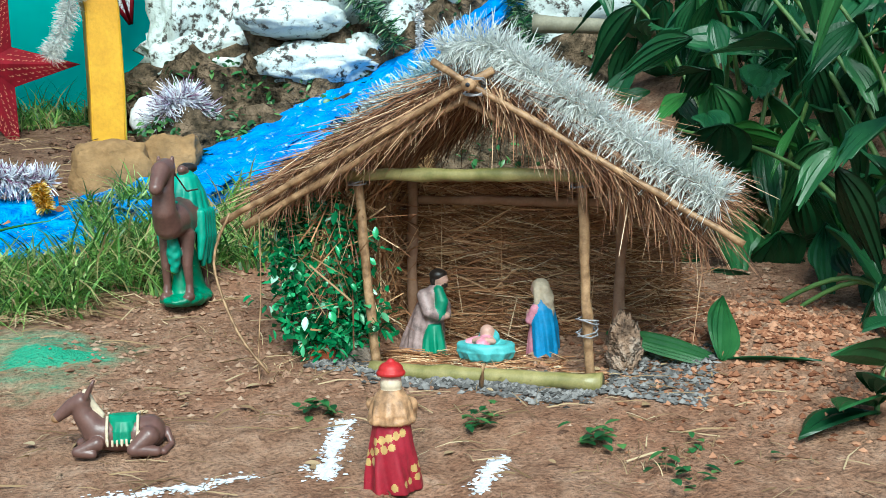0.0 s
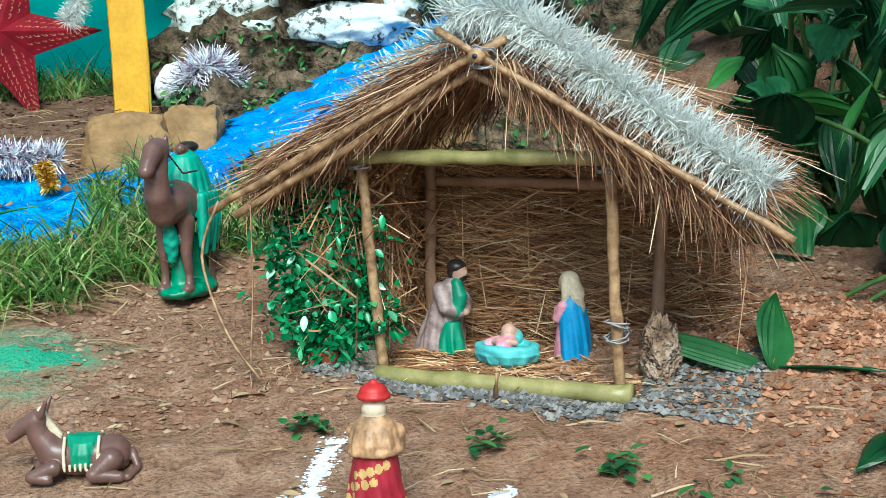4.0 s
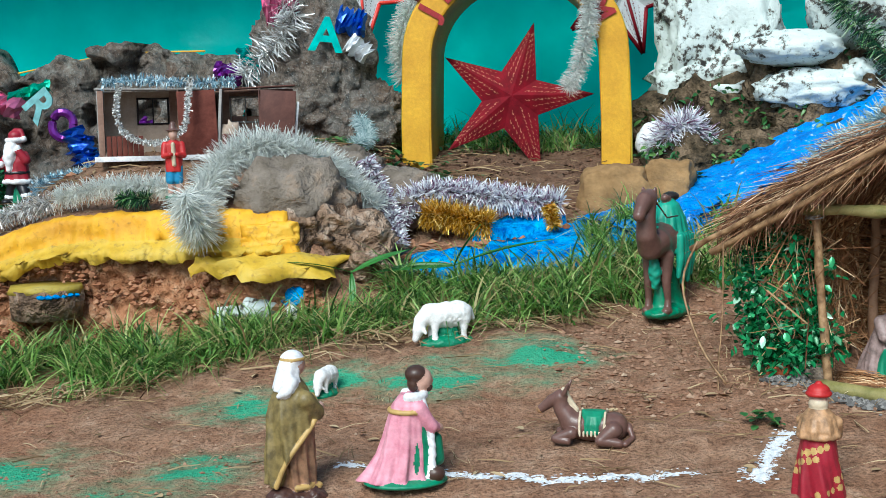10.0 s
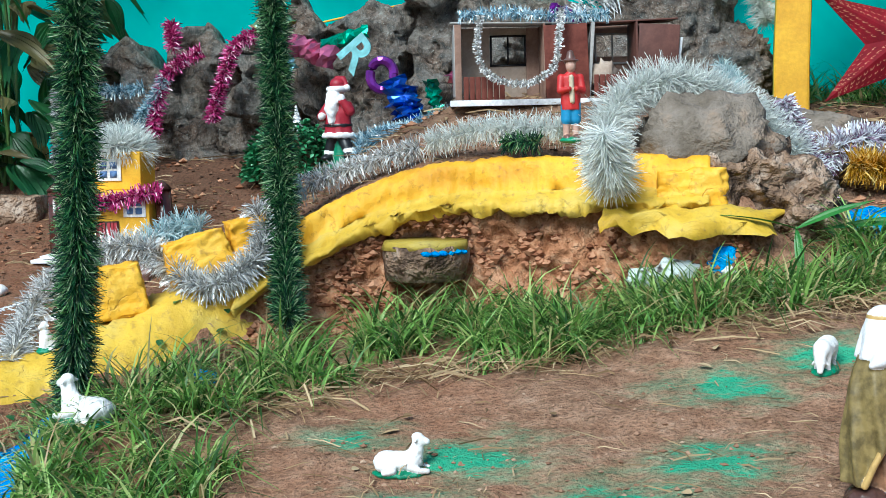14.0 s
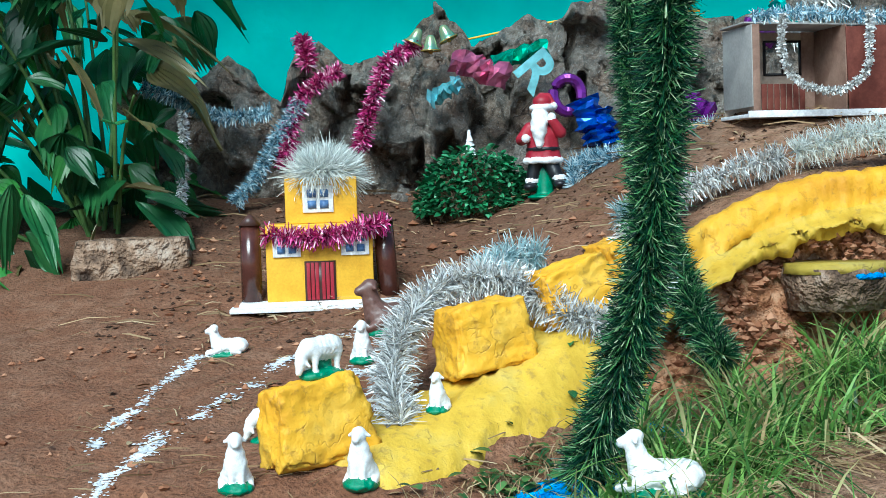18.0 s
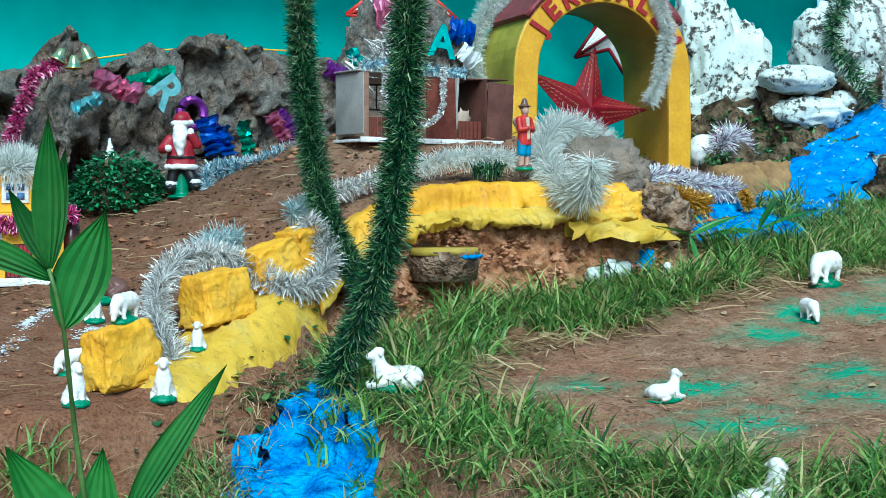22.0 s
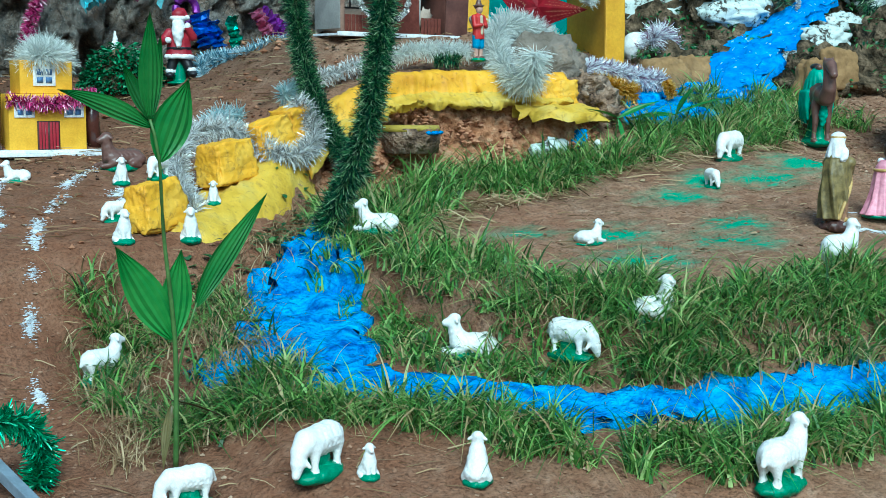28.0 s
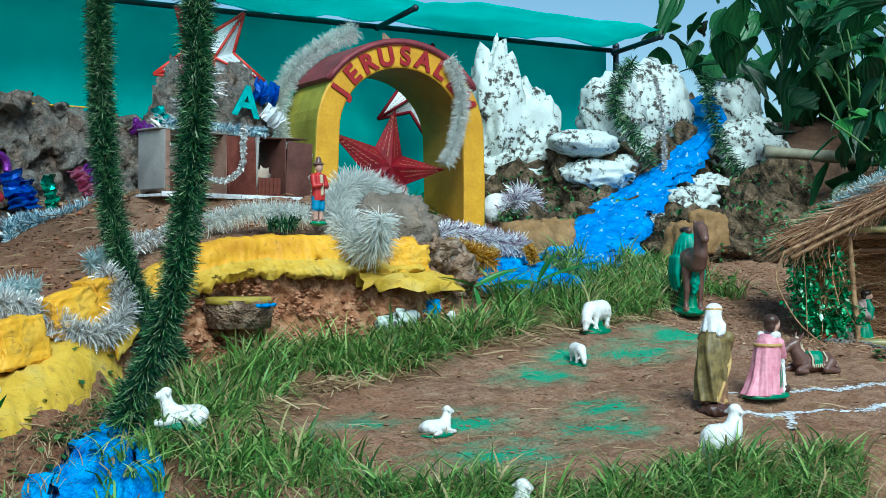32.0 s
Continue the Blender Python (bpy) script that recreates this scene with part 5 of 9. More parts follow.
def shore_place(rng):
    u = rng.uniform(-2.35, 0.1)
    line = float(np.interp(u, [-2.3, -1.95, -1.76, -1.38, -1.09, -0.51, 0.2], [-2.35, -2.56, -2.70, -3.02, -3.13, -3.14, -3.14]))
    v = line - rng.uniform(0, 0.17)
    return (u, v) if clumpy(u, v, 6, -0.15) else None


def left_place(rng):
    u, v = rng.uniform(-2.5, -1.95), rng.uniform(-2.45, -1.62)
    return (u, v) if clumpy(u, v, 6, 0.05) else None


def back_place(rng):
    u, v = rng.uniform(0.2, 2.0), rng.uniform(1.55, 2.0)
    return (u, v)


def sparse_place(rng):
    u, v = rng.uniform(-1.3, 2.4), rng.uniform(-2.9, -0.9)
    return (u, v) if clumpy(u, v, 3, 0.35) else None


def slope_grass_place(rng):
    u = rng.uniform(-1.66, 0.2)
    low = float(np.interp(u, [-1.66, -1.5, -1.32, -0.97, -0.4, 0.3], [-2.42, -2.6, -2.74, -2.86, -2.91, -2.91]))
    high = edge_v(u) + 0.12
    if low >= high:
        return None
    v = rng.uniform(low, high)
    return (u, v) if clumpy(u, v, 6, -0.3 if u < -0.3 else 0.15) else None


grass("bank_grass", 10500, bank_place, 0.20, "long unmown green grass along the foot of the ledge", 1)
grass("bank_grass", 3600, lambda r: (lambda u, v: (u, v) if clumpy(u, v, 5, -0.25) else None)(r.uniform(1.1, 1.9), r.uniform(-0.5, 0.25)), 0.17, "rank green grass between the camel and the waterfall", 18)
grass("rim_grass", 8600, rim_place, 0.165, "unmown green grass on the rim above the blue channel", 2)
grass("slope_grass", 5200, slope_grass_place, 0.12, "unmown green grass on the slope down to the blue channel", 7)
grass("shore_grass", 6600, shore_place, 0.17, "unmown green grass in front of the blue channel", 3)
grass("left_grass", 2600, left_place, 0.14, "sparse green grass around the palm seedling", 4)
grass("back_grass", 2200, back_place, 0.24, "tall green grass behind the arch", 5)
DRYGRASS = fibre("dry_stems", [(0, (0.12, 0.07, 0.03)), (0.6, (0.3, 0.2, 0.1)), (1, (0.45, 0.34, 0.2))], 0.8)
grass("dry_grass", 2400, lambda r: (r.uniform(-2.55, -1.92), r.uniform(-2.6, -1.6)), 0.13, "tangled dead grass beside the pool", 16, 0.0026, DRYGRASS, (6, 12), 0.03)
grass("dry_grass", 1300, lambda r: (lambda u: (u, float(ledge_v(u)) - r.uniform(0.12, 0.40)))(r.uniform(-2.1, -1.3)), 0.10, "dead grass below the yellow slab", 17, 0.0024, DRYGRASS, (5, 10), 0.03)
grass("dry_grass", 1700, lambda r: (lambda u: (u, edge_v(u) + r.uniform(-0.2, 0.22)))(r.uniform(-1.4, 0.3)), 0.13, "dead stalks among the rim grass", 19, 0.0024, DRYGRASS, (4, 9), 0.04)
grass("dry_stems", 900, sparse_place, 0.05, "short dry stems lying on the soil", 6, 0.0016, DRYGRASS, (2, 4), 0.05)


# small broad-leaved weeds
def weeds(centres, n, label, seed, ln=0.03):
    rng = random.Random(seed)
    items = []
    for cu, cv, spread in centres:
        for _ in range(n):
            u, v = cu + rng.gauss(0, spread), cv + rng.gauss(0, spread)
            items.append((rot_frame(Vector((u, v, ground(u, v) + rng.uniform(.002, .04))), rng.uniform(0, 6.3), rng.uniform(-.2, .6)), ln * rng.uniform(.6, 1.3), ln * .33 * rng.uniform(.7, 1.2), .2, .3))
    return scatter_leaves("weeds", items, LEAF, None, "stuff", label, "weeds")


weeds([(2.24, -2.26, .05), (2.12, -2.05, .03), (1.58, -1.68, .02), (0.25, 0.45, .06), (-0.15, 0.62, .05), (0.12, 0.72, .06), (-1.45, -0.95, .06), (-1.3, -1.05, .06), (-2.15, -1.75, .07), (0.1, -0.8, .08), (0.55, -0.75, .08), (1.9, -1.9, .02)], 26, "small broad-leaved weeds rooted in the soil", 12)
weeds([(0.3, 0.95, .08), (0.2, 1.2, .1), (0.4, 1.5, .12), (1.2, 1.5, .1), (1.35, 0.8, .06), (1.15, 1.35, .06), (0.75, 1.7, .15), (1.05, 1.75, .12), (0.1, 0.55, .1), (1.55, 0.75, .06), (0.45, -0.55, .07), (0.8, -0.5, .07), (-2.0, -1.62, .07), (-1.75, -1.4, .06)], 34, "dark broad-leaved weeds around the arch and basin", 14, 0.042)


weeds([(0.22, 0.62, .10), (0.38, 0.80, .08), (0.15, 0.98, .10), (1.42, 0.92, .08), (1.62, 0.80, .08), (0.55, 1.55, .12), (0.95, 1.6, .12), (-0.1, 0.85, .10), (1.75, 0.35, .10), (2.0, -0.15, .10)], 40, "leafy green weeds about the arch and the waterfall", 15, 0.05)
weeds([(-1.62, -1.28, .06), (-1.50, -1.12, .05), (-1.72, -1.45, .06), (-2.2, -1.75, .08), (-2.05, -2.0, .08), (-1.42, -1.30, .06)], 34, "small green weeds below the yellow slab", 21, 0.035)


# ---- large leaves ----
def palm_leaf(parent, base, tip, width, mt, name="leaf", droop=0.25, pleats=5, ragged=0.0, seed=0, facing=False):
    """A pleated palm leaf blade between two points, ragged at its end."""
    rng = random.Random(seed)
    a, b = Vector(base), Vector(tip)
    d = b - a
    side = d.cross(Vector((0, 0, 1)))
    side = (side if side.length > 1e-3 else Vector((1, 0, 0))).normalized()
    side = (side + Vector((0, 0, rng.uniform(-.8, .8)))).normalized()
    if facing:
        side = d.cross(Vector((0, 1, 0))).normalized()
    nrm = side.cross(d).normalized()
    nx, ny = 12, pleats * 2
    vs, fs = [], []
    short = [ragged * (0.10 * (k % 2) + rng.uniform(0, 0.22) + 0.34 * abs(k / ny * 2 - 1) ** 1.5) for k in range(ny + 1)]
    twist = rng.uniform(-0.5, 0.5) * (1 if ragged else 0.2)
    for i in range(nx + 1):
        t = i / nx
        hw = width * ((0.05 + 1.15 * math.sin(math.pi * min(1, 0.04 + 0.72 * t ** 0.85)) ** 1.3) if ragged else math.sin(math.pi * min(1, 0.05 + 0.95 * t ** 0.85)) ** 1.05)
        turn = side * math.cos(twist * t) + nrm * math.sin(twist * t)
        for k in range(ny + 1):
            s = k / ny * 2 - 1
            f = t * (1 - short[k])
            p = a + d * f + turn * hw * s + nrm * (0.11 * width * (k % 2) + 0.30 * hw * abs(s)) - Vector((0, 0, 1)) * droop * d.length * f * f
            vs.append(p)
    for i in range(nx):
        for k in range(ny):
            q = i * (ny + 1) + k
            fs.append((q, q + 1, q + ny + 2, q + ny + 1))
    return from_arrays(name, vs, fs, mt, parent, False)


def stem(parent, pts, r, mt, name="stem"):
    bm = bmesh.new()
    path = bezier_path(pts, 0.04)
    add_tube(bm, path, [r * (1 - 0.6 * i / len(path)) for i in range(len(path))], 7)
    return part(name, bm, mt, parent)


def leafmat(name, a, b):
    def build(nt, p):
        n = tex_noise(nt, 9, 5)
        w = tex_noise(nt, 60, 2)
        oi = nt.nodes.new("ShaderNodeObjectInfo")
        r = ramp(nt, n.outputs[0], [(0.3, a), (0.75, b)])
        hs = nt.nodes.new("ShaderNodeHueSaturation")
        mr = nt.nodes.new("ShaderNodeMapRange")
        mr.inputs[3].default_value, mr.inputs[4].default_value = 0.45, 1.2
        nt.links.new(oi.outputs["Random"], mr.inputs[0])
        nt.links.new(mr.outputs[0], hs.inputs["Value"])
        nt.links.new(r.outputs[0], hs.inputs["Color"])
        nt.links.new(hs.outputs[0], p.inputs["Base Color"])
        p.inputs["Roughness"].default_value = 0.36
        p.inputs["Specular IOR Level"].default_value = 0.4
        t = nt.nodes.new("ShaderNodeBsdfTranslucent")
        nt.links.new(hs.outputs[0], t.inputs[0])
        mx = nt.nodes.new("ShaderNodeMixShader")
        mx.inputs[0].default_value = 0.3
        nt.links.new(p.outputs[0], mx.inputs[1])
        nt.links.new(t.outputs[0], mx.inputs[2])
        nt.links.new(mx.outputs[0], nt.nodes["Material Output"].inputs[0])
        bump(nt, w.outputs[0], p, 0.2, 0.002)
    return material(name, build)


MATBAMBOO = mottled("weathered_bamboo", (0.16, 0.15, 0.10), (0.30, 0.28, 0.20), 12, 0.6, 0.3, 0.002, 0.3)
PALM = leafmat("palm_leaf", (0.022, 0.12, 0.035), (0.07, 0.24, 0.07))
DEEPLEAF = leafmat("deep_green_leaf", (0.010, 0.062, 0.024), (0.035, 0.14, 0.045))
BRIGHTLEAF = leafmat("bright_green_leaf", (0.03, 0.17, 0.03), (0.09, 0.30, 0.06))
DRYLEAF = leafmat("withered_leaf", (0.12, 0.11, 0.035), (0.26, 0.21, 0.09))
STEMGREEN = mottled("green_stem", (0.06, 0.13, 0.03), (0.12, 0.22, 0.06), 20, 0.5, 0.2, 0.001, 0.4)

seedling = empty("palm_seedling", pose(-2.40, -2.68, -0.64), "young palm seedling with broad pleated green leaves", "palm")
stem(seedling, [(0.009, 0, 0), (-0.005, -0.08, 0.34), (-0.041, -0.14, 0.628), (-0.07, -0.24, 0.83), (-0.092, -0.25, 0.92)], 0.008, STEMGREEN)
stem(seedling, [(0.0, -0.05, 0.22), (0.02, -0.07, 0.34), (0.05, -0.09, 0.451)], 0.005, STEMGREEN)
for k, (a, b_, w, dr) in enumerate([((-0.011, -0.09, 0.36), (-0.157, -0.12, 0.62), 0.036, 0.04), ((-0.01, -0.085, 0.36), (0.011, -0.10, 0.59), 0.032, 0.0), ((0.05, -0.09, 0.44), (0.236, -0.10, 0.75), 0.02, 0.06), ((0.05, -0.08, 0.44), (0.21, -0.08, 0.71), 0.022, 0.06), ((-0.068, -0.24, 0.82), (0.0, -0.26, 1.015), 0.036, 0.0), ((-0.08, -0.24, 0.90), (-0.303, -0.26, 1.03), 0.018, 0.16), ((-0.092, -0.25, 0.92), (-0.093, -0.28, 1.17), 0.020, 0.0), ((-0.088, -0.25, 0.92), (-0.064, -0.26, 1.12), 0.013, 0.0), ((-0.09, -0.25, 0.92), (-0.154, -0.25, 1.06), 0.014, 0.05)]):
    palm_leaf(seedling, a, b_, w * 1.3, BRIGHTLEAF, droop=dr, seed=k + 1, facing=True)
palm_leaf(seedling, (0.0, 0, 0.17), (-0.03, -0.03, 0.02), 0.018, DRYLEAF, droop=0.1, seed=18)
palm_leaf(seedling, (0.0, 0, 0.18), (0.14, -0.02, 0.14), 0.016, DRYLEAF, droop=0.1, seed=19)


def thicket(origin, n, box, size, mt_list, label, seed, lean=(0, 0), ragged=1.0, name="fishtail_palm"):
    """A leafy palm: stems from the ground with many hanging ragged blades."""
    rng = random.Random(seed)
    top = empty(name, Matrix.Translation(origin), label, "palm")
    o = Vector(origin)
    for k in range(max(3, n // 14)):
        end = Vector((rng.uniform(*box[0]), rng.uniform(*box[1]), rng.uniform(box[2][0], box[2][1])))
        stem(top, [(rng.gauss(0, .06), rng.gauss(0, .06), -0.1), (end * 0.5 + Vector((0, 0, 0.15))), end], 0.012, STEMGREEN)
    for k in range(n):
        p = Vector((rng.uniform(*box[0]), rng.uniform(*box[1]), rng.uniform(*box[2])))
        a = rng.uniform(0, 6.28)
        ln = size * rng.uniform(0.6, 1.4)
        q = p + Vector((math.cos(a) * 0.6 + lean[0], math.sin(a) * 0.6 + lean[1], rng.uniform(-1.3, 0.1))).normalized() * ln
        palm_leaf(top, p, q, ln * rng.uniform(0.15, 0.27), rng.choice(mt_list), droop=rng.uniform(0, .3), pleats=rng.choice((5, 6, 7)), ragged=ragged, seed=seed * 100 + k)
    return top


thicket((3.35, -1.75, 0.0), 330, ((-0.5, 1.0), (-0.7, 1.1), (0.0, 1.25)), 0.27, [DEEPLEAF, DEEPLEAF, PALM, DEEPLEAF], "dark green fishtail palm leaves beside the hut", 3)
thicket((3.9, 0.5, 0.8), 260, ((-0.75, 1.5), (-0.8, 1.2), (-0.3, 1.5)), 0.36, [DEEPLEAF, DEEPLEAF, PALM], "dark green fishtail palm growing behind the hut", 5)
thicket((-3.3, 0.95, 0.1), 300, ((-0.9, 0.26), (-0.6, 0.7), (0.05, 1.6)), 0.30, [DEEPLEAF, PALM, BRIGHTLEAF, PALM, DEEPLEAF, DRYLEAF], "fishtail palm leaves hanging beside the tarpaulin", 7, lean=(0.3, -0.2))
thicket((5.6, 1.6, 0.8), 230, ((-1.6, 1.6), (-1.2, 1.6), (0.0, 2.2)), 0.5, [DEEPLEAF, PALM], "tall leafy palms beyond the shelter", 9)
thicket((3.35, -0.6, 0.25), 220, ((-0.4, 1.0), (-0.55, 0.7), (0.05, 1.0)), 0.26, [DEEPLEAF, PALM, DEEPLEAF, BRIGHTLEAF], "green fishtail palm clump on the bank behind the hut", 11)
# cut leaves lying beside the hut
fallen = empty("fallen_leaves", pose(2.35, -1.58, 0.02), "fresh green palm leaves lying on gravel beside the hut", "leaf")
palm_leaf(fallen, (0, 0, 0.06), (0.30, -0.24, -0.01), 0.035, PALM, droop=0.05, seed=31)
palm_leaf(fallen, (0.22, -0.2, 0.01), (0.3, -0.06, 0.15), 0.05, PALM, droop=0.0, seed=32)
palm_leaf(fallen, (0.24, -0.2, 0.01), (0.42, -0.34, 0.02), 0.04, DEEPLEAF, droop=0.0, seed=33)
near = empty("leafy_shoot", pose(2.78, -2.12, -0.05), "leafy green shoot growing out of the soil", "plant")
for k, (a, b_, w) in enumerate([((0, 0, 0), (-0.26, -0.10, 0.03), 0.07), ((0, 0, 0.02), (-0.2, -0.16, 0.10), 0.06), ((0, 0, 0.05), (-0.1, -0.2, 0.16), 0.06), ((0.1, 0.05, 0.1), (-0.15, -0.05, 0.20), 0.06), ((0.12, 0, 0.2), (-0.12, -0.12, 0.26), 0.06)]):
    palm_leaf(near, a, b_, w, PALM if k % 2 else DEEPLEAF, droop=0.15, pleats=4, seed=40 + k)
stem(near, [(0, 0, -0.06), (0.02, 0.0, 0.1), (0.1, 0.02, 0.24)], 0.008, STEMGREEN)
# leaning shoots among the bank grass
for k, (u, v, tips) in enumerate([(0.62, -0.5, [((0.10, -0.04, 0.26), 0.028), ((0.36, -0.02, 0.22), 0.03), ((-0.30, -0.05, 0.10), 0.02)]), (0.25, -0.55, [((-0.22, -0.08, 0.16), 0.018), ((0.22, -0.05, 0.20), 0.02), ((0.02, -0.08, -0.06), 0.016)])]):
    sh = empty("palm_shoot", pose(u, v, ground(u, v)), "young palm shoot with narrow arching leaves", "palm", "palm shoots")
    stem(sh, [(0, 0, -0.02), (0.0, -0.01, 0.05), (0.0, -0.02, 0.1)], 0.004, STEMGREEN)
    for q, (tip, w) in enumerate(tips):
        palm_leaf(sh, (0, -0.02, 0.09), tip, w, BRIGHTLEAF, droop=0.1, pleats=3, seed=60 + k * 5 + q)
pole = empty("bamboo_pole", pose(2.9, 0.42, 1.01), "weathered horizontal bamboo pole behind the hut", "pole")
bamboo(pole, "culm", (0, 0, 0), (2.2, -0.95, -0.16), 0.034, MATBAMBOO, 6, 3)


# ---- figurines ----
def ellipsoid(c, r, mat, k=0.004, rz=0.0, ry=0.0):
    m = np.array(pose(0, 0, 0, 0, ry, rz).to_3x3().transposed())
    c, r = np.array(c), np.array(r)

    def f(p):
        q = (p - c) @ m.T / r
        l = np.linalg.norm(q, axis=1)
        return l * (l - 1) / np.maximum(np.linalg.norm(q / r, axis=1), 1e-6)
    return f, mat, k


def limb(pts, radii, mat, k=0.004, wob=0.0, freq=0.0):
    pts = [np.array(q, float) for q in pts]
    radii = radii if isinstance(radii, (list, tuple)) else [radii] * len(pts)

    def f(p):
        best = None
        for a, b, ra, rb in zip(pts, pts[1:], radii, radii[1:]):
            ab = b - a
            t = np.clip((p - a) @ ab / (ab @ ab), 0, 1)
            d = np.linalg.norm(p - a - t[:, None] * ab, axis=1) - (ra + (rb - ra) * t)
            best = d if best is None else np.minimum(best, d)
        return best + (wob * np.sin(p[:, 2] * freq + p[:, 0] * freq * 0.6) * np.sin(p[:, 1] * freq * 0.8) if wob else 0)
    return f, mat, k


def drape(rows, mat, folds=7, depth=0.06, lean=9.0, seed=0.0, k=0.004, sector=None):
    """A cloth body through rows of (z, rx, ry, x, y); sector: (z) -> two angles that bound it."""
    z = [q[0] for q in rows]
    col = [[q[i] for q in rows] for i in range(1, 5)]

    def f(p):
        rx, ry, cx, cy = (np.interp(p[:, 2], z, c) for c in col)
        x, y = p[:, 0] - cx, p[:, 1] - cy
        a = np.arctan2(y, x)
        low = np.clip((z[-1] - p[:, 2]) / (z[-1] - z[0]) * 1.4, 0.12, 1)
        w = np.sin(folds * a + lean * p[:, 2] * 3 + seed + 0.9 * np.sin(2 * a + seed)) + 0.6 * np.abs(np.sin(folds * 0.5 * a - lean * 2 * p[:, 2] + seed * 2)) + 0.3 * np.sin(folds * 2.3 * a + 40 * p[:, 2])
        d = (np.hypot(x / rx, y / ry) - 1 - depth * w * low) * np.minimum(rx, ry)
        d = np.maximum(d, np.maximum(z[0] - p[:, 2], p[:, 2] - z[-1]))
        if sector:
            lo, hi = sector(p[:, 2])
            mid, half = (lo + hi) / 2, (hi - lo) / 2
            off = np.abs((a - mid + np.pi) % (2 * np.pi) - np.pi) - half
            d = np.maximum(d, off * np.minimum(rx, ry))
        return d
    return f, mat, k


def fleece(shape, amp, freq):
    f, mat, k = shape

    def g(p):
        q = p * freq
        w = np.sin(q[:, 0] + 1.4 * np.sin(q[:, 2] * 0.8)) * np.sin(q[:, 1] + 1.2 * np.sin(q[:, 0] * 0.9)) * np.sin(q[:, 2] + 1.3 * np.sin(q[:, 1]))
        q = q[:, [1, 2, 0]] * 2.1
        w2 = np.sin(q[:, 0] + np.sin(q[:, 2])) * np.sin(q[:, 1] + np.sin(q[:, 0])) * np.sin(q[:, 2] + np.sin(q[:, 1]))
        return f(p) - amp * (w + 0.5 * w2)
    return g, mat, k


def cast(name, shapes, mats, voxel):
    """One closed cast surface round all shapes, softly joined; each face takes the paint of the shape it lies on. A shape with no k is paint alone."""
    step = voxel * 5
    ax = [np.arange(-0.75, 0.75, step) if voxel > 0.01 else np.arange(-0.30, 0.32, step)] * 2 + [np.arange(-0.1, 1.3, step) if voxel > 0.01 else np.arange(-0.05, 0.48, step)]
    g = np.stack(np.meshgrid(*ax, indexing="ij"), -1).reshape(-1, 3)
    inside = g[np.min([f(g) for f, _, k in shapes if k], axis=0) < step * 1.2]
    lo, hi = inside.min(0) - step, inside.max(0) + step
    ax = [np.arange(lo[i], hi[i] + voxel, voxel) for i in range(3)]
    n = [len(a) for a in ax]

    def joined(p):
        d = None
        for f, _, k in shapes:
            if k is None:
                continue
            e = f(p)
            if d is None:
                d = e
            else:
                h = np.maximum(k - np.abs(d - e), 0) / k
                d = np.minimum(d, e) - h * h * k * 0.25
        return d

    # the field on a coarse grid first, then finely where the surface is near
    rough_ax = [np.append(a[::4] + 1.5 * voxel, a[-1] + voxel) for a in ax]
    q = np.stack(np.meshgrid(*rough_ax, indexing="ij"), -1)
    d = joined(q.reshape(-1, 3)).reshape(q.shape[:3])
    for i in range(3):
        d = np.repeat(d, 4, axis=i)
    d = d[:n[0], :n[1], :n[2]].copy()
    near = np.argwhere(np.abs(d) < 6.5 * voxel)
    d[tuple(near.T)] = joined(lo + near * voxel)
    d[0], d[-1], d[:, 0], d[:, -1], d[:, :, 0], d[:, :, -1] = 1, 1, 1, 1, 1, 1
    corner = [(i, j, k) for i in (0, 1) for j in (0, 1) for k in (0, 1)]
    part_of = lambda o: d[o[0]:n[0] - 1 + o[0], o[1]:n[1] - 1 + o[1], o[2]:n[2] - 1 + o[2]]
    total, count = np.zeros((*[q - 1 for q in n], 3)), np.zeros([q - 1 for q in n])
    for a in corner:
        for i in range(3):
            if a[i]:
                continue
            b = tuple(1 if q == i else a[q] for q in range(3))
            da, db = part_of(a), part_of(b)
            cut = (da < 0) != (db < 0)
            t = np.where(cut, da / np.where(cut, da - db, 1), 0)
            for q in range(3):
                total[..., q] += np.where(cut, a[q] + (t if q == i else 0), 0)
            count += cut
    use = count > 0
    ids = np.full(use.shape, -1)
    ids[use] = np.arange(use.sum())
    where = np.argwhere(use)
    verts = lo + (where + total[use] / count[use][:, None]) * voxel
    quads = []
    for i in range(3):
        j, k = (i + 1) % 3, (i + 2) % 3
        s0 = [slice(0, None)] * 3
        s0[i] = slice(0, -1)
        s1 = [slice(0, None)] * 3
        s1[i] = slice(1, None)
        va, vb = d[tuple(s0)], d[tuple(s1)]
        e = np.argwhere((va < 0) != (vb < 0))
        e = e[(e[:, j] > 0) & (e[:, k] > 0) & (e[:, j] < n[j] - 1) & (e[:, k] < n[k] - 1)]
        inner = va[tuple(e.T)] < 0
        c = []
        for oj, ok in ((1, 1), (0, 1), (0, 0), (1, 0)):
            q = e.copy()
            q[:, j] -= oj
            q[:, k] -= ok
            c.append(ids[tuple(q.T)])
        c = np.stack(c, 1)
        c[~inner] = c[~inner][:, ::-1]
        quads.append(c)
    quads = np.concatenate(quads)
    mid = verts[quads].mean(1)
    slot = np.array([m for _, m, _ in shapes])[np.argmin([f(mid) for f, _, _ in shapes], axis=0)]
    me = bpy.data.meshes.new(name)
    me.from_pydata(verts.tolist(), [], quads.tolist())
    for mt in mats:
        me.materials.append(mt)
    me.polygons.foreach_set("use_smooth", [True] * len(me.polygons))
    me.polygons.foreach_set("material_index", slot.astype(int).tolist())
    return me


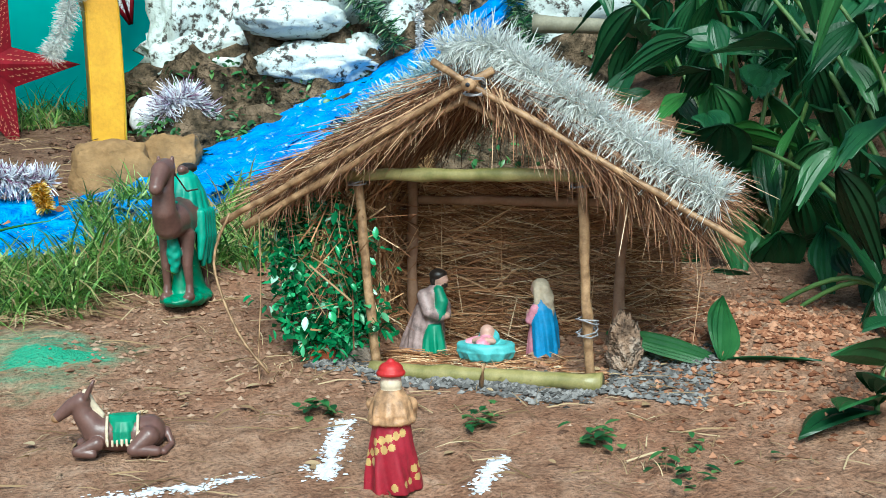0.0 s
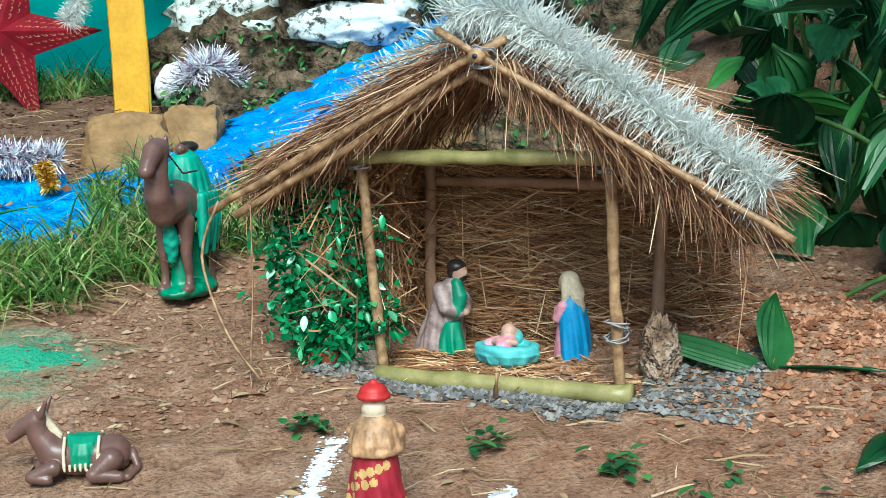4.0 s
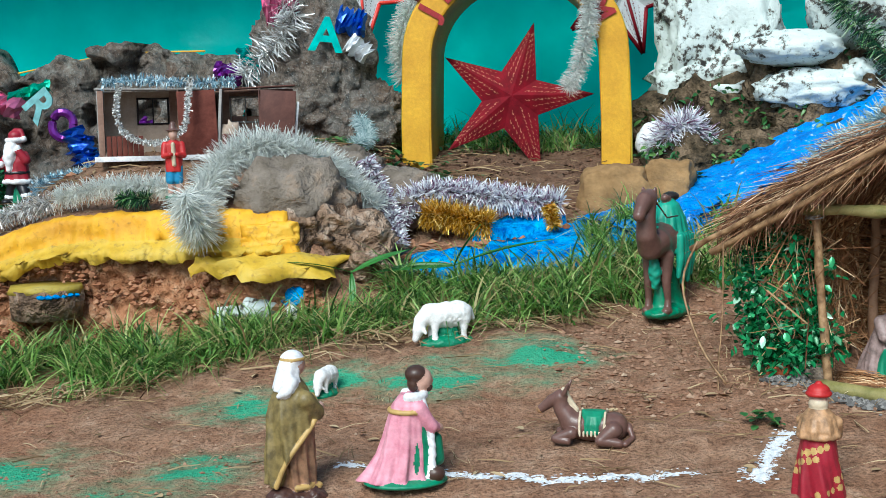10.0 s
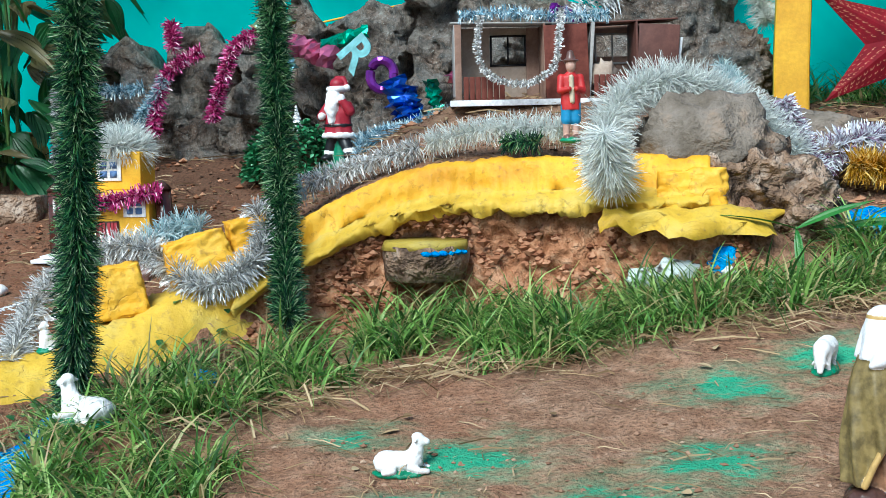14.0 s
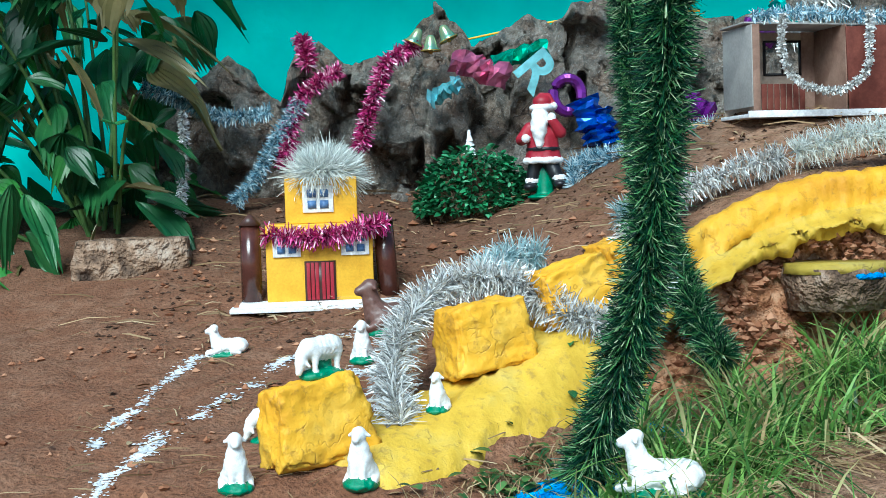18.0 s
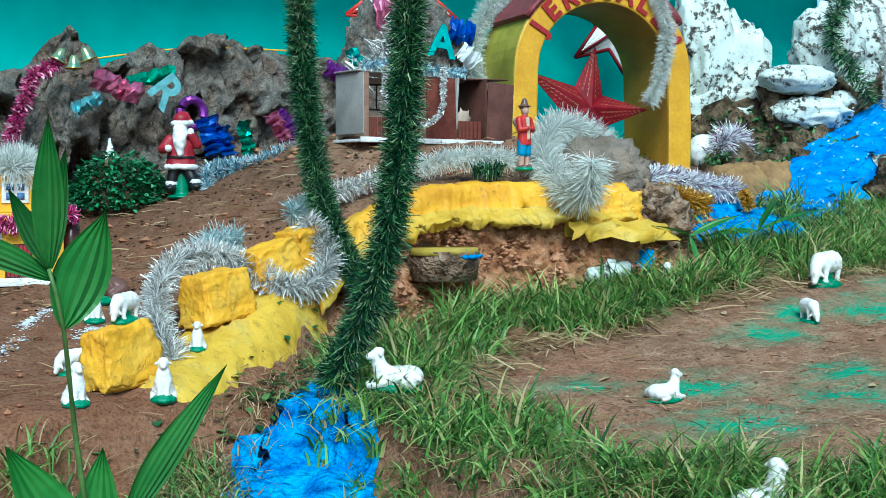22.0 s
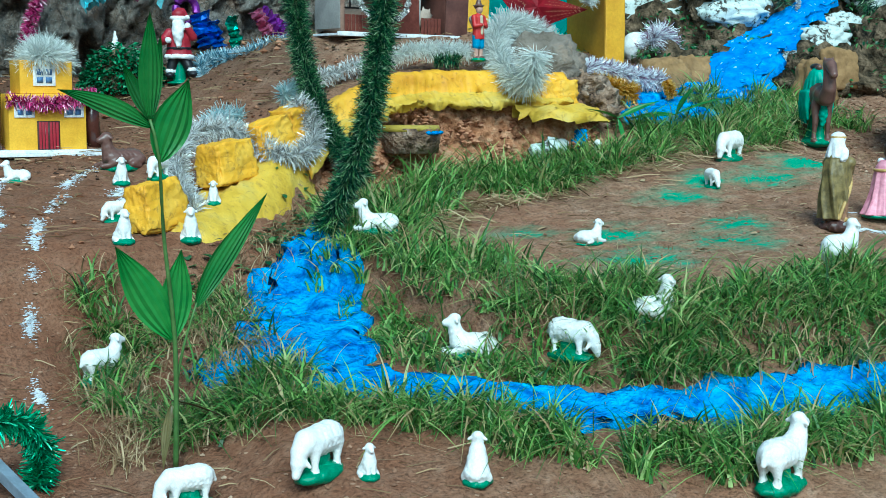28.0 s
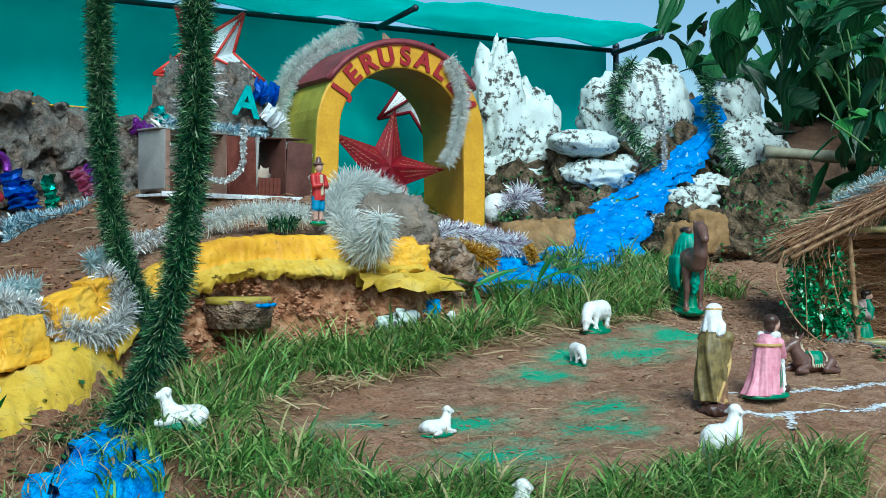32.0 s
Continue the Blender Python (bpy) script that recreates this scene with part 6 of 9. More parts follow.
def figurine(name, shapes, mats, m, label, group="", voxel=0.003):
    ob = new(name, cast(name, shapes, mats, voxel))
    ob.matrix_basis = m
    return tagged(ob, label, "figurine", group)


def paint(name, c, rough=0.5):
    return mottled(name, tuple(x * 0.72 for x in c), c, 25, rough, 0.25, 0.002, 0.45)


def robe(name, c):
    return mottled(name, tuple(x * 0.5 for x in c), tuple(min(1, x * 1.15) for x in c), 34, 0.5, 0.4, 0.003, 0.45, fine=90, lo=0.38, hi=0.6)


SKIN = paint("painted_skin", (0.60, 0.36, 0.28))
HAIR = paint("dark_hair_paint", (0.025, 0.018, 0.015), 0.4)
BROWNHAIR = paint("brown_hair_paint", (0.07, 0.035, 0.025), 0.4)
BROWNBASE = paint("dark_brown_base", (0.075, 0.034, 0.026), 0.4)
OLIVECLOAK = robe("olive_cloak", (0.21, 0.155, 0.055))
GOLDTRIM = paint("gold_trim", (0.58, 0.38, 0.13))
TANROBE = robe("tan_brown_robe", (0.30, 0.16, 0.09))
PINKROBE = mottled("pink_robe", (0.58, 0.20, 0.27), (0.78, 0.36, 0.44), 30, 0.5, 0.4, 0.003, 0.45, fine=90)
REDROBE = paint("red_robe", (0.34, 0.012, 0.03))
TANCOAT = robe("tan_fur", (0.46, 0.26, 0.13))
REDPAINT = paint("red_paint", (0.5, 0.02, 0.02))
GREYROBE = robe("mauve_grey_robe", (0.36, 0.26, 0.245))
BLUEROBE = paint("sky_blue_robe", (0.03, 0.30, 0.62))
AQUA = paint("aqua_cloth", (0.14, 0.55, 0.55))
CREAM = paint("cream_hair", (0.66, 0.54, 0.38))
BROWNCOAT = paint("brown_hide", (0.16, 0.082, 0.066), 0.35)
GREENCLOTH = paint("green_cloth", (0.02, 0.26, 0.14))
BLUEPAINT = paint("blue_shorts", (0.03, 0.27, 0.52))
AQUAGREEN = paint("sea_green_cloth", (0.03, 0.36, 0.24))
PLASTER = mottled("white_plaster", (0.74, 0.72, 0.70), (0.88, 0.87, 0.86), 18, 0.55, 0.35, 0.003, 0.4, fine=60)
BLUEGREY = paint("blue_grey_metal", (0.22, 0.27, 0.33))
BLACKP = paint("black_paint", (0.012, 0.012, 0.016), 0.4)


def arc(c, r, z, a0, a1, n=12, ry=None):
    return [(c[0] + r * math.cos(math.radians(a0 + (a1 - a0) * i / n)), c[1] + (ry or r) * math.sin(math.radians(a0 + (a1 - a0) * i / n)), z) for i in range(n + 1)]


# the shepherd: cloak wrapped from the back over one arm, hem edged in gold
ROBE = [(0.03, 0.044, 0.040, 0.010, 0), (0.10, 0.046, 0.042, 0.006, 0), (0.18, 0.050, 0.044, 0.004, 0), (0.24, 0.046, 0.042, 0.002, 0), (0.285, 0.034, 0.034, 0.0, 0), (0.315, 0.018, 0.018, 0.002, 0)]
CLOAK = [(0.045, 0.060, 0.056, -0.006, 0), (0.10, 0.060, 0.054, -0.004, 0), (0.17, 0.063, 0.053, 0.0, 0), (0.22, 0.064, 0.053, 0.003, 0), (0.26, 0.054, 0.048, 0.002, 0), (0.29, 0.041, 0.040, 0.0, 0), (0.312, 0.026, 0.028, 0.0, 0)]


def hem(z):
    return np.radians(np.interp(z, [0.04, 0.09, 0.13, 0.17, 0.20, 0.235, 0.27], [-150, -132, -112, -84, -58, -34, 15]))


edge = [(float(np.interp(z, [q[0] for q in CLOAK], [q[3] for q in CLOAK])) + 1.06 * float(np.interp(z, [q[0] for q in CLOAK], [q[1] for q in CLOAK])) * math.cos(float(hem(z))), 1.06 * float(np.interp(z, [q[0] for q in CLOAK], [q[2] for q in CLOAK])) * math.sin(float(hem(z))), z) for z in np.linspace(0.048, 0.262, 18)]
figurine("shepherd_figurine", [
    drape(ROBE, 5, 9, 0.10, 3, 1.0), drape(CLOAK, 0, 7, 0.13, 7, 0.4, 0.002, lambda z: (np.radians(-330) + 0 * z, hem(z))),
    limb(edge, 0.0065, 4, 0.002), fleece(ellipsoid((0.0, 0, 0.012), (0.070, 0.058, 0.026), 3), 0.005, 110), fleece(ellipsoid((0.035, -0.032, 0.010), (0.04, 0.034, 0.022), 3), 0.004, 110), fleece(ellipsoid((-0.04, -0.015, 0.014), (0.038, 0.04, 0.026), 3), 0.004, 110),
    ellipsoid((0.048, -0.020, 0.034), (0.022, 0.013, 0.011), 4), ellipsoid((0.048, 0.018, 0.034), (0.022, 0.013, 0.011), 4), limb(arc((0.006, 0), 0.043, 0.04, -110, 40), 0.007, 4),
    ellipsoid((0.014, 0, 0.347), (0.024, 0.025, 0.030), 2), ellipsoid((0.006, 0, 0.360), (0.029, 0.030, 0.024), 1), drape([(0.285, 0.030, 0.040, -0.014, 0), (0.31, 0.028, 0.036, -0.010, 0), (0.34, 0.027, 0.030, -0.006, 0), (0.368, 0.020, 0.024, -0.002, 0)], 1, 6, 0.08, 5, 2, 0.006),
    limb([(-0.012, -0.03, 0.305), (-0.03, -0.035, 0.285), (-0.045, -0.03, 0.276)], [0.018, 0.014, 0.006], 1, 0.008), limb(arc((0.007, 0), 0.0295, 0.362, 0, 360, 20), 0.0035, 4, 0.001),
    limb([(0.02, -0.045, 0.262), (0.052, -0.034, 0.225), (0.068, -0.004, 0.222)], [0.024, 0.021, 0.016], 0, 0.008), limb([(0.024, 0.04, 0.26), (0.052, 0.034, 0.235), (0.066, 0.006, 0.24)], [0.022, 0.018, 0.012], 0, 0.008), ellipsoid((0.074, 0.0, 0.232), (0.013, 0.014, 0.013), 2),
], [OLIVECLOAK, WHITE, SKIN, BROWNBASE, GOLDTRIM, TANROBE], pose(0.37, -2.0, ground(0.37, -2.0), rz=35), "painted plaster shepherd in an olive cloak and white headcloth", "nativity figures")

# the kneeling king: pink cloak with a train, white fur edge, green robe
TRAIN = [(0.012, 0.080, 0.054, -0.024, 0), (0.035, 0.066, 0.050, -0.018, 0), (0.07, 0.054, 0.047, -0.008, 0), (0.11, 0.047, 0.045, 0.0, 0), (0.15, 0.043, 0.043, 0.006, 0), (0.185, 0.038, 0.040, 0.012, 0), (0.208, 0.026, 0.030, 0.018, 0)]
figurine("king_figurine", [
    drape(TRAIN, 0, 8, 0.09, 6, 0.7, 0.003, lambda z: (np.radians(27) + 0 * z, np.radians(333) + 0 * z)), drape([(0.01, 0.05, 0.040, 0.022, 0), (0.08, 0.045, 0.038, 0.022, 0), (0.15, 0.036, 0.034, 0.018, 0), (0.205, 0.022, 0.022, 0.02, 0)], 4, 8, 0.08, 3, 2.0),
    limb([(0.042, -0.026, 0.192), (0.056, -0.026, 0.14), (0.060, -0.028, 0.08), (0.054, -0.034, 0.022)], [0.007, 0.008, 0.009, 0.010], 1, 0.003, 0.0015, 300), limb([(0.042, 0.026, 0.192), (0.056, 0.026, 0.14), (0.060, 0.028, 0.08), (0.054, 0.034, 0.022)], [0.007, 0.008, 0.009, 0.010], 1, 0.003, 0.0015, 300),
    limb(arc((0.018, 0), 0.028, 0.205, -112, 112, 14), 0.011, 1, 0.004), limb(arc((0.010, 0), 0.043, 0.172, 60, 300, 14), 0.0055, 5, 0.002),
    ellipsoid((0.0, 0, 0.006), (0.098, 0.070, 0.014), 4), ellipsoid((0.044, 0, 0.240), (0.023, 0.023, 0.028), 2), ellipsoid((0.062, 0, 0.236), (0.008, 0.006, 0.007), 2), ellipsoid((0.030, 0, 0.253), (0.026, 0.026, 0.021), 3, 0.002), ellipsoid((0.022, 0, 0.232), (0.013, 0.021, 0.020), 3, 0.003), ellipsoid((0.057, 0, 0.222), (0.011, 0.014, 0.012), 3, 0.003),
    limb([(0.03, -0.03, 0.18), (0.06, -0.026, 0.135), (0.074, -0.004, 0.128)], [0.018, 0.015, 0.010], 0, 0.004), limb([(0.03, 0.03, 0.18), (0.06, 0.026, 0.135), (0.074, 0.004, 0.128)], [0.018, 0.015, 0.010], 0, 0.004), ellipsoid((0.078, 0, 0.126), (0.013, 0.014, 0.011), 2), limb([(0.072, 0, 0.055), (0.074, 0, 0.10)], [0.020, 0.013], 4), ellipsoid((0.066, -0.03, 0.026), (0.022, 0.020, 0.018), 3),
], [PINKROBE, WHITE, SKIN, BROWNHAIR, PINEGREEN, GOLDTRIM], pose(0.65, -1.965, ground(0.65, -1.965), rz=16) @ Matrix.Scale(1.1, 4), "painted plaster kneeling king in a pink cloak with white fur edging", "nativity figures")

# the king in red, seen from behind: tan shoulder cape, spotted gown
spots = []
for k in range(40):
    z = 0.016 + 0.145 * ((k * 0.7548) % 1)
    a = k * 2.39996
    rx, x = float(np.interp(z, [0, 0.08, 0.17], [0.074, 0.064, 0.050])), float(np.interp(z, [0, 0.17], [0.014, 0.0]))
    spots.append(ellipsoid((x + rx * math.cos(a), rx * 0.92 * math.sin(a), z), (0.0095, 0.0095, 0.0105), 4, None))
figurine("king_figurine", [
    drape([(0.0, 0.076, 0.066, 0.016, 0), (0.05, 0.066, 0.059, 0.008, 0), (0.11, 0.056, 0.052, 0, 0), (0.185, 0.044, 0.042, 0, 0)], 0, 7, 0.09, 6, 1.0), *spots,
    drape([(0.168, 0.056, 0.052, 0, 0), (0.19, 0.057, 0.051, 0, 0), (0.22, 0.047, 0.045, 0, 0), (0.245, 0.026, 0.028, 0, 0)], 5, 9, 0.06, 4, 2.5, 0.003), limb(arc((0, 0), 0.052, 0.172, 0, 360, 20), 0.008, 5, 0.004, 0.0015, 260),
    ellipsoid((0, 0, 0.268), (0.024, 0.024, 0.028), 1), ellipsoid((-0.004, 0, 0.256), (0.025, 0.026, 0.022), 3), ellipsoid((0, 0, 0.292), (0.030, 0.030, 0.020), 2, 0.002), limb(arc((0, 0), 0.029, 0.284, 0, 360, 18), 0.0065, 2, 0.002), ellipsoid((0, 0, 0.313), (0.009, 0.009, 0.006), 2),
    limb([(0.012, -0.045, 0.205), (0.046, -0.04, 0.165), (0.062, -0.008, 0.168)], [0.018, 0.016, 0.011], 5), limb([(0.012, 0.045, 0.205), (0.046, 0.04, 0.165), (0.062, 0.008, 0.168)], [0.018, 0.016, 0.011], 5), limb([(0.05, 0.03, 0.004), (0.08, 0.02, 0.02)], [0.022, 0.014], 4),
], [REDROBE, SKIN, REDPAINT, CREAM, GOLDTRIM, TANCOAT], pose(1.645, -2.095, ground(1.645, -2.095) - 0.005, rz=70) @ Matrix.Scale(0.86, 4), "painted plaster king in a dark red robe with gold spots", "nativity figures")

figurine("joseph_figurine", [
    drape([(0.0, 0.066, 0.050, -0.014, 0), (0.04, 0.058, 0.046, -0.010, 0), (0.09, 0.044, 0.040, -0.002, 0), (0.14, 0.036, 0.037, 0.010, 0), (0.175, 0.028, 0.032, 0.020, 0), (0.192, 0.014, 0.018, 0.028, 0)], 0, 7, 0.09, 7, 0.3), ellipsoid((-0.01, 0, 0.004), (0.085, 0.058, 0.012), 4),
    drape([(0.0, 0.030, 0.030, 0.036, -0.026), (0.05, 0.028, 0.026, 0.034, -0.024), (0.09, 0.018, 0.018, 0.034, -0.020)], 3, 6, 0.12, 5, 1.0), limb([(0.044, -0.012, 0.18), (0.056, -0.016, 0.15), (0.052, -0.024, 0.115)], [0.013, 0.017, 0.014], 3),
    limb([(0.012, -0.032, 0.165), (0.030, -0.040, 0.125), (0.056, -0.022, 0.112)], [0.020, 0.018, 0.012], 0, 0.006), limb([(0.012, 0.032, 0.165), (0.035, 0.036, 0.13), (0.058, 0.006, 0.115)], [0.020, 0.017, 0.011], 0, 0.006), ellipsoid((0.062, -0.010, 0.113), (0.014, 0.014, 0.010), 1),
    limb([(0.030, 0, 0.178), (0.038, 0, 0.195)], 0.011, 1), ellipsoid((0.044, 0, 0.207), (0.019, 0.018, 0.022), 1), ellipsoid((0.060, 0, 0.205), (0.007, 0.005, 0.006), 1), ellipsoid((0.036, 0, 0.219), (0.024, 0.023, 0.017), 2, 0.002), ellipsoid((0.028, 0, 0.206), (0.013, 0.021, 0.018), 2, 0.002), ellipsoid((0.053, 0, 0.193), (0.010, 0.012, 0.009), 2, 0.003),
], [GREYROBE, SKIN, HAIR, GREENCLOTH, PINEGREEN], HUT @ pose(-0.215, 0.265, -0.03, rz=-10) @ Matrix.Scale(1.06, 4), "painted plaster kneeling father in a mauve grey robe", "nativity figures", 0.0024)

figurine("mother_figurine", [
    drape([(0.0, 0.034, 0.036, 0.014, 0), (0.05, 0.034, 0.037, 0.014, 0), (0.10, 0.033, 0.036, 0.012, 0), (0.145, 0.028, 0.033, 0.008, 0), (0.172, 0.018, 0.022, 0.004, 0)], 0, 7, 0.09, 5, 0.5), drape([(0.0, 0.030, 0.030, -0.010, 0), (0.08, 0.025, 0.026, -0.008, 0), (0.15, 0.016, 0.020, -0.004, 0)], 3, 7, 0.10, 3, 1.5),
    limb([(0.0, -0.026, 0.145), (-0.016, -0.026, 0.115), (-0.032, -0.006, 0.122)], [0.014, 0.013, 0.008], 3), limb([(0.0, 0.026, 0.145), (-0.016, 0.026, 0.115), (-0.032, 0.006, 0.122)], [0.014, 0.013, 0.008], 3), ellipsoid((-0.036, 0, 0.128), (0.010, 0.009, 0.012), 1),
    ellipsoid((-0.010, 0, 0.197), (0.018, 0.018, 0.023), 1), ellipsoid((-0.027, 0, 0.194), (0.006, 0.005, 0.005), 1), ellipsoid((0.0, 0, 0.205), (0.022, 0.022, 0.021), 2, 0.003), limb([(0.008, 0, 0.200), (0.020, 0, 0.165), (0.030, 0, 0.125)], [0.020, 0.019, 0.010], 2, 0.004, 0.002, 180), limb([(0.0, -0.016, 0.195), (0.004, -0.024, 0.165)], [0.011, 0.008], 2), limb([(0.0, 0.016, 0.195), (0.004, 0.024, 0.165)], [0.011, 0.008], 2),
], [BLUEROBE, SKIN, CREAM, PINKROBE], HUT @ pose(0.118, 0.265, -0.03, rz=-18) @ Matrix.Scale(1.03, 4), "painted plaster kneeling mother in a blue cloak", "nativity figures", 0.0024)

figurine("infant_figurine", [
    drape([(0.0, 0.030, 0.026, 0, 0), (0.016, 0.060, 0.044, 0, 0), (0.034, 0.072, 0.052, 0, 0), (0.046, 0.064, 0.046, 0, 0)], 0, 9, 0.07, 6, 0.4), limb(arc((0, 0), 0.060, 0.044, 0, 360, 20, 0.042), 0.011, 0, 0.006, 0.002, 120), ellipsoid((0.0, 0.028, 0.062), (0.026, 0.018, 0.022), 0), ellipsoid((-0.002, 0.018, 0.074), (0.018, 0.017, 0.020), 1),
    limb([(0, 0.008, 0.054), (0.0, -0.022, 0.050)], [0.018, 0.017], 2, 0.004), limb([(-0.014, 0.004, 0.06), (-0.024, -0.012, 0.058), (-0.010, -0.02, 0.062)], 0.007, 1), limb([(0.014, 0.004, 0.06), (0.024, -0.012, 0.058), (0.010, -0.02, 0.062)], 0.007, 1), limb([(-0.044, 0.012, 0.046), (-0.03, 0.024, 0.052)], [0.014, 0.012], 2),
], [AQUA, SKIN, PINKROBE], HUT @ pose(-0.008, 0.165, -0.024) @ Matrix.Scale(1.12, 4), "painted plaster infant lying on an aqua cloth", "nativity figures", 0.0024)

figurine("bearded_figurine", [
    limb([(-0.022, 0, 0.13), (-0.036, -0.006, 0.08), (-0.040, -0.006, 0.05)], [0.028, 0.024, 0.022], 1), limb([(0.022, 0, 0.13), (0.046, -0.010, 0.085), (0.060, -0.010, 0.06)], [0.028, 0.024, 0.022], 1), ellipsoid((-0.042, -0.02, 0.040), (0.024, 0.034, 0.016), 1), ellipsoid((0.068, -0.02, 0.048), (0.026, 0.032, 0.016), 1), limb(arc((-0.040, -0.006), 0.018, 0.062, 0, 360, 10), 0.009, 2), limb(arc((0.058, -0.010), 0.018, 0.070, 0, 360, 10), 0.009, 2),
    limb([(0, 0.01, 0.0), (0, 0.01, 0.09)], [0.034, 0.026], 4), ellipsoid((0, 0, 0.004), (0.06, 0.05, 0.012), 4), drape([(0.125, 0.066, 0.050, 0, 0), (0.165, 0.056, 0.046, 0, 0), (0.22, 0.054, 0.044, 0, 0), (0.262, 0.036, 0.032, 0, 0)], 0, 6, 0.03, 4), limb(arc((0, 0), 0.062, 0.130, 0, 360, 20, 0.048), 0.011, 2, 0.003, 0.0015, 200), limb(arc((0, 0), 0.055, 0.170, 0, 360, 20, 0.046), 0.006, 1, 0.001),
    limb([(-0.046, 0, 0.245), (-0.075, -0.01, 0.205), (-0.050, -0.042, 0.205)], [0.022, 0.020, 0.016], 0), ellipsoid((-0.046, -0.048, 0.208), (0.015, 0.015, 0.015), 2), limb([(0.046, 0, 0.245), (0.070, -0.015, 0.225), (0.048, -0.034, 0.265)], [0.022, 0.020, 0.016], 0), ellipsoid((0.046, -0.038, 0.278), (0.015, 0.014, 0.016), 2),
    ellipsoid((0, -0.008, 0.295), (0.031, 0.030, 0.034), 3), limb([(0, -0.028, 0.282), (0, -0.044, 0.24), (0.002, -0.050, 0.185)], [0.030, 0.028, 0.012], 2, 0.005, 0.002, 150), limb(arc((0, -0.004), 0.032, 0.314, 0, 360, 18), 0.011, 2, 0.003), ellipsoid((0, 0.002, 0.334), (0.032, 0.032, 0.026), 0), limb([(0, 0.004, 0.352), (0.02, 0.014, 0.354), (0.036, 0.012, 0.33)], [0.016, 0.012, 0.009], 0), ellipsoid((0.04, 0.01, 0.318), (0.014, 0.014, 0.014), 2),
], [REDROBE, BLACKP, WHITE, SKIN, PINEGREEN], pose(-1.60, 0.72, ground(-1.60, 0.72) - 0.005, rz=-18) @ Matrix.Scale(1.06, 4), "painted bearded figurine in a red coat with white trim", "", 0.0034)

figurine("boy_figurine", [
    *[limb([(0, s * 0.014, 0.014), (0, s * 0.014, 0.075)], [0.009, 0.012], 1) for s in (-1, 1)], *[limb([(0, s * 0.013, 0.066), (0, s * 0.011, 0.11)], [0.017, 0.018], 2) for s in (-1, 1)], *[ellipsoid((0.006, s * 0.014, 0.014), (0.018, 0.010, 0.008), 4) for s in (-1, 1)], ellipsoid((0, 0, 0.005), (0.035, 0.035, 0.010), 3),
    drape([(0.095, 0.022, 0.028, 0, 0), (0.15, 0.022, 0.029, 0, 0), (0.19, 0.018, 0.028, 0, 0), (0.205, 0.009, 0.012, 0, 0)], 0, 6, 0.04), *[limb([(0, s * 0.028, 0.188), (0.012, s * 0.034, 0.15), (0.03, s * 0.012, 0.155)], [0.012, 0.010, 0.008], 0) for s in (-1, 1)], limb([(0.020, -0.002, 0.19), (0.022, 0.0, 0.12)], 0.007, 6, 0.001),
    ellipsoid((0.004, 0, 0.222), (0.016, 0.015, 0.019), 1), ellipsoid((-0.003, 0, 0.234), (0.018, 0.018, 0.012), 4), ellipsoid((0, 0, 0.238), (0.026, 0.026, 0.004), 4, 0.001), limb([(0.0, 0, 0.238), (0, 0, 0.258)], [0.016, 0.010], 4), limb([(-0.018, -0.02, 0.18), (-0.020, 0.0, 0.15)], [0.016, 0.014], 5),
], [REDPAINT, SKIN, BLUEPAINT, PINEGREEN, BROWNCOAT, GREYROBE, CREAM], pose(-0.44, -0.43, 0.497, rz=-70) @ Matrix.Scale(1.08, 4), "painted plaster boy in a red jacket and blue shorts", "", 0.0024)

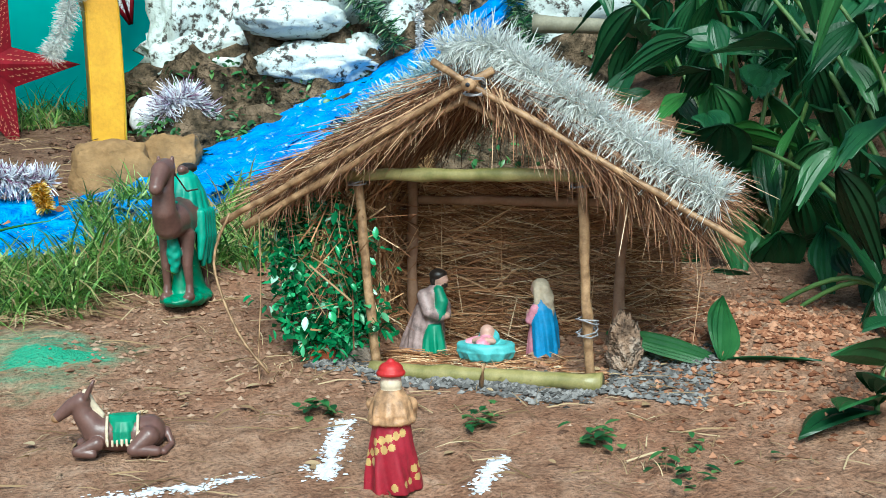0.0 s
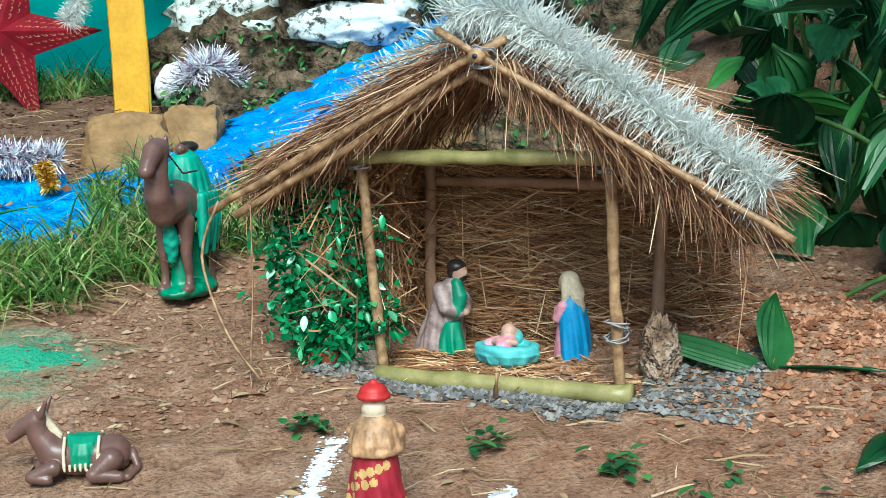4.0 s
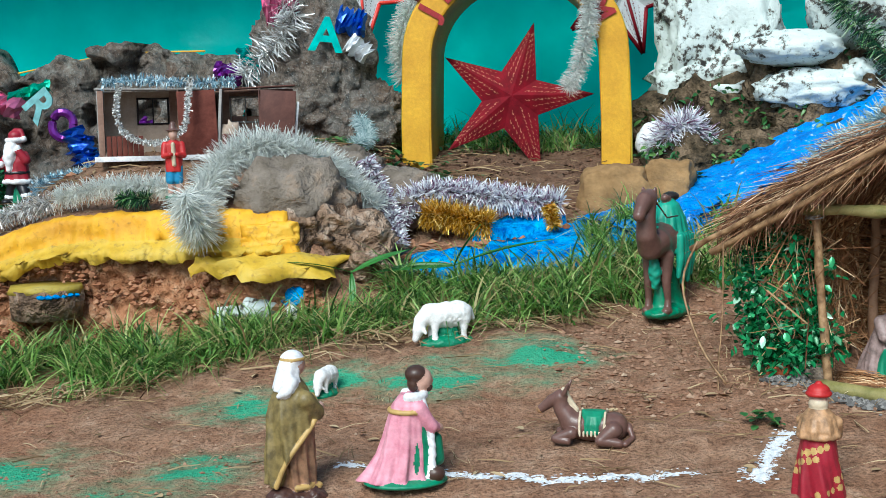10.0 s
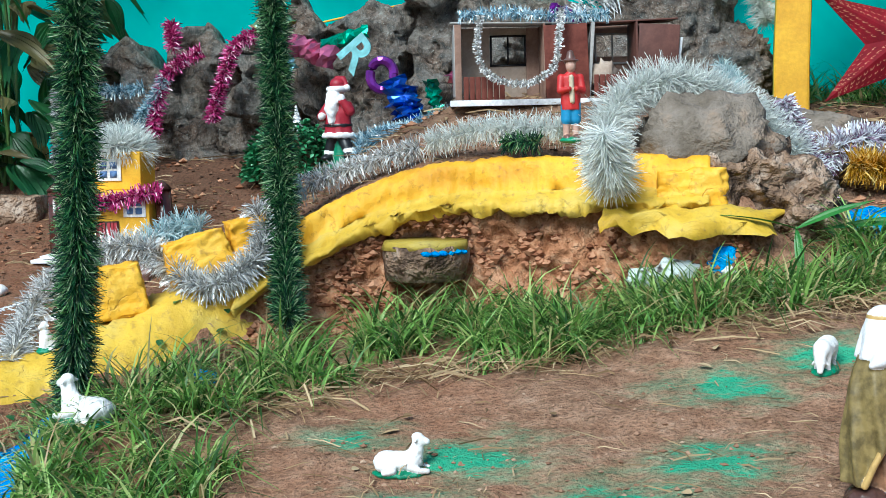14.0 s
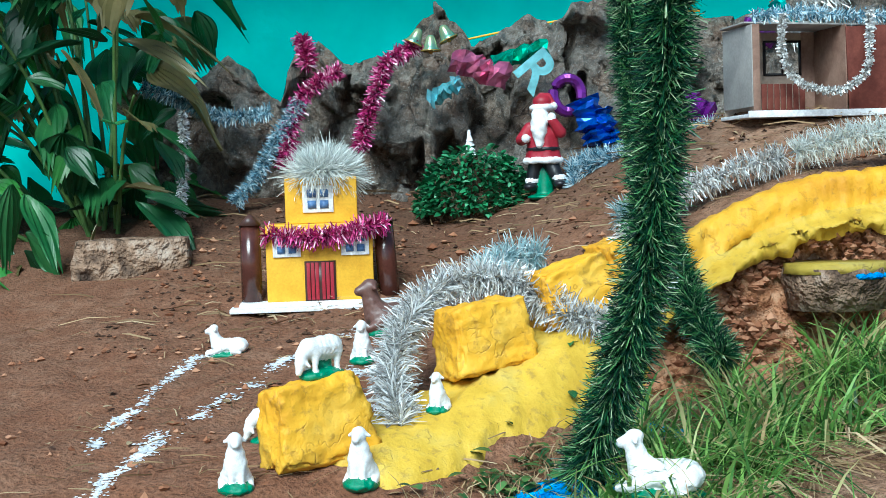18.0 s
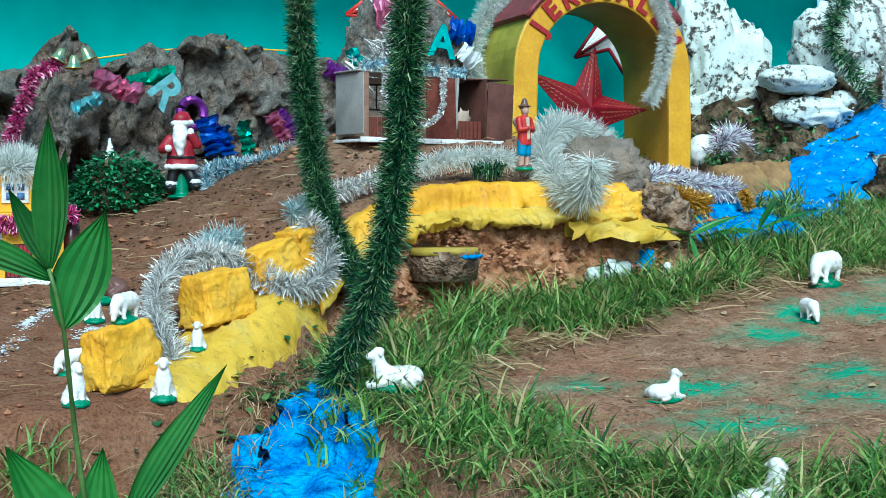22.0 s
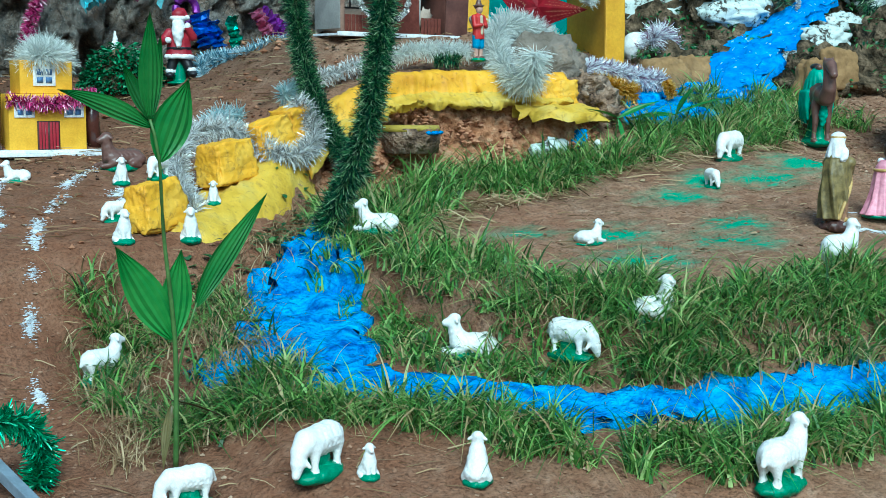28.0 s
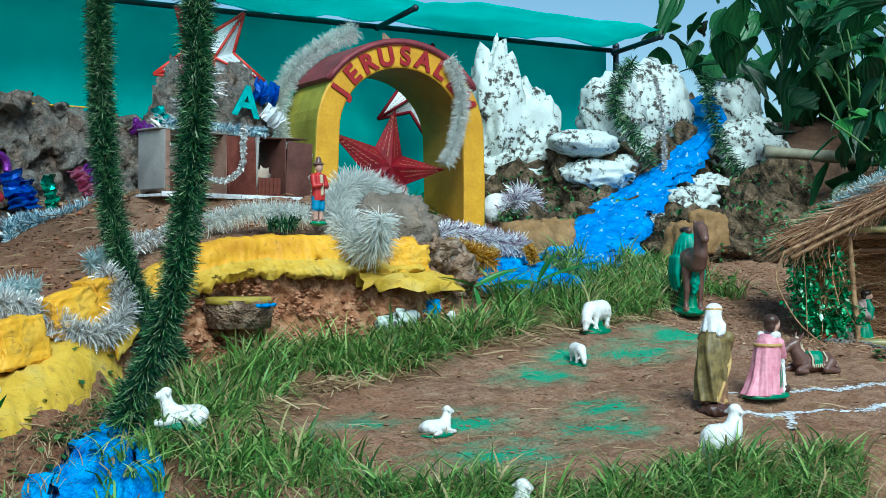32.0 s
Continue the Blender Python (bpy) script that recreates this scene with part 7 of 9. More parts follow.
figurine("camel_figurine", [
    fleece(ellipsoid((0, 0, 0.012), (0.125, 0.070, 0.024), 1), 0.004, 80), limb([(-0.04, 0, 0.03), (-0.02, 0, 0.14)], [0.045, 0.026], 1, 0.02), limb([(0.05, 0, 0.02), (0.05, 0, 0.12)], [0.03, 0.018], 1, 0.01),
    *[limb([(x + 0.006, s * 0.034, 0.022), (x, s * 0.033, 0.06), (x + 0.008, s * 0.031, 0.115), (x - 0.002, s * 0.028, 0.20)], [0.013, 0.0105, 0.0145, 0.026], 0, 0.008) for x in (-0.085, 0.075) for s in (-1, 1)], *[ellipsoid((x + 0.014, s * 0.035, 0.024), (0.020, 0.015, 0.012), 0) for x in (-0.085, 0.075) for s in (-1, 1)],
    ellipsoid((0, 0, 0.248), (0.125, 0.054, 0.064), 0, 0.01), ellipsoid((-0.02, 0, 0.315), (0.055, 0.036, 0.055), 0, 0.02), limb([(0.095, 0, 0.245), (0.145, 0, 0.235), (0.178, 0, 0.275), (0.180, 0, 0.33), (0.168, 0, 0.385)], [0.048, 0.041, 0.034, 0.030, 0.028], 0, 0.014), limb([(0.158, 0, 0.396), (0.190, 0, 0.390), (0.226, 0, 0.362), (0.242, 0, 0.344)], [0.029, 0.028, 0.021, 0.019], 0, 0.008), limb([(0.226, 0, 0.352), (0.238, 0, 0.338)], 0.011, 4), *[ellipsoid((0.152, s * 0.020, 0.418), (0.007, 0.006, 0.014), 0) for s in (-1, 1)], *[ellipsoid((0.190, s * 0.021, 0.398), (0.005, 0.004, 0.005), 3, 0.001) for s in (-1, 1)],
    drape([(0.205, 0.074, 0.062, -0.022, 0), (0.26, 0.078, 0.064, -0.022, 0), (0.32, 0.066, 0.054, -0.022, 0), (0.365, 0.044, 0.034, -0.022, 0), (0.38, 0.02, 0.016, -0.022, 0)], 2, 16, 0.05, 3, 0.6, 0.003), *[limb([(-0.07 + q * 0.024, s * 0.058, 0.26), (-0.075 + q * 0.026, s * 0.060, 0.19), (-0.08 + q * 0.028, s * 0.054, 0.13 - 0.02 * (q % 2))], [0.013, 0.014, 0.008], 2) for q in range(5) for s in (-1, 1)], limb([(0.115, 0, 0.20), (0.105, 0, 0.15), (0.100, 0, 0.105)], [0.014, 0.022, 0.012], 2, 0.003, 0.002, 200), ellipsoid((-0.045, 0, 0.388), (0.034, 0.028, 0.016), 3), limb([(-0.02, 0, 0.375), (0.01, 0, 0.385)], 0.014, 0),
    limb(arc((0.150, 0), 0.026, 0.30, 0, 360, 12), 0.005, 2, 0.001), limb([(0.176, 0.021, 0.40), (0.12, 0.048, 0.33), (0.03, 0.052, 0.33)], 0.003, 4, 0.001),
], [BROWNCOAT, PINEGREEN, AQUAGREEN, HAIR, BROWNHAIR], pose(1.365, -0.69, ground(1.365, -0.69), rz=-113) @ Matrix.Scale(1.03, 4), "painted brown camel figurine with a green saddle cloth", "nativity animals", 0.0036)

figurine("donkey_figurine", [
    ellipsoid((0, 0, 0.046), (0.090, 0.042, 0.042), 0, 0.01), ellipsoid((-0.062, 0, 0.048), (0.042, 0.044, 0.042), 0, 0.01), limb([(0.062, 0, 0.058), (0.088, 0, 0.095), (0.094, 0, 0.125)], [0.034, 0.026, 0.022], 0, 0.01), limb([(0.090, 0, 0.130), (0.118, 0, 0.118), (0.148, 0, 0.094)], [0.022, 0.018, 0.013], 0, 0.006), ellipsoid((0.154, 0, 0.090), (0.012, 0.012, 0.011), 3), *[limb([(0.080, s * 0.016, 0.142), (0.066, s * 0.024, 0.172)], [0.008, 0.004], 0) for s in (-1, 1)],
    *[limb([(0.056, s * 0.038, 0.032), (0.102, s * 0.044, 0.016), (0.066, s * 0.050, 0.011)], [0.018, 0.013, 0.011], 0) for s in (-1, 1)], *[limb([(-0.065, s * 0.038, 0.045), (-0.030, s * 0.056, 0.018), (-0.084, s * 0.054, 0.012)], [0.026, 0.016, 0.012], 0) for s in (-1, 1)], limb([(-0.105, 0.0, 0.05), (-0.118, 0.02, 0.02), (-0.10, 0.05, 0.010)], [0.009, 0.007, 0.009], 0),
    limb([(0.082, 0, 0.150), (0.068, 0, 0.120), (0.046, 0, 0.094)], [0.009, 0.010, 0.007], 2, 0.002), drape([(0.030, 0.036, 0.048, -0.004, 0), (0.06, 0.037, 0.048, -0.004, 0), (0.082, 0.037, 0.036, -0.004, 0), (0.094, 0.034, 0.016, -0.004, 0)], 1, 18, 0.03, 0, 0, 0.001), *[limb([(-0.038, s * 0.047, 0.034 + 0.0), (-0.04, s * 0.044, 0.068), (-0.04, s * 0.02, 0.092)], 0.004, 2, 0.001) for s in (-1, 1)], *[limb([(-0.036 + q * 0.011, s * 0.050, 0.040), (-0.036 + q * 0.011, s * 0.050, 0.028)], 0.0032, 2, 0.001) for q in range(7) for s in (-1, 1)], *[limb([(0.032, s * 0.046, 0.034), (0.032, s * 0.043, 0.068), (0.032, s * 0.02, 0.092)], 0.004, 2, 0.001) for s in (-1, 1)],
], [BROWNCOAT, GREENCLOTH, CREAM, TANCOAT], pose(1.12, -1.73, ground(1.12, -1.73) - 0.004, rz=172) @ Matrix.Scale(0.92, 4), "painted brown donkey figurine lying with a green saddle blanket", "nativity animals", 0.0024)


def sheep_shapes(kind):
    ears = lambda x, z, w=0.10: [limb([(x, s * w * 0.7, z), (x - 0.02, s * (w + 0.07), z - 0.05)], [0.045, 0.028], 0, 0.03) for s in (-1, 1)]
    mound = lambda rx, ry, h: fleece(ellipsoid((0, 0, h * 0.5), (rx, ry, h), 1, 0.02), 0.018, 16)
    if kind == "graze":
        return [fleece(ellipsoid((0, 0, 0.60), (0.46, 0.23, 0.24), 0, 0.10), 0.014, 30), fleece(ellipsoid((-0.25, 0, 0.62), (0.22, 0.22, 0.22), 0, 0.10), 0.012, 30), limb([(0.34, 0, 0.64), (0.50, 0, 0.52), (0.57, 0.02, 0.36)], [0.19, 0.14, 0.11], 0, 0.08), limb([(0.56, 0.02, 0.34), (0.63, 0.03, 0.18)], [0.105, 0.065], 0, 0.04), *[limb([(0.50, s * 0.09, 0.38), (0.47, s * 0.17, 0.30)], [0.05, 0.03], 0, 0.03) for s in (-1, 1)],
                *[limb([(x, s * 0.12, 0.10), (x + 0.01, s * 0.12, 0.28), (x - 0.02, s * 0.11, 0.5)], [0.065, 0.055, 0.10], 0, 0.06) for x in (-0.30, 0.27) for s in (-1, 1)], mound(0.54, 0.30, 0.15), fleece(ellipsoid((0, 0, 0.24), (0.24, 0.10, 0.22), 1, 0.03), 0.02, 18), limb([(-0.45, 0, 0.66), (-0.52, 0, 0.5)], [0.06, 0.04], 0, 0.05)]
    if kind == "stand":
        return [fleece(ellipsoid((0, 0, 0.56), (0.44, 0.22, 0.23), 0, 0.10), 0.014, 30), fleece(ellipsoid((-0.24, 0, 0.57), (0.22, 0.22, 0.21), 0, 0.10), 0.012, 30), fleece(limb([(0.30, 0, 0.60), (0.40, 0, 0.76), (0.43, 0, 0.90)], [0.20, 0.15, 0.12], 0, 0.08), 0.010, 30), limb([(0.44, 0, 0.97), (0.60, 0, 0.92)], [0.115, 0.07], 0, 0.05), ellipsoid((0.40, 0, 1.02), (0.11, 0.10, 0.08), 0, 0.04), *ears(0.40, 1.0),
                *[limb([(x, s * 0.12, 0.10), (x + 0.01, s * 0.12, 0.26), (x - 0.02, s * 0.11, 0.48)], [0.065, 0.055, 0.10], 0, 0.06) for x in (-0.30, 0.26) for s in (-1, 1)], mound(0.52, 0.29, 0.15), fleece(ellipsoid((-0.02, 0, 0.24), (0.22, 0.10, 0.2), 1, 0.03), 0.02, 18), limb([(-0.43, 0, 0.62), (-0.50, 0, 0.46)], [0.06, 0.04], 0, 0.05)]
    if kind == "lie":
        return [fleece(ellipsoid((-0.03, 0, 0.29), (0.46, 0.25, 0.20), 0, 0.10), 0.013, 30), fleece(ellipsoid((-0.28, 0, 0.29), (0.22, 0.25, 0.20), 0, 0.08), 0.012, 30), fleece(limb([(0.26, 0, 0.34), (0.34, 0, 0.52), (0.37, 0, 0.66)], [0.19, 0.14, 0.115], 0, 0.08), 0.009, 30), limb([(0.38, 0, 0.73), (0.53, 0, 0.68)], [0.112, 0.07], 0, 0.05), ellipsoid((0.35, 0, 0.78), (0.11, 0.10, 0.08), 0, 0.04), *ears(0.34, 0.77),
                *[limb([(0.22, s * 0.16, 0.22), (0.40, s * 0.19, 0.15), (0.55, s * 0.14, 0.13)], [0.09, 0.06, 0.055], 0, 0.05) for s in (-1, 1)], *[limb([(-0.34, s * 0.20, 0.26), (-0.12, s * 0.27, 0.17), (-0.28, s * 0.28, 0.13)], [0.13, 0.08, 0.06], 0, 0.06) for s in (-1, 1)], mound(0.54, 0.32, 0.11)]
    return [fleece(limb([(-0.05, 0, 0.28), (0.02, 0, 0.46), (0.05, 0, 0.62)], [0.23, 0.20, 0.15], 0, 0.08), 0.012, 28), fleece(ellipsoid((-0.14, 0, 0.24), (0.24, 0.24, 0.17), 0, 0.08), 0.012, 28), limb([(0.06, 0, 0.62), (0.08, 0, 0.78)], [0.14, 0.11], 0, 0.08), limb([(0.08, 0, 0.87), (0.22, 0, 0.82)], [0.115, 0.07], 0, 0.05), ellipsoid((0.05, 0, 0.92), (0.11, 0.10, 0.08), 0, 0.04), *ears(0.05, 0.90),
            *[limb([(0.17, s * 0.08, 0.10), (0.17, s * 0.08, 0.30), (0.10, s * 0.08, 0.50)], [0.06, 0.05, 0.09], 0, 0.05) for s in (-1, 1)], *[limb([(-0.10, s * 0.20, 0.16), (0.08, s * 0.23, 0.11)], [0.10, 0.06], 0, 0.05) for s in (-1, 1)], mound(0.36, 0.30, 0.13)]


SHEEP = {}


def sheep(u, v, rz, kind, size, label, z=None, lift=0.0):
    if kind not in SHEEP:
        SHEEP[kind] = cast("sheep_figurine", sheep_shapes(kind), [PLASTER, PINEGREEN], 0.021)
    ob = new("sheep_figurine", SHEEP[kind])
    ob.matrix_basis = pose(u, v, (ground(u, v) if z is None else z) - 0.006 + lift, rz=rz) @ Matrix.Scale(size, 4)
    return tagged(ob, label, "figurine", "sheep figurines")


A = "white plaster sheep figurine "
sheep(0.64, -0.95, 205, "graze", 0.175, A + "grazing on a green base")
sheep(0.303, -1.28, 255, "graze", 0.11, A + "grazing behind the shepherd")
sheep(0.06, -0.70, 260, "sit", 0.125, A + "half hidden in tall grass")
sheep(-0.635, -1.82, 10, "lie", 0.115, A + "small lamb lying on green powder")
sheep(-1.455, -1.74, 165, "lie", 0.145, A + "lying beside the blue pool", lift=0.025)
sheep(-0.09, -2.56, 15, "stand", 0.17, A + "standing on the grassy rim")
sheep(-1.40, -2.42, 160, "lie", 0.165, A + "lying in the grass")
sheep(-1.18, -2.64, -60, "graze", 0.15, A + "grazing on the rim")
sheep(-0.92, -2.70, 20, "lie", 0.165, A + "lying on a green base on the rim")
sheep(-0.96, -3.37, 20, "stand", 0.18, A + "standing on a rough green base")
sheep(-2.09, -2.97, 215, "graze", 0.165, A + "grazing in front of the grass")
sheep(-1.98, -3.03, 270, "sit", 0.095, A + "small lamb sitting on soil")
sheep(-1.72, -3.12, 60, "sit", 0.135, A + "sitting beside the grass")
sheep(-2.40, -2.86, 185, "graze", 0.135, A + "grazing on bare soil")
sheep(-2.46, -1.93, 25, "stand", 0.14, A + "standing on the lower soil")
sheep(-2.30, -1.49, 285, "sit", 0.125, A + "sitting on the soil shelf")
sheep(-2.05, -1.42, 260, "sit", 0.13, A + "sitting on the yellow slab")
sheep(-1.90, -1.16, 250, "sit", 0.095, A + "sitting beside silver tinsel", lift=0.02)
sheep(-2.14, -1.32, 230, "graze", 0.11, A + "grazing on the yellow block", z=0.03)
sheep(-2.27, -1.22, 195, "graze", 0.10, A + "grazing behind the yellow block")
sheep(-2.54, -0.45, 190, "lie", 0.11, A + "toppled beside the yellow house")
sheep(-2.14, -0.58, 270, "sit", 0.12, A + "sitting near the yellow house")


ob = new("deer_figurine", cast("deer_figurine", sheep_shapes("lie"), [BROWNCOAT, PINEGREEN], 0.024))
ob.matrix_basis = pose(-2.08, -0.26, ground(-2.08, -0.26) - 0.006, rz=200) @ Matrix.Scale(0.2, 4)
tagged(ob, "dark brown animal figurine lying beside the yellow house", "figurine")


# ---- toy houses ----
def yellow_house():
    top = empty("toy_house", pose(-2.345, 0.055, 0.058, rz=8), "yellow toy house with white windows and brown towers", "toy house")
    bm = bmesh.new()
    add_box(bm, (0, 0.12, 0.145), (0.345, 0.24, 0.25), bevel=0.004)
    part("ground_floor", bm, HOUSEYEL, top)
    bm = bmesh.new()
    add_box(bm, (0.01, 0.14, 0.345), (0.235, 0.18, 0.15), bevel=0.004)
    part("upper_floor", bm, HOUSEYEL, top)
    for k, (z, w, y) in enumerate(((0.0, 0.58, -0.02), (0.014, 0.52, 0.0))):
        bm = bmesh.new()
        add_box(bm, (0.0, 0.10 + y, z), (w, 0.3, 0.014), bevel=0.002)
        part("plinth_board", bm, WHITE, top, "white board")
    for cx, cz, s, y in ((-0.105, 0.205, 0.09, 0.0), (0.115, 0.205, 0.09, 0.0), (0.0, 0.35, 0.10, 0.05)):
        w = empty("window", pose(cx, y - 0.004, cz), "", "")
        w.parent = top
        bm = bmesh.new()
        add_box(bm, (0, 0, 0), (s, 0.004, s * 0.88), bevel=0.001)
        part("window_frame", bm, WHITE, w)
        for ix in (-1, 1):
            for iz in (-1, 1):
                bm = bmesh.new()
                add_box(bm, (ix * s * 0.2, -0.003, iz * s * 0.18), (s * 0.28, 0.003, s * 0.26))
                part("pane", bm, PANEBLUE, w)
    door = empty("door", pose(0.0, -0.003, 0.085), "", "")
    door.parent = top
    bm = bmesh.new()
    add_box(bm, (0, 0, 0), (0.10, 0.005, 0.13))
    part("door_frame", bm, BROWNBASE, door)
    for ix in (-1, 1):
        bm = bmesh.new()
        for k in range(3):
            add_box(bm, (ix * 0.024 + (k - 1) * 0.014, -0.004, 0), (0.011, 0.004, 0.12), bevel=0.001)
        part("door_leaf", bm, REDROBE, door, "dark red leaf")
    for sx, tilt in ((-0.225, 0), (0.225, 4)):
        bm = bmesh.new()
        add_tube(bm, [(sx, 0.06, 0.015), (sx - tilt * 0.004, 0.06, 0.27)], 0.034, 16)
        t = part("tower", bm, TUBEBROWN, top, "glossy brown tube")
        bm = bmesh.new()
        add_tube(bm, [(sx - tilt * 0.004, 0.06, 0.27), (sx - tilt * 0.004, 0.06, 0.305)], [0.04, 0.006], 14)
        part("tower_cap", bm, BROWNBASE, t)


HOUSEYEL = mottled("house_yellow", (0.68, 0.36, 0.02), (0.80, 0.46, 0.035), 12, 0.6, 0.1, 0.001, 0.3)
PANEBLUE = mottled("painted_pane_blue", (0.06, 0.13, 0.32), (0.14, 0.26, 0.50), 40, 0.4, 0, 0, 0.4)
TUBEBROWN = mottled("glossy_brown_tube", (0.05, 0.016, 0.012), (0.09, 0.03, 0.022), 20, 0.2, 0.1, 0.001, 0.5)
yellow_house()
tinsel([(-2.52, 0.04, 0.30), (-2.42, 0.02, 0.29), (-2.30, 0.03, 0.29), (-2.20, 0.05, 0.315), (-2.13, 0.09, 0.32)], 0.04, T_PINK, "magenta tinsel string round the yellow toy house", 2600, 0.003, seed=11)
tinsel([(-2.42, 0.16, 0.475), (-2.37, 0.12, 0.50), (-2.31, 0.14, 0.50), (-2.27, 0.2, 0.48), (-2.33, 0.24, 0.53), (-2.38, 0.18, 0.51)], 0.088, T_WHITE, "cream tinsel tuft heaped on the toy house roof", 13750, 0.0015, seed=12)


def card_house():
    top = empty("cardboard_house", pose(-0.94, 0.10, 0.63, rz=15), "open brown cardboard house with small rooms and a white floor edge", "toy house")
    L, D, H = 0.82, 0.22, 0.29

    def panel(name, c, s, mt, label="", tilt=0):
        bm = bmesh.new()
        add_box(bm, (0, 0, 0), s, bevel=0.0015)
        return part(name, bm, mt, top, label, m=pose(*c, 0, tilt, 0))

    t = 0.006
    panel("floor", (L / 2, D / 2, 0), (L + 0.03, D, 0.012), WHITE, "white edged floor board")
    panel("floor_edge", (L / 2, -0.004, 0.004), (L + 0.04, 0.008, 0.022), WHITE)
    # back walls with window openings
    panel("back_wall", (0.07, D, H * 0.5), (0.14, t, H), CARDLIGHT)
    panel("back_wall", (0.21, D, H * 0.26), (0.14, t, H * 0.52), CARDLIGHT)
    panel("back_wall", (0.21, D, H * 0.94), (0.14, t, H * 0.12), CARDLIGHT)
    panel("back_wall", (0.41, D, H * 0.5), (0.26, t, H), CARD)
    panel("back_wall", (0.61, D, H * 0.30), (0.14, t, H * 0.60), CARD)
    panel("back_wall", (0.61, D, H * 0.94), (0.14, t, H * 0.12), CARD)
    panel("back_wall", (0.75, D, H * 0.5), (0.14, t, H), CARDDARK)
    for x in (0.21, 0.61):
        w = empty("window", pose(x, D - 0.004, H * 0.70), "", "")
        w.parent = top
        for dx, dz, sx, sz in ((-0.065, 0, 0.008, 0.115), (0.065, 0, 0.008, 0.115), (0, 0.055, 0.138, 0.008), (0, -0.055, 0.138, 0.008), (0, 0, 0.006, 0.11)):
            bm = bmesh.new()
            add_box(bm, (dx, 0, dz), (sx, 0.006, sz))
            part("window_frame", bm, CARDGREY if x > 0.4 else BLACKP, w)
    panel("side_wall", (0, D / 2, H * 0.55), (t, D, H * 0.9), CARDGREY, "pale grey card side")
    panel("side_wall", (L, D * 0.6, H * 0.45), (t, D * 0.8, H * 0.9), CARDDARK)
    panel("side_edge", (L + 0.004, 0.02, H * 0.42), (0.010, 0.012, H * 0.75), WHITE, "white card edge", 6)
    panel("corner_strip", (0.012, 0.0, H * 0.5), (0.024, t, H), CARD)
    panel("front_wall", (0.41, 0.0, H * 0.49), (0.16, t, H * 0.98), CARDRED, "dark red brown card", -2)
    panel("front_wall", (0.745, 0.0, H * 0.49), (0.15, t, H * 0.94), CARDDARK, "dark brown card", 3)
    panel("partition", (0.33, D * 0.5, H * 0.5), (t, D * 0.95, H), CARD)
    panel("partition", (0.50, D * 0.5, H * 0.5), (t * 2, D * 0.95, H), CARDGREY, "pale card partition", 4)
    panel("partition", (0.67, D * 0.5, H * 0.5), (t, D * 0.95, H), CARDDARK)
    panel("roof_board", (0.22, D * 0.55, H + 0.005), (0.47, D * 0.85, t), CARDGREY, "pale worn card roof", 1)
    panel("roof_board", (0.64, D * 0.55, H + 0.004), (0.37, D * 0.8, t), CARDDARK, "", -2)
    for x, k in [(0.04, 7), (0.52, 6)]:
        for q in range(k):
            panel("fence_slat", (x + q * 0.022, 0.006, 0.055), (0.019, 0.004, 0.09), CARDRED)
    bm = bmesh.new()
    add_blob(bm, (0.55, 0.03, 0.10), (0.045, 0.016, 0.05), sub=3, rough=0.5, scale=2)
    part("crumpled_card", bm, CARDLIGHT, top, "crumpled tan card")


CARDLIGHT = mottled("faded_tan_card", (0.30, 0.22, 0.17), (0.46, 0.37, 0.30), 9, 0.75, 0.2, 0.002, 0.2)
CARD = mottled("brown_card", (0.17, 0.095, 0.07), (0.33, 0.21, 0.16), 9, 0.75, 0.2, 0.002, 0.2)
CARDDARK = mottled("dark_brown_card", (0.07, 0.028, 0.022), (0.15, 0.062, 0.048), 9, 0.6, 0.2, 0.002, 0.3)
CARDGREY = mottled("grey_card", (0.30, 0.29, 0.28), (0.42, 0.40, 0.38), 9, 0.75, 0.2, 0.002, 0.2)
CARDRED = mottled("red_brown_card", (0.10, 0.025, 0.018), (0.17, 0.05, 0.035), 20, 0.7, 0.2, 0.001, 0.2)
card_house()
tinsel([(-0.93, 0.14, 0.95), (-0.78, 0.18, 0.965), (-0.6, 0.22, 0.95), (-0.4, 0.28, 0.95)], 0.03, T_BLUE, "blue silver tinsel string on the cardboard house roof", 2200, 0.002, seed=14)
tinsel([(-0.84, 0.10, 0.95), (-0.85, 0.08, 0.82), (-0.80, 0.07, 0.73), (-0.68, 0.09, 0.70), (-0.58, 0.12, 0.76), (-0.56, 0.14, 0.88), (-0.555, 0.16, 0.97)], 0.017, T_SILVER, "silver tinsel string looped over the cardboard house", 2200, 0.003, seed=15)

# ---- tinsel ----
tinsel([(-0.30, -0.735, 0.53), (-0.295, -0.71, 0.46), (-0.285, -0.64, 0.40), (-0.31, -0.57, 0.41), (-0.32, -0.50, 0.45), (-0.33, -0.38, 0.55), (-0.26, -0.28, 0.65), (-0.14, -0.22, 0.685), (0.02, -0.17, 0.64), (0.15, -0.12, 0.54), (0.26, -0.09, 0.43)], 0.088, T_WHITE, "thick white tinsel garland curling over the grey boulder", 7750, 0.0015, seed=21)
tinsel([(-1.34, -0.42, 0.37), (-1.13, -0.40, 0.44), (-0.95, -0.40, 0.49)], 0.05, T_SILVER, "silver tinsel garland lying behind the yellow ledge", 3200, 0.002, seed=22)
tinsel([(-0.92, -0.40, 0.50), (-0.75, -0.40, 0.54), (-0.6, -0.40, 0.55), (-0.47, -0.40, 0.54)], 0.055, T_WHITE, "white tinsel garland lying behind the yellow ledge", 4500, 0.0015, seed=23)
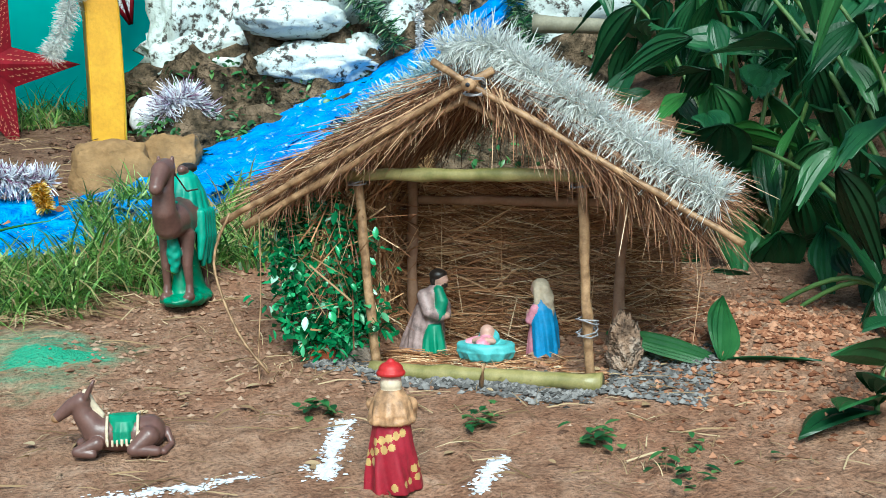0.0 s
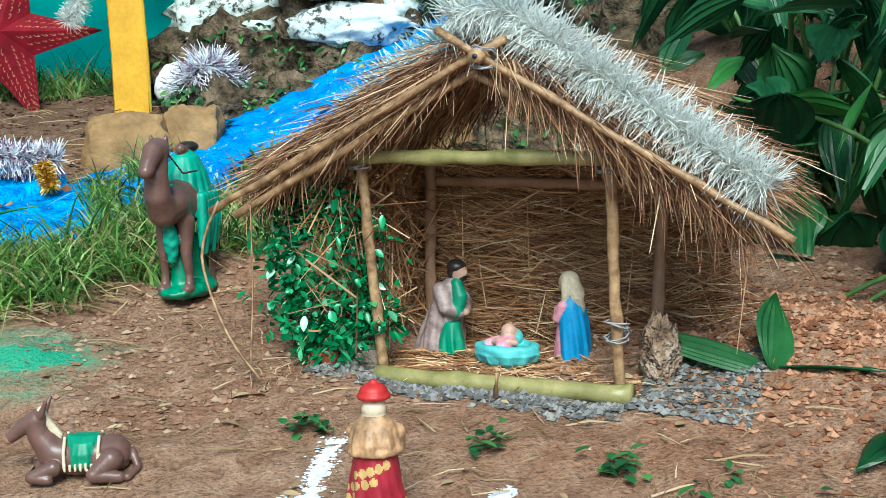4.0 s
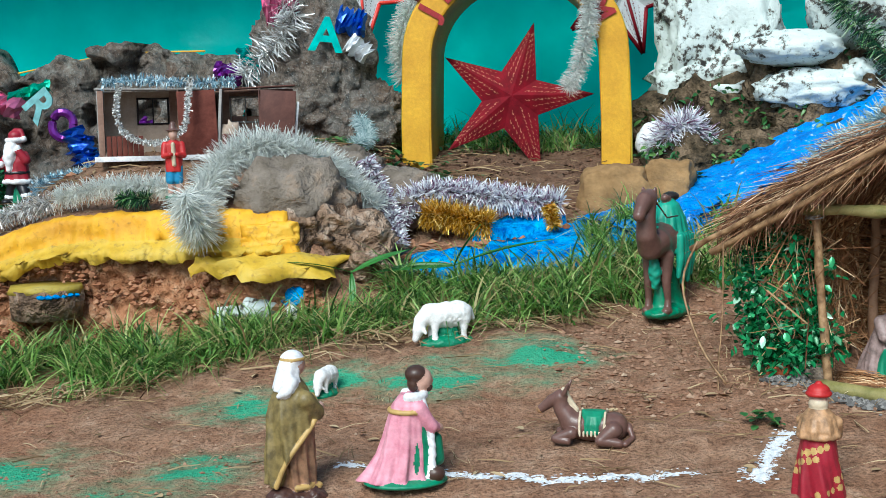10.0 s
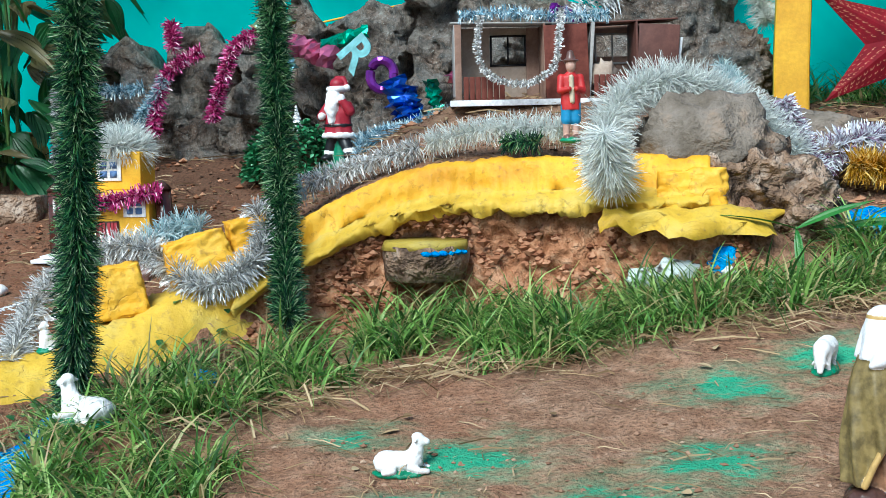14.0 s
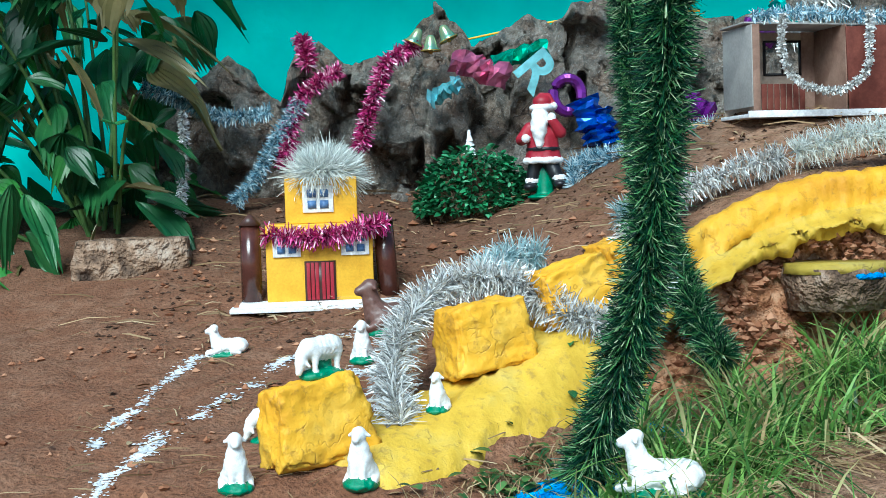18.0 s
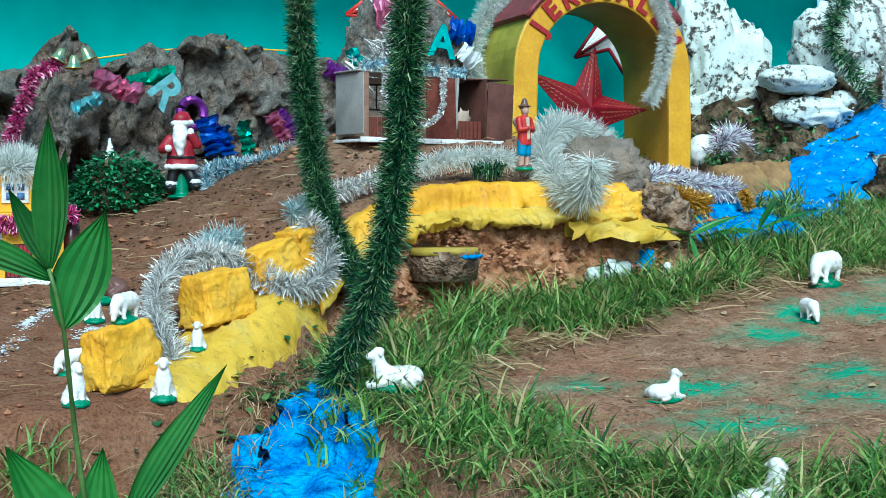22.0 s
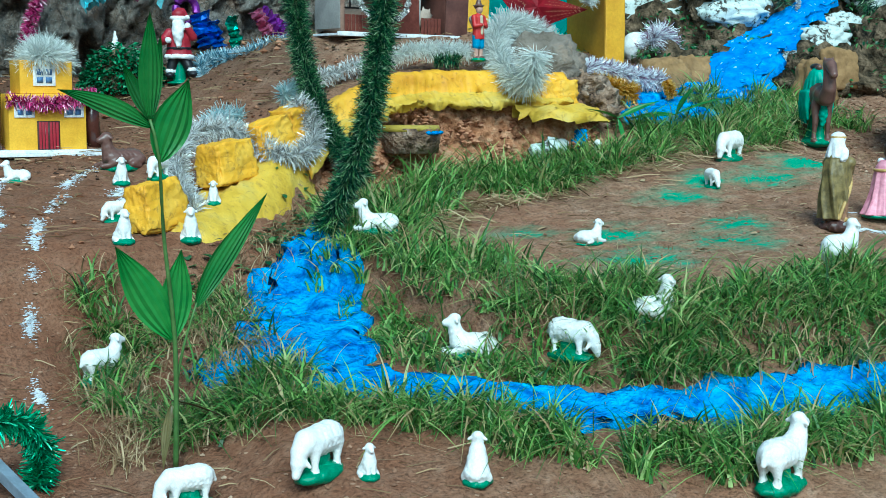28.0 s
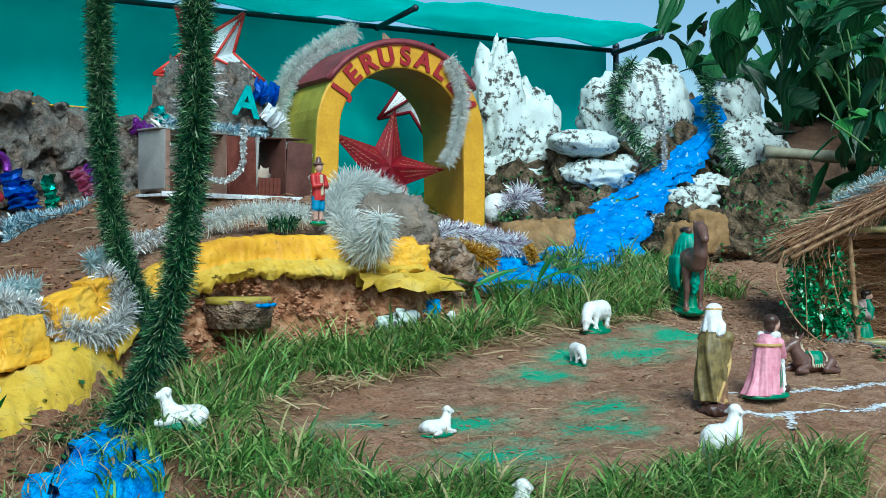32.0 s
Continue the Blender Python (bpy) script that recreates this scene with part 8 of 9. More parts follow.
tinsel([(-0.66, -0.42, 0.50), (-0.60, -0.44, 0.50), (-0.54, -0.44, 0.50)], 0.04, T_GREEN, "dark green tinsel tuft on the yellow ledge", 4000, 0.002, seed=24)
tinsel([(-1.42, -0.68, 0.31), (-1.36, -0.76, 0.20), (-1.44, -0.88, 0.10), (-1.55, -0.90, 0.09), (-1.66, -0.84, 0.15), (-1.76, -0.83, 0.20), (-1.90, -0.85, 0.18), (-1.99, -0.98, 0.09), (-2.01, -1.10, -0.02), (-1.98, -1.22, -0.10)], 0.062, T_SILVER, "silver tinsel garland winding between the yellow blocks", 5000, 0.0018, seed=25)
tinsel([(-1.80, -0.70, 0.20), (-1.72, -0.62, 0.24), (-1.64, -0.62, 0.24)], 0.07, T_ICE, "pale icy tinsel tuft behind the yellow blocks", 4000, 0.002, seed=26)
tinsel([(-1.42, -0.50, 0.33), (-1.34, -0.46, 0.36)], 0.06, T_ICE, "pale icy tinsel tuft at the ledge", 4000, 0.002, seed=27)
tinsel([(-1.42, -1.74, 1.9), (-1.42, -1.74, 1.2), (-1.43, -1.74, 0.7), (-1.47, -1.71, 0.3), (-1.52, -1.65, 0.08), (-1.59, -1.56, -0.14)], 0.062, T_GREEN, "dark green tinsel strand hanging beside the pool", 14000, 0.0014, seed=31, lean=1.0)
tinsel([(-1.40, -0.53, 1.9), (-1.40, -0.53, 1.2), (-1.38, -0.57, 0.7), (-1.34, -0.66, 0.35), (-1.26, -0.85, 0.08), (-1.22, -0.95, 0.0)], 0.062, T_GREEN, "dark green tinsel strand hanging before the ledge", 14000, 0.0014, seed=32, lean=1.0)
tinsel([(-2.55, 1.14, 1.06), (-2.53, 1.10, 0.99), (-2.52, 1.08, 0.94)], 0.045, T_PINK, "magenta tinsel string wound round a rock spire", 2800, 0.0035, seed=30)
tinsel([(-2.40, 1.12, 0.92), (-2.47, 1.08, 0.88), (-2.55, 1.06, 0.81), (-2.60, 1.05, 0.67), (-2.62, 1.04, 0.54)], 0.042, T_PINK, "magenta tinsel string draped over the rock wall", 2800, 0.0035, seed=33)
tinsel([(-2.08, 1.12, 1.02), (-2.14, 1.08, 0.98), (-2.21, 1.06, 0.93), (-2.25, 1.05, 0.82), (-2.29, 1.05, 0.71), (-2.32, 1.04, 0.60)], 0.042, T_PINK, "magenta tinsel string draped over the rock wall", 2800, 0.0035, seed=34)
tinsel([(-3.21, 1.12, 0.88), (-3.03, 1.09, 0.81), (-2.87, 1.07, 0.745), (-2.68, 1.08, 0.76)], 0.038, T_BLUE, "blue silver tinsel string across a boulder", 3360, 0.0022, seed=35)
tinsel([(-2.55, 1.05, 0.80), (-2.65, 1.03, 0.65), (-2.73, 1.0, 0.50), (-2.82, 0.98, 0.40)], 0.038, T_BLUE, "blue silver tinsel string hanging between rocks", 3360, 0.0022, seed=36)
tinsel([(-2.95, 0.75, 0.75), (-2.96, 0.75, 0.5), (-2.98, 0.72, 0.3), (-3.0, 0.7, 0.15)], 0.026, T_SILVER, "silver tinsel string hanging beside the palm", 2400, 0.003, seed=37)
tinsel([(0.30, -0.05, 0.33), (0.34, 0.02, 0.42), (0.46, 0.06, 0.48), (0.60, 0.10, 0.47), (0.74, 0.12, 0.45), (0.98, 0.16, 0.42)], 0.068, T_MIX, "silver violet tinsel string above the blue basin", 7140, 0.0028, seed=38)
tinsel([(0.44, -0.0, 0.40), (0.56, 0.0, 0.385), (0.70, 0.0, 0.35)], 0.066, T_GOLD, "gold tinsel string above the blue basin", 9200, 0.0022, seed=39)
tinsel([(0.94, 0.05, 0.42), (0.96, 0.02, 0.34)], 0.035, T_GOLD, "gold tinsel end beside the tan stone", 8400, 0.0022, seed=40)
tinsel([(0.22, -0.05, 0.62), (0.27, -0.05, 0.52), (0.32, -0.06, 0.40), (0.36, -0.12, 0.28)], 0.04, T_MIX, "silver violet tinsel string beside the grey boulder", 6120, 0.0028, seed=41)
tinsel([(1.42, 1.02, 0.60), (1.48, 1.0, 0.70), (1.55, 1.02, 0.72), (1.62, 1.05, 0.62)], 0.10, T_MIX, "silver violet tinsel heap on the round white stone", 7140, 0.0028, seed=42)
tinsel([(1.02, 1.02, 1.50), (1.08, 1.0, 1.38), (1.10, 1.0, 1.25), (1.06, 1.0, 1.04), (0.99, 1.0, 0.90)], 0.055, T_WHITE, "white tinsel garland hanging across the arch face", 5250, 0.0015, seed=43)
tinsel([(0.64, 1.48, 1.70), (0.45, 1.48, 1.60), (0.26, 1.47, 1.45), (0.155, 1.46, 1.25), (0.14, 1.45, 1.08), (0.17, 1.40, 0.98)], 0.072, T_WHITE, "white tinsel garland hugging the outer rim of the arch", 5750, 0.0015, seed=44)
tinsel([(-1.24, 0.72, 0.52), (-1.38, 0.74, 0.53), (-1.47, 0.74, 0.50), (-1.49, 0.64, 0.42)], 0.04, T_BLUE, "blue silver tinsel string lying beside the bearded figurine", 5040, 0.0022, seed=45)
tinsel([(-1.50, 0.70, 0.47), (-1.42, 0.71, 0.50), (-1.28, 0.66, 0.52), (-1.1, 0.68, 0.58), (-0.98, 0.6, 0.60)], 0.07, T_BLUE, "blue silver tinsel string lying on the upper slope", 5600, 0.0022, seed=50)
tinsel([(-0.02, 1.1, 0.78), (0.05, 0.95, 0.70), (0.02, 0.75, 0.66)], 0.05, T_ICE, "pale icy tinsel trailing from the cone crag", 3600, 0.002, seed=46)
tinsel([(2.42, 1.1, 1.60), (2.26, 1.05, 1.45), (2.24, 1.02, 1.25), (2.38, 0.98, 1.08), (2.46, 0.97, 0.95)], 0.075, T_GREEN, "dark green tinsel hanging over the white boulder", 1500, 0.0026, seed=47)
tinsel([(3.02, 1.12, 1.58), (3.0, 1.02, 1.3), (3.04, 0.92, 1.05), (3.1, 0.85, 0.92), (3.35, 0.75, 0.84)], 0.065, T_GREEN, "dark green tinsel hanging down the waterfall", 1400, 0.0026, seed=48)
tinsel([(2.52, 1.0, 1.5), (2.56, 0.98, 1.25), (2.57, 0.97, 1.0), (2.55, 0.95, 0.86)], 0.022, T_SILVER, "thin silver tinsel string hanging over the white boulder", 2400, 0.0022, seed=51)
tinsel([(-0.62, 1.2, 1.0), (-0.45, 1.18, 1.15), (-0.35, 1.2, 1.3), (-0.42, 1.22, 1.36)], 0.10, T_SILVER, "silver green tinsel strewn over the cone crag", 1100, 0.003, seed=54, core=False)
tinsel([(-2.84, -2.66, -0.48), (-2.76, -2.62, -0.50), (-2.72, -2.60, -0.58), (-2.74, -2.64, -0.66)], 0.05, T_EMERALD, "emerald tinsel wound round a blue grey bar", 4200, 0.0026, seed=49)
bm = bmesh.new()
add_box(bm, (0, 0, 0), (0.03, 0.36, 0.03), bevel=0.003)
tagged(mesh_object("metal_bar", bm, BLUEGREY, None, False, pose(-2.80, -2.72, -0.63, 20, 0, 25)), "blue grey metal bar leaning on the soil", "bar")


# ---- foil ornaments on the crags ----
def foil(name, rgb, rough=0.22):
    return mottled(name, tuple(c * 0.55 for c in rgb), rgb, 14, rough, 0.4, 0.003, 0.6, 0.55, fine=30)


F_PINK, F_GREEN, F_PURPLE, F_BLUE, F_CYAN, F_TEAL, F_GOLD = (foil(n, c) for n, c in (("pink_foil", (0.62, 0.16, 0.30)), ("green_foil", (0.02, 0.42, 0.26)), ("purple_foil", (0.22, 0.03, 0.33)), ("blue_foil", (0.02, 0.12, 0.62)), ("cyan_foil", (0.30, 0.70, 0.78)), ("turquoise_foil", (0.02, 0.66, 0.62)), ("gold_foil", (0.72, 0.46, 0.10))))


def crumpled(m, w, h, mt, label, seed):
    """A crumpled piece of foil, folded into facets, with a torn outline."""
    rng = random.Random(seed * 7)
    nx, ny = 11, 4
    vs, fs = [], []
    for i in range(nx + 1):
        t = (i / nx - 0.5) * 1.25
        fold = (0.010 if i % 2 else -0.010) * rng.uniform(0.2, 1.4) + 0.05 * noise.noise(Vector((t * 4, seed, 0)))
        top = 0.5 * 1.4 * h * (1 + 0.6 * noise.noise(Vector((t * 7, seed, 1)))) * (1.08 if i % 2 else 0.92)
        low = -0.5 * 1.4 * h * (1 + 0.6 * noise.noise(Vector((t * 7, seed, 5)))) * (0.92 if i % 2 else 1.08)
        for k in range(ny + 1):
            q = k / ny
            vs.append((t * w + rng.uniform(-.006, .006), fold + rng.uniform(-.014, .014) - 0.03 * math.sin(math.pi * q), low + (top - low) * q + rng.uniform(-.006, .006)))
    for i in range(nx):
        for k in range(ny):
            a = i * (ny + 1) + k
            fs += [(a, a + ny + 1, a + ny + 2), (a, a + ny + 2, a + 1)]
    ob = from_arrays("foil_ornament", vs, fs, mt, None, False)
    md = ob.modifiers.new("thickness", 'SOLIDIFY')
    md.thickness = 0.0015
    ob.matrix_basis = m
    return tagged(ob, label, "ornament", "foil ornaments")


crumpled(pose(-1.83, 1.06, 0.90, 0, 20, 0), 0.19, 0.07, F_PINK, "crumpled pink foil ornament hung on a crag", 1)
crumpled(pose(-1.67, 1.08, 0.95, 0, -14, 0), 0.18, 0.05, F_GREEN, "crumpled green foil ornament hung on a crag", 2)
crumpled(pose(-1.97, 1.05, 0.815, 0, -30, 0), 0.12, 0.045, F_CYAN, "white and gold foil curl hung on a crag", 3)
crumpled(pose(-1.40, 1.0, 0.67, 0, 70, 0), 0.15, 0.08, F_BLUE, "blue foil ornament beside the bearded figurine", 4)
crumpled(pose(-1.34, 0.98, 0.65, 0, 75, 10), 0.12, 0.05, F_BLUE, "dark blue foil ornament beside the bearded figurine", 5)
crumpled(pose(-1.24, 0.98, 0.66, 0, 82, 0), 0.14, 0.045, F_GREEN, "green and gold foil ornament on the slope", 6)
crumpled(pose(-1.02, 1.0, 0.72, 0, 35, 0), 0.15, 0.08, F_PURPLE, "dark magenta foil ornament on the slope", 7)
crumpled(pose(-0.43, 1.26, 1.36, 0, -10, 10), 0.14, 0.13, F_PINK, "pink foil ornament on the cone crag", 8)
crumpled(pose(-0.58, 1.24, 1.06, 0, 55, 0), 0.16, 0.05, F_TEAL, "turquoise foil strip on the cone crag", 9)
crumpled(pose(-0.70, 1.24, 1.02, 0, 20, 0), 0.12, 0.06, F_PURPLE, "purple foil ornament behind the cardboard house", 10)
crumpled(pose(-0.05, 1.16, 1.25, 0, 10, 0), 0.12, 0.09, F_BLUE, "blue foil ornament on the cone crag", 11)
crumpled(pose(-0.02, 1.14, 1.12, 0, 40, 0), 0.10, 0.07, WHITEFOIL, "small white and blue card ornament on the crag", 12)
crumpled(pose(-1.10, 0.9, 0.72, 0, 60, 0), 0.12, 0.05, F_PINK, "pink foil ornament on the slope", 13)


def card_letter(ch, m, size, mt, label):
    cu = bpy.data.curves.new("letter", 'FONT')
    cu.body, cu.size, cu.extrude, cu.align_x, cu.offset = ch, size, 0.004, 'CENTER', 0.006
    tmp = new("letter", cu)
    me = bpy.data.meshes.new_from_object(tmp.evaluated_get(bpy.context.evaluated_depsgraph_get()))
    bpy.data.objects.remove(tmp)
    me.materials.clear()
    me.materials.append(mt)
    ob = new("foil_letter", me)
    ob.matrix_basis = m @ pose(0, 0, 0, 90)
    return tagged(ob, label, "ornament", "foil letters")


card_letter("A", pose(-0.18, 1.12, 1.115, 0, 6, 8), 0.23, F_TEAL, "turquoise card letter on the cone crag")
card_letter("R", pose(-1.665, 1.03, 0.84, 0, 52, 0), 0.21, F_CYAN, "pale cyan foil letter behind the bearded figurine")
bm = bmesh.new()
add_tube(bm, [(0.055 * math.cos(a), 0.006 * math.sin(a * 3), 0.065 * math.sin(a)) for a in [i * 2 * math.pi / 22 for i in range(23)]], 0.022, 8)
tagged(mesh_object("foil_ring", bm, F_PURPLE, None, False, pose(-1.49, 1.02, 0.78)), "purple foil ring behind the bearded figurine", "ornament", "foil ornaments")


def bell(m, label):
    top = empty("bell", m, label, "bell", "gold bells")
    bm = bmesh.new()
    prof = [(0.0, 0.012), (-0.01, 0.024), (-0.04, 0.032), (-0.07, 0.042), (-0.085, 0.056), (-0.09, 0.052)]
    n = 18
    rings = [[bm.verts.new((r * math.cos(2 * math.pi * k / n), r * math.sin(2 * math.pi * k / n), z)) for k in range(n)] for z, r in prof]
    for r0, r1 in zip(rings, rings[1:]):
        for k in range(n):
            bm.faces.new((r0[k], r1[k], r1[(k + 1) % n], r0[(k + 1) % n]))
    bm.faces.new(rings[0])
    part("cup", bm, BELLTEAL, top)
    bm = bmesh.new()
    add_tube(bm, [(0.056 * math.cos(a), 0.056 * math.sin(a), -0.086) for a in [i * 2 * math.pi / 18 for i in range(19)]], 0.004, 5)
    part("rim", bm, F_GOLD, top)
    bm = bmesh.new()
    add_blob(bm, (0, 0, -0.09), (0.014, 0.014, 0.014), sub=2)
    part("clapper", bm, F_GOLD, top)
    return top


BELLTEAL = mottled("teal_gold_bell", (0.05, 0.30, 0.26), (0.45, 0.50, 0.25), 8, 0.25, 0.1, 0.001, 0.6, 0.6)
bell(pose(-2.07, 1.10, 1.07, 0, 25, 0) @ Matrix.Scale(0.72, 4), "teal and gold toy bell hung on a crag")
bell(pose(-1.98, 1.10, 1.08, 0, -25, 0) @ Matrix.Scale(0.72, 4), "teal and gold toy bell hung on a crag")
bell(pose(-2.025, 1.07, 1.04) @ Matrix.Scale(0.72, 4), "teal and gold toy bell hung on a crag")

BUSHLEAF = fibre("dark_bush_leaf", [(0, (0.01, 0.05, 0.015)), (0.6, (0.025, 0.14, 0.05)), (0.9, (0.05, 0.26, 0.10)), (1, (0.2, 0.5, 0.28))], 0.4, 0.2)
# small tree and leafy bush behind the toy house
bm = bmesh.new()
for k in range(6):
    z = k * 0.018
    add_tube(bm, [(0, 0, z), (0, 0, z + 0.026)], [0.036 - k * 0.0055, 0.006], 9, True, 0.2, random.Random(k))
tagged(mesh_object("toy_tree", bm, WHITE, None, False, pose(-1.88, 0.97, ground(-1.88, 0.97) + 0.17)), "small white frosted toy tree", "toy tree")
rng = random.Random(71)
items = []
for _ in range(2600):
    d = Vector((rng.gauss(0, 1), rng.gauss(0, 1), abs(rng.gauss(0, 0.8)))).normalized()
    rr = rng.uniform(0.75, 1.05)
    p = Vector((d.x * 0.22 * rr, d.y * 0.14 * rr, d.z * 0.25 * rr + 0.01))
    items.append((rot_frame(p, math.atan2(d.y, d.x) + rng.uniform(-1, 1), rng.uniform(-0.6, 0.9), rng.uniform(-1, 1)), rng.uniform(.018, .034), rng.uniform(.006, .010), .3, .25))
bush = empty("leafy_bush", pose(-1.86, 0.84, ground(-1.86, 0.84) - 0.01), "low dark green leafy bush at the foot of the crags", "bush")
scatter_leaves("leaves", items, BUSHLEAF, bush)
bm = bmesh.new()
add_blob(bm, (0, 0, 0.05), (0.18, 0.10, 0.17), sub=3, rough=0.3)
part("twig_core", bm, DARKROCK, bush)


bm = bmesh.new()
add_tube(bm, bezier_path([(-1.99, 1.5, 1.05), (-1.58, 1.5, 1.12), (-1.30, 1.5, 1.15), (-0.90, 1.5, 1.15)], 0.05), 0.005, 6)
tagged(mesh_object("rope", bm, HOUSEYEL, None, True), "yellow rope stretched along the top of the rocks", "rope")


# ---- loose soil, gravel and litter ----
def pebbles(name, n, place, size, mt, label, seed, category="stones", flat=0.7):
    """Small broken lumps, joined."""
    rng = random.Random(seed)
    base = [(1, 0, 0), (-1, 0, 0), (0, 1, 0), (0, -1, 0), (0, 0, 1), (0, 0, -1), (.62, .62, .3), (-.62, .6, .25), (.6, -.62, .3), (-.6, -.6, .3)]
    tri = [(4, 6, 7), (4, 7, 9), (4, 9, 8), (4, 8, 6), (6, 0, 2), (6, 2, 7), (7, 2, 1), (7, 1, 9), (9, 1, 3), (9, 3, 8), (8, 3, 0), (8, 0, 6), (0, 5, 2), (2, 5, 1), (1, 5, 3), (3, 5, 0)]
    vs, fs = [], []
    for _ in range(n):
        pt = place(rng)
        if pt is None:
            continue
        u, v = pt[:2]
        s = size * rng.uniform(0.35, 1.0) ** 1.5 * 1.3
        z = (ground(u, v) if len(pt) < 3 else pt[2]) + s * (0.02 if category == "soil" else 0.2)
        a = rng.uniform(0, 6.28)
        ca, sa = math.cos(a), math.sin(a)
        k = len(vs)
        for x, y, q in base:
            x, y, q = x * s * rng.uniform(.5, 1.5), y * s * rng.uniform(.45, 1.3), q * s * flat * rng.uniform(.5, 1.3)
            vs.append((u + x * ca - y * sa, v + x * sa + y * ca, z + q))
        fs += [(i + k, j + k, l + k) for i, j, l in tri]
    return tagged(from_arrays(name, vs, fs, mt, None, False), label, category, kind="stuff")


CLOD = fibre("soil_clods", [(0, (0.19, 0.10, 0.062)), (0.5, (0.27, 0.155, 0.10)), (0.85, (0.33, 0.205, 0.135)), (1, (0.42, 0.30, 0.21))], 0.95, spec=0.1)
BANKCLOD = fibre("red_bank_clods", [(0, (0.13, 0.05, 0.026)), (0.5, (0.29, 0.13, 0.07)), (1, (0.46, 0.25, 0.15))], 0.95, spec=0.1)
# damp clods for the back slope and arch, shade included in their dark tones
DAMPSHADECLOD = fibre("damp_shaded_soil_clods", [(0, (0.035, 0.02, 0.014)), (0.6, (0.09, 0.052, 0.034)), (1, (0.20, 0.11, 0.07))], 0.95, spec=0.1)
GRAVEL = fibre("grey_gravel_lumps", [(0, (0.06, 0.056, 0.052)), (0.5, (0.15, 0.142, 0.135)), (1, (0.28, 0.265, 0.25))], 0.9, spec=0.2)


def field_place(rng):
    u, v = rng.uniform(-1.4, 2.7), rng.uniform(-2.75, -0.6)
    return (u, v) if noise.noise(Vector((u * 3, v * 3, 8))) > rng.uniform(-0.5, 0.35) else None


def front_place(rng):
    return rng.uniform(-3.0, 0.3), rng.uniform(-3.7, -1.6)


def slope_place(rng):
    return rng.uniform(-3.0, 0.4), rng.uniform(-0.45, 1.3)


def right_place(rng):
    return rng.uniform(1.0, 3.2), rng.uniform(-1.6, 0.4)


def gravel_place(rng):
    x, y = rng.uniform(-0.42, 0.62), rng.gauss(-0.07, 0.035)
    if x > 0.36:
        y = rng.uniform(-0.12, 0.2)
    if x < -0.26:
        y = rng.uniform(-0.1, 0.06)
    p = HUT @ Vector((x, y, 0))
    return p.x, p.y


def bankfoot_place(rng):
    u = rng.uniform(-1.35, 0.15)
    return u, float(ledge_v(u)) + rng.uniform(-0.16, 0.02)


pebbles("soil_clods", 6500, field_place, 0.0052, CLOD, "crumbled reddish brown soil clods on the field", 1, "soil")
pebbles("soil_clods", 3000, front_place, 0.0075, CLOD, "crumbled brown soil clods on the lower terrace", 2, "soil")
pebbles("soil_clods", 3000, slope_place, 0.009, DAMPSHADECLOD, "crumbled brown soil clods on the upper slope", 3, "soil")
pebbles("soil_clods", 5200, right_place, 0.0115, CLOD, "coarse brown soil clods behind the hut", 4, "soil", 0.7)
pebbles("soil_clods", 1800, bankfoot_place, 0.024, BANKCLOD, "red earth clods fallen from the bank", 5, "soil")


def bank_clod_place(rng):
    u, t = rng.uniform(-1.44, 0.26), rng.random()
    top = float(ledge_v(u)) + 0.085
    z1, z0 = float(plateau(u, top)) - 0.125, float(ground_z(u, top - 0.2)) - 0.02
    return (u, top - 0.065 - 0.10 * t ** 1.6, z1 + (z0 - z1) * t) if noise.noise(Vector((u * 7, t * 4, 3))) > -0.1 else None


pebbles("soil_clods", 2600, lambda r: (r.gauss(2.76, 0.22), r.gauss(-1.68, 0.24)), 0.011, BANKCLOD, "dug soil clods heaped beside the hut", 12, "soil", 0.8)
pebbles("bank_lumps", 2200, bank_clod_place, 0.015, BANKCLOD, "lumps of red earth and stone stuck in the bank", 11, "soil", 0.9)
pebbles("gravel", 3800, gravel_place, 0.0105, GRAVEL, "grey gravel lumps packed round the hut sill", 6, "gravel")


def litter(rng):
    u, v = rng.uniform(-2.8, 2.6), rng.uniform(-3.4, 0.8)
    a, ln = rng.uniform(0, 6.28), rng.uniform(0.03, 0.13)
    z = ground(u, v) + 0.006
    d = Vector((math.cos(a), math.sin(a), rng.uniform(-.05, .12))) * ln / 2
    return Vector((u, v, z)) - d, Vector((u, v, z + 0.004)) + d, (rng.uniform(-.01, .01), rng.uniform(-.01, .01), 0.004)


tagged(strands("dry_litter", 3600, litter, DRYGRASS, None, 0.0016, 81), "dry stalks and twigs scattered on the soil", "litter")
items = []
rng = random.Random(91)
for _ in range(260):
    u, v = rng.uniform(-2.8, 2.6), rng.uniform(-3.4, 0.6)
    items.append((rot_frame(Vector((u, v, ground(u, v) + 0.008)), rng.uniform(0, 6.3), rng.uniform(-.2, .3), rng.uniform(-.5, .5)), rng.uniform(.02, .05), rng.uniform(.005, .011), .3, .1))
scatter_leaves("dry_leaves", items, DRYGRASS, None, "stuff", "dry brown leaves scattered on the soil", "litter")

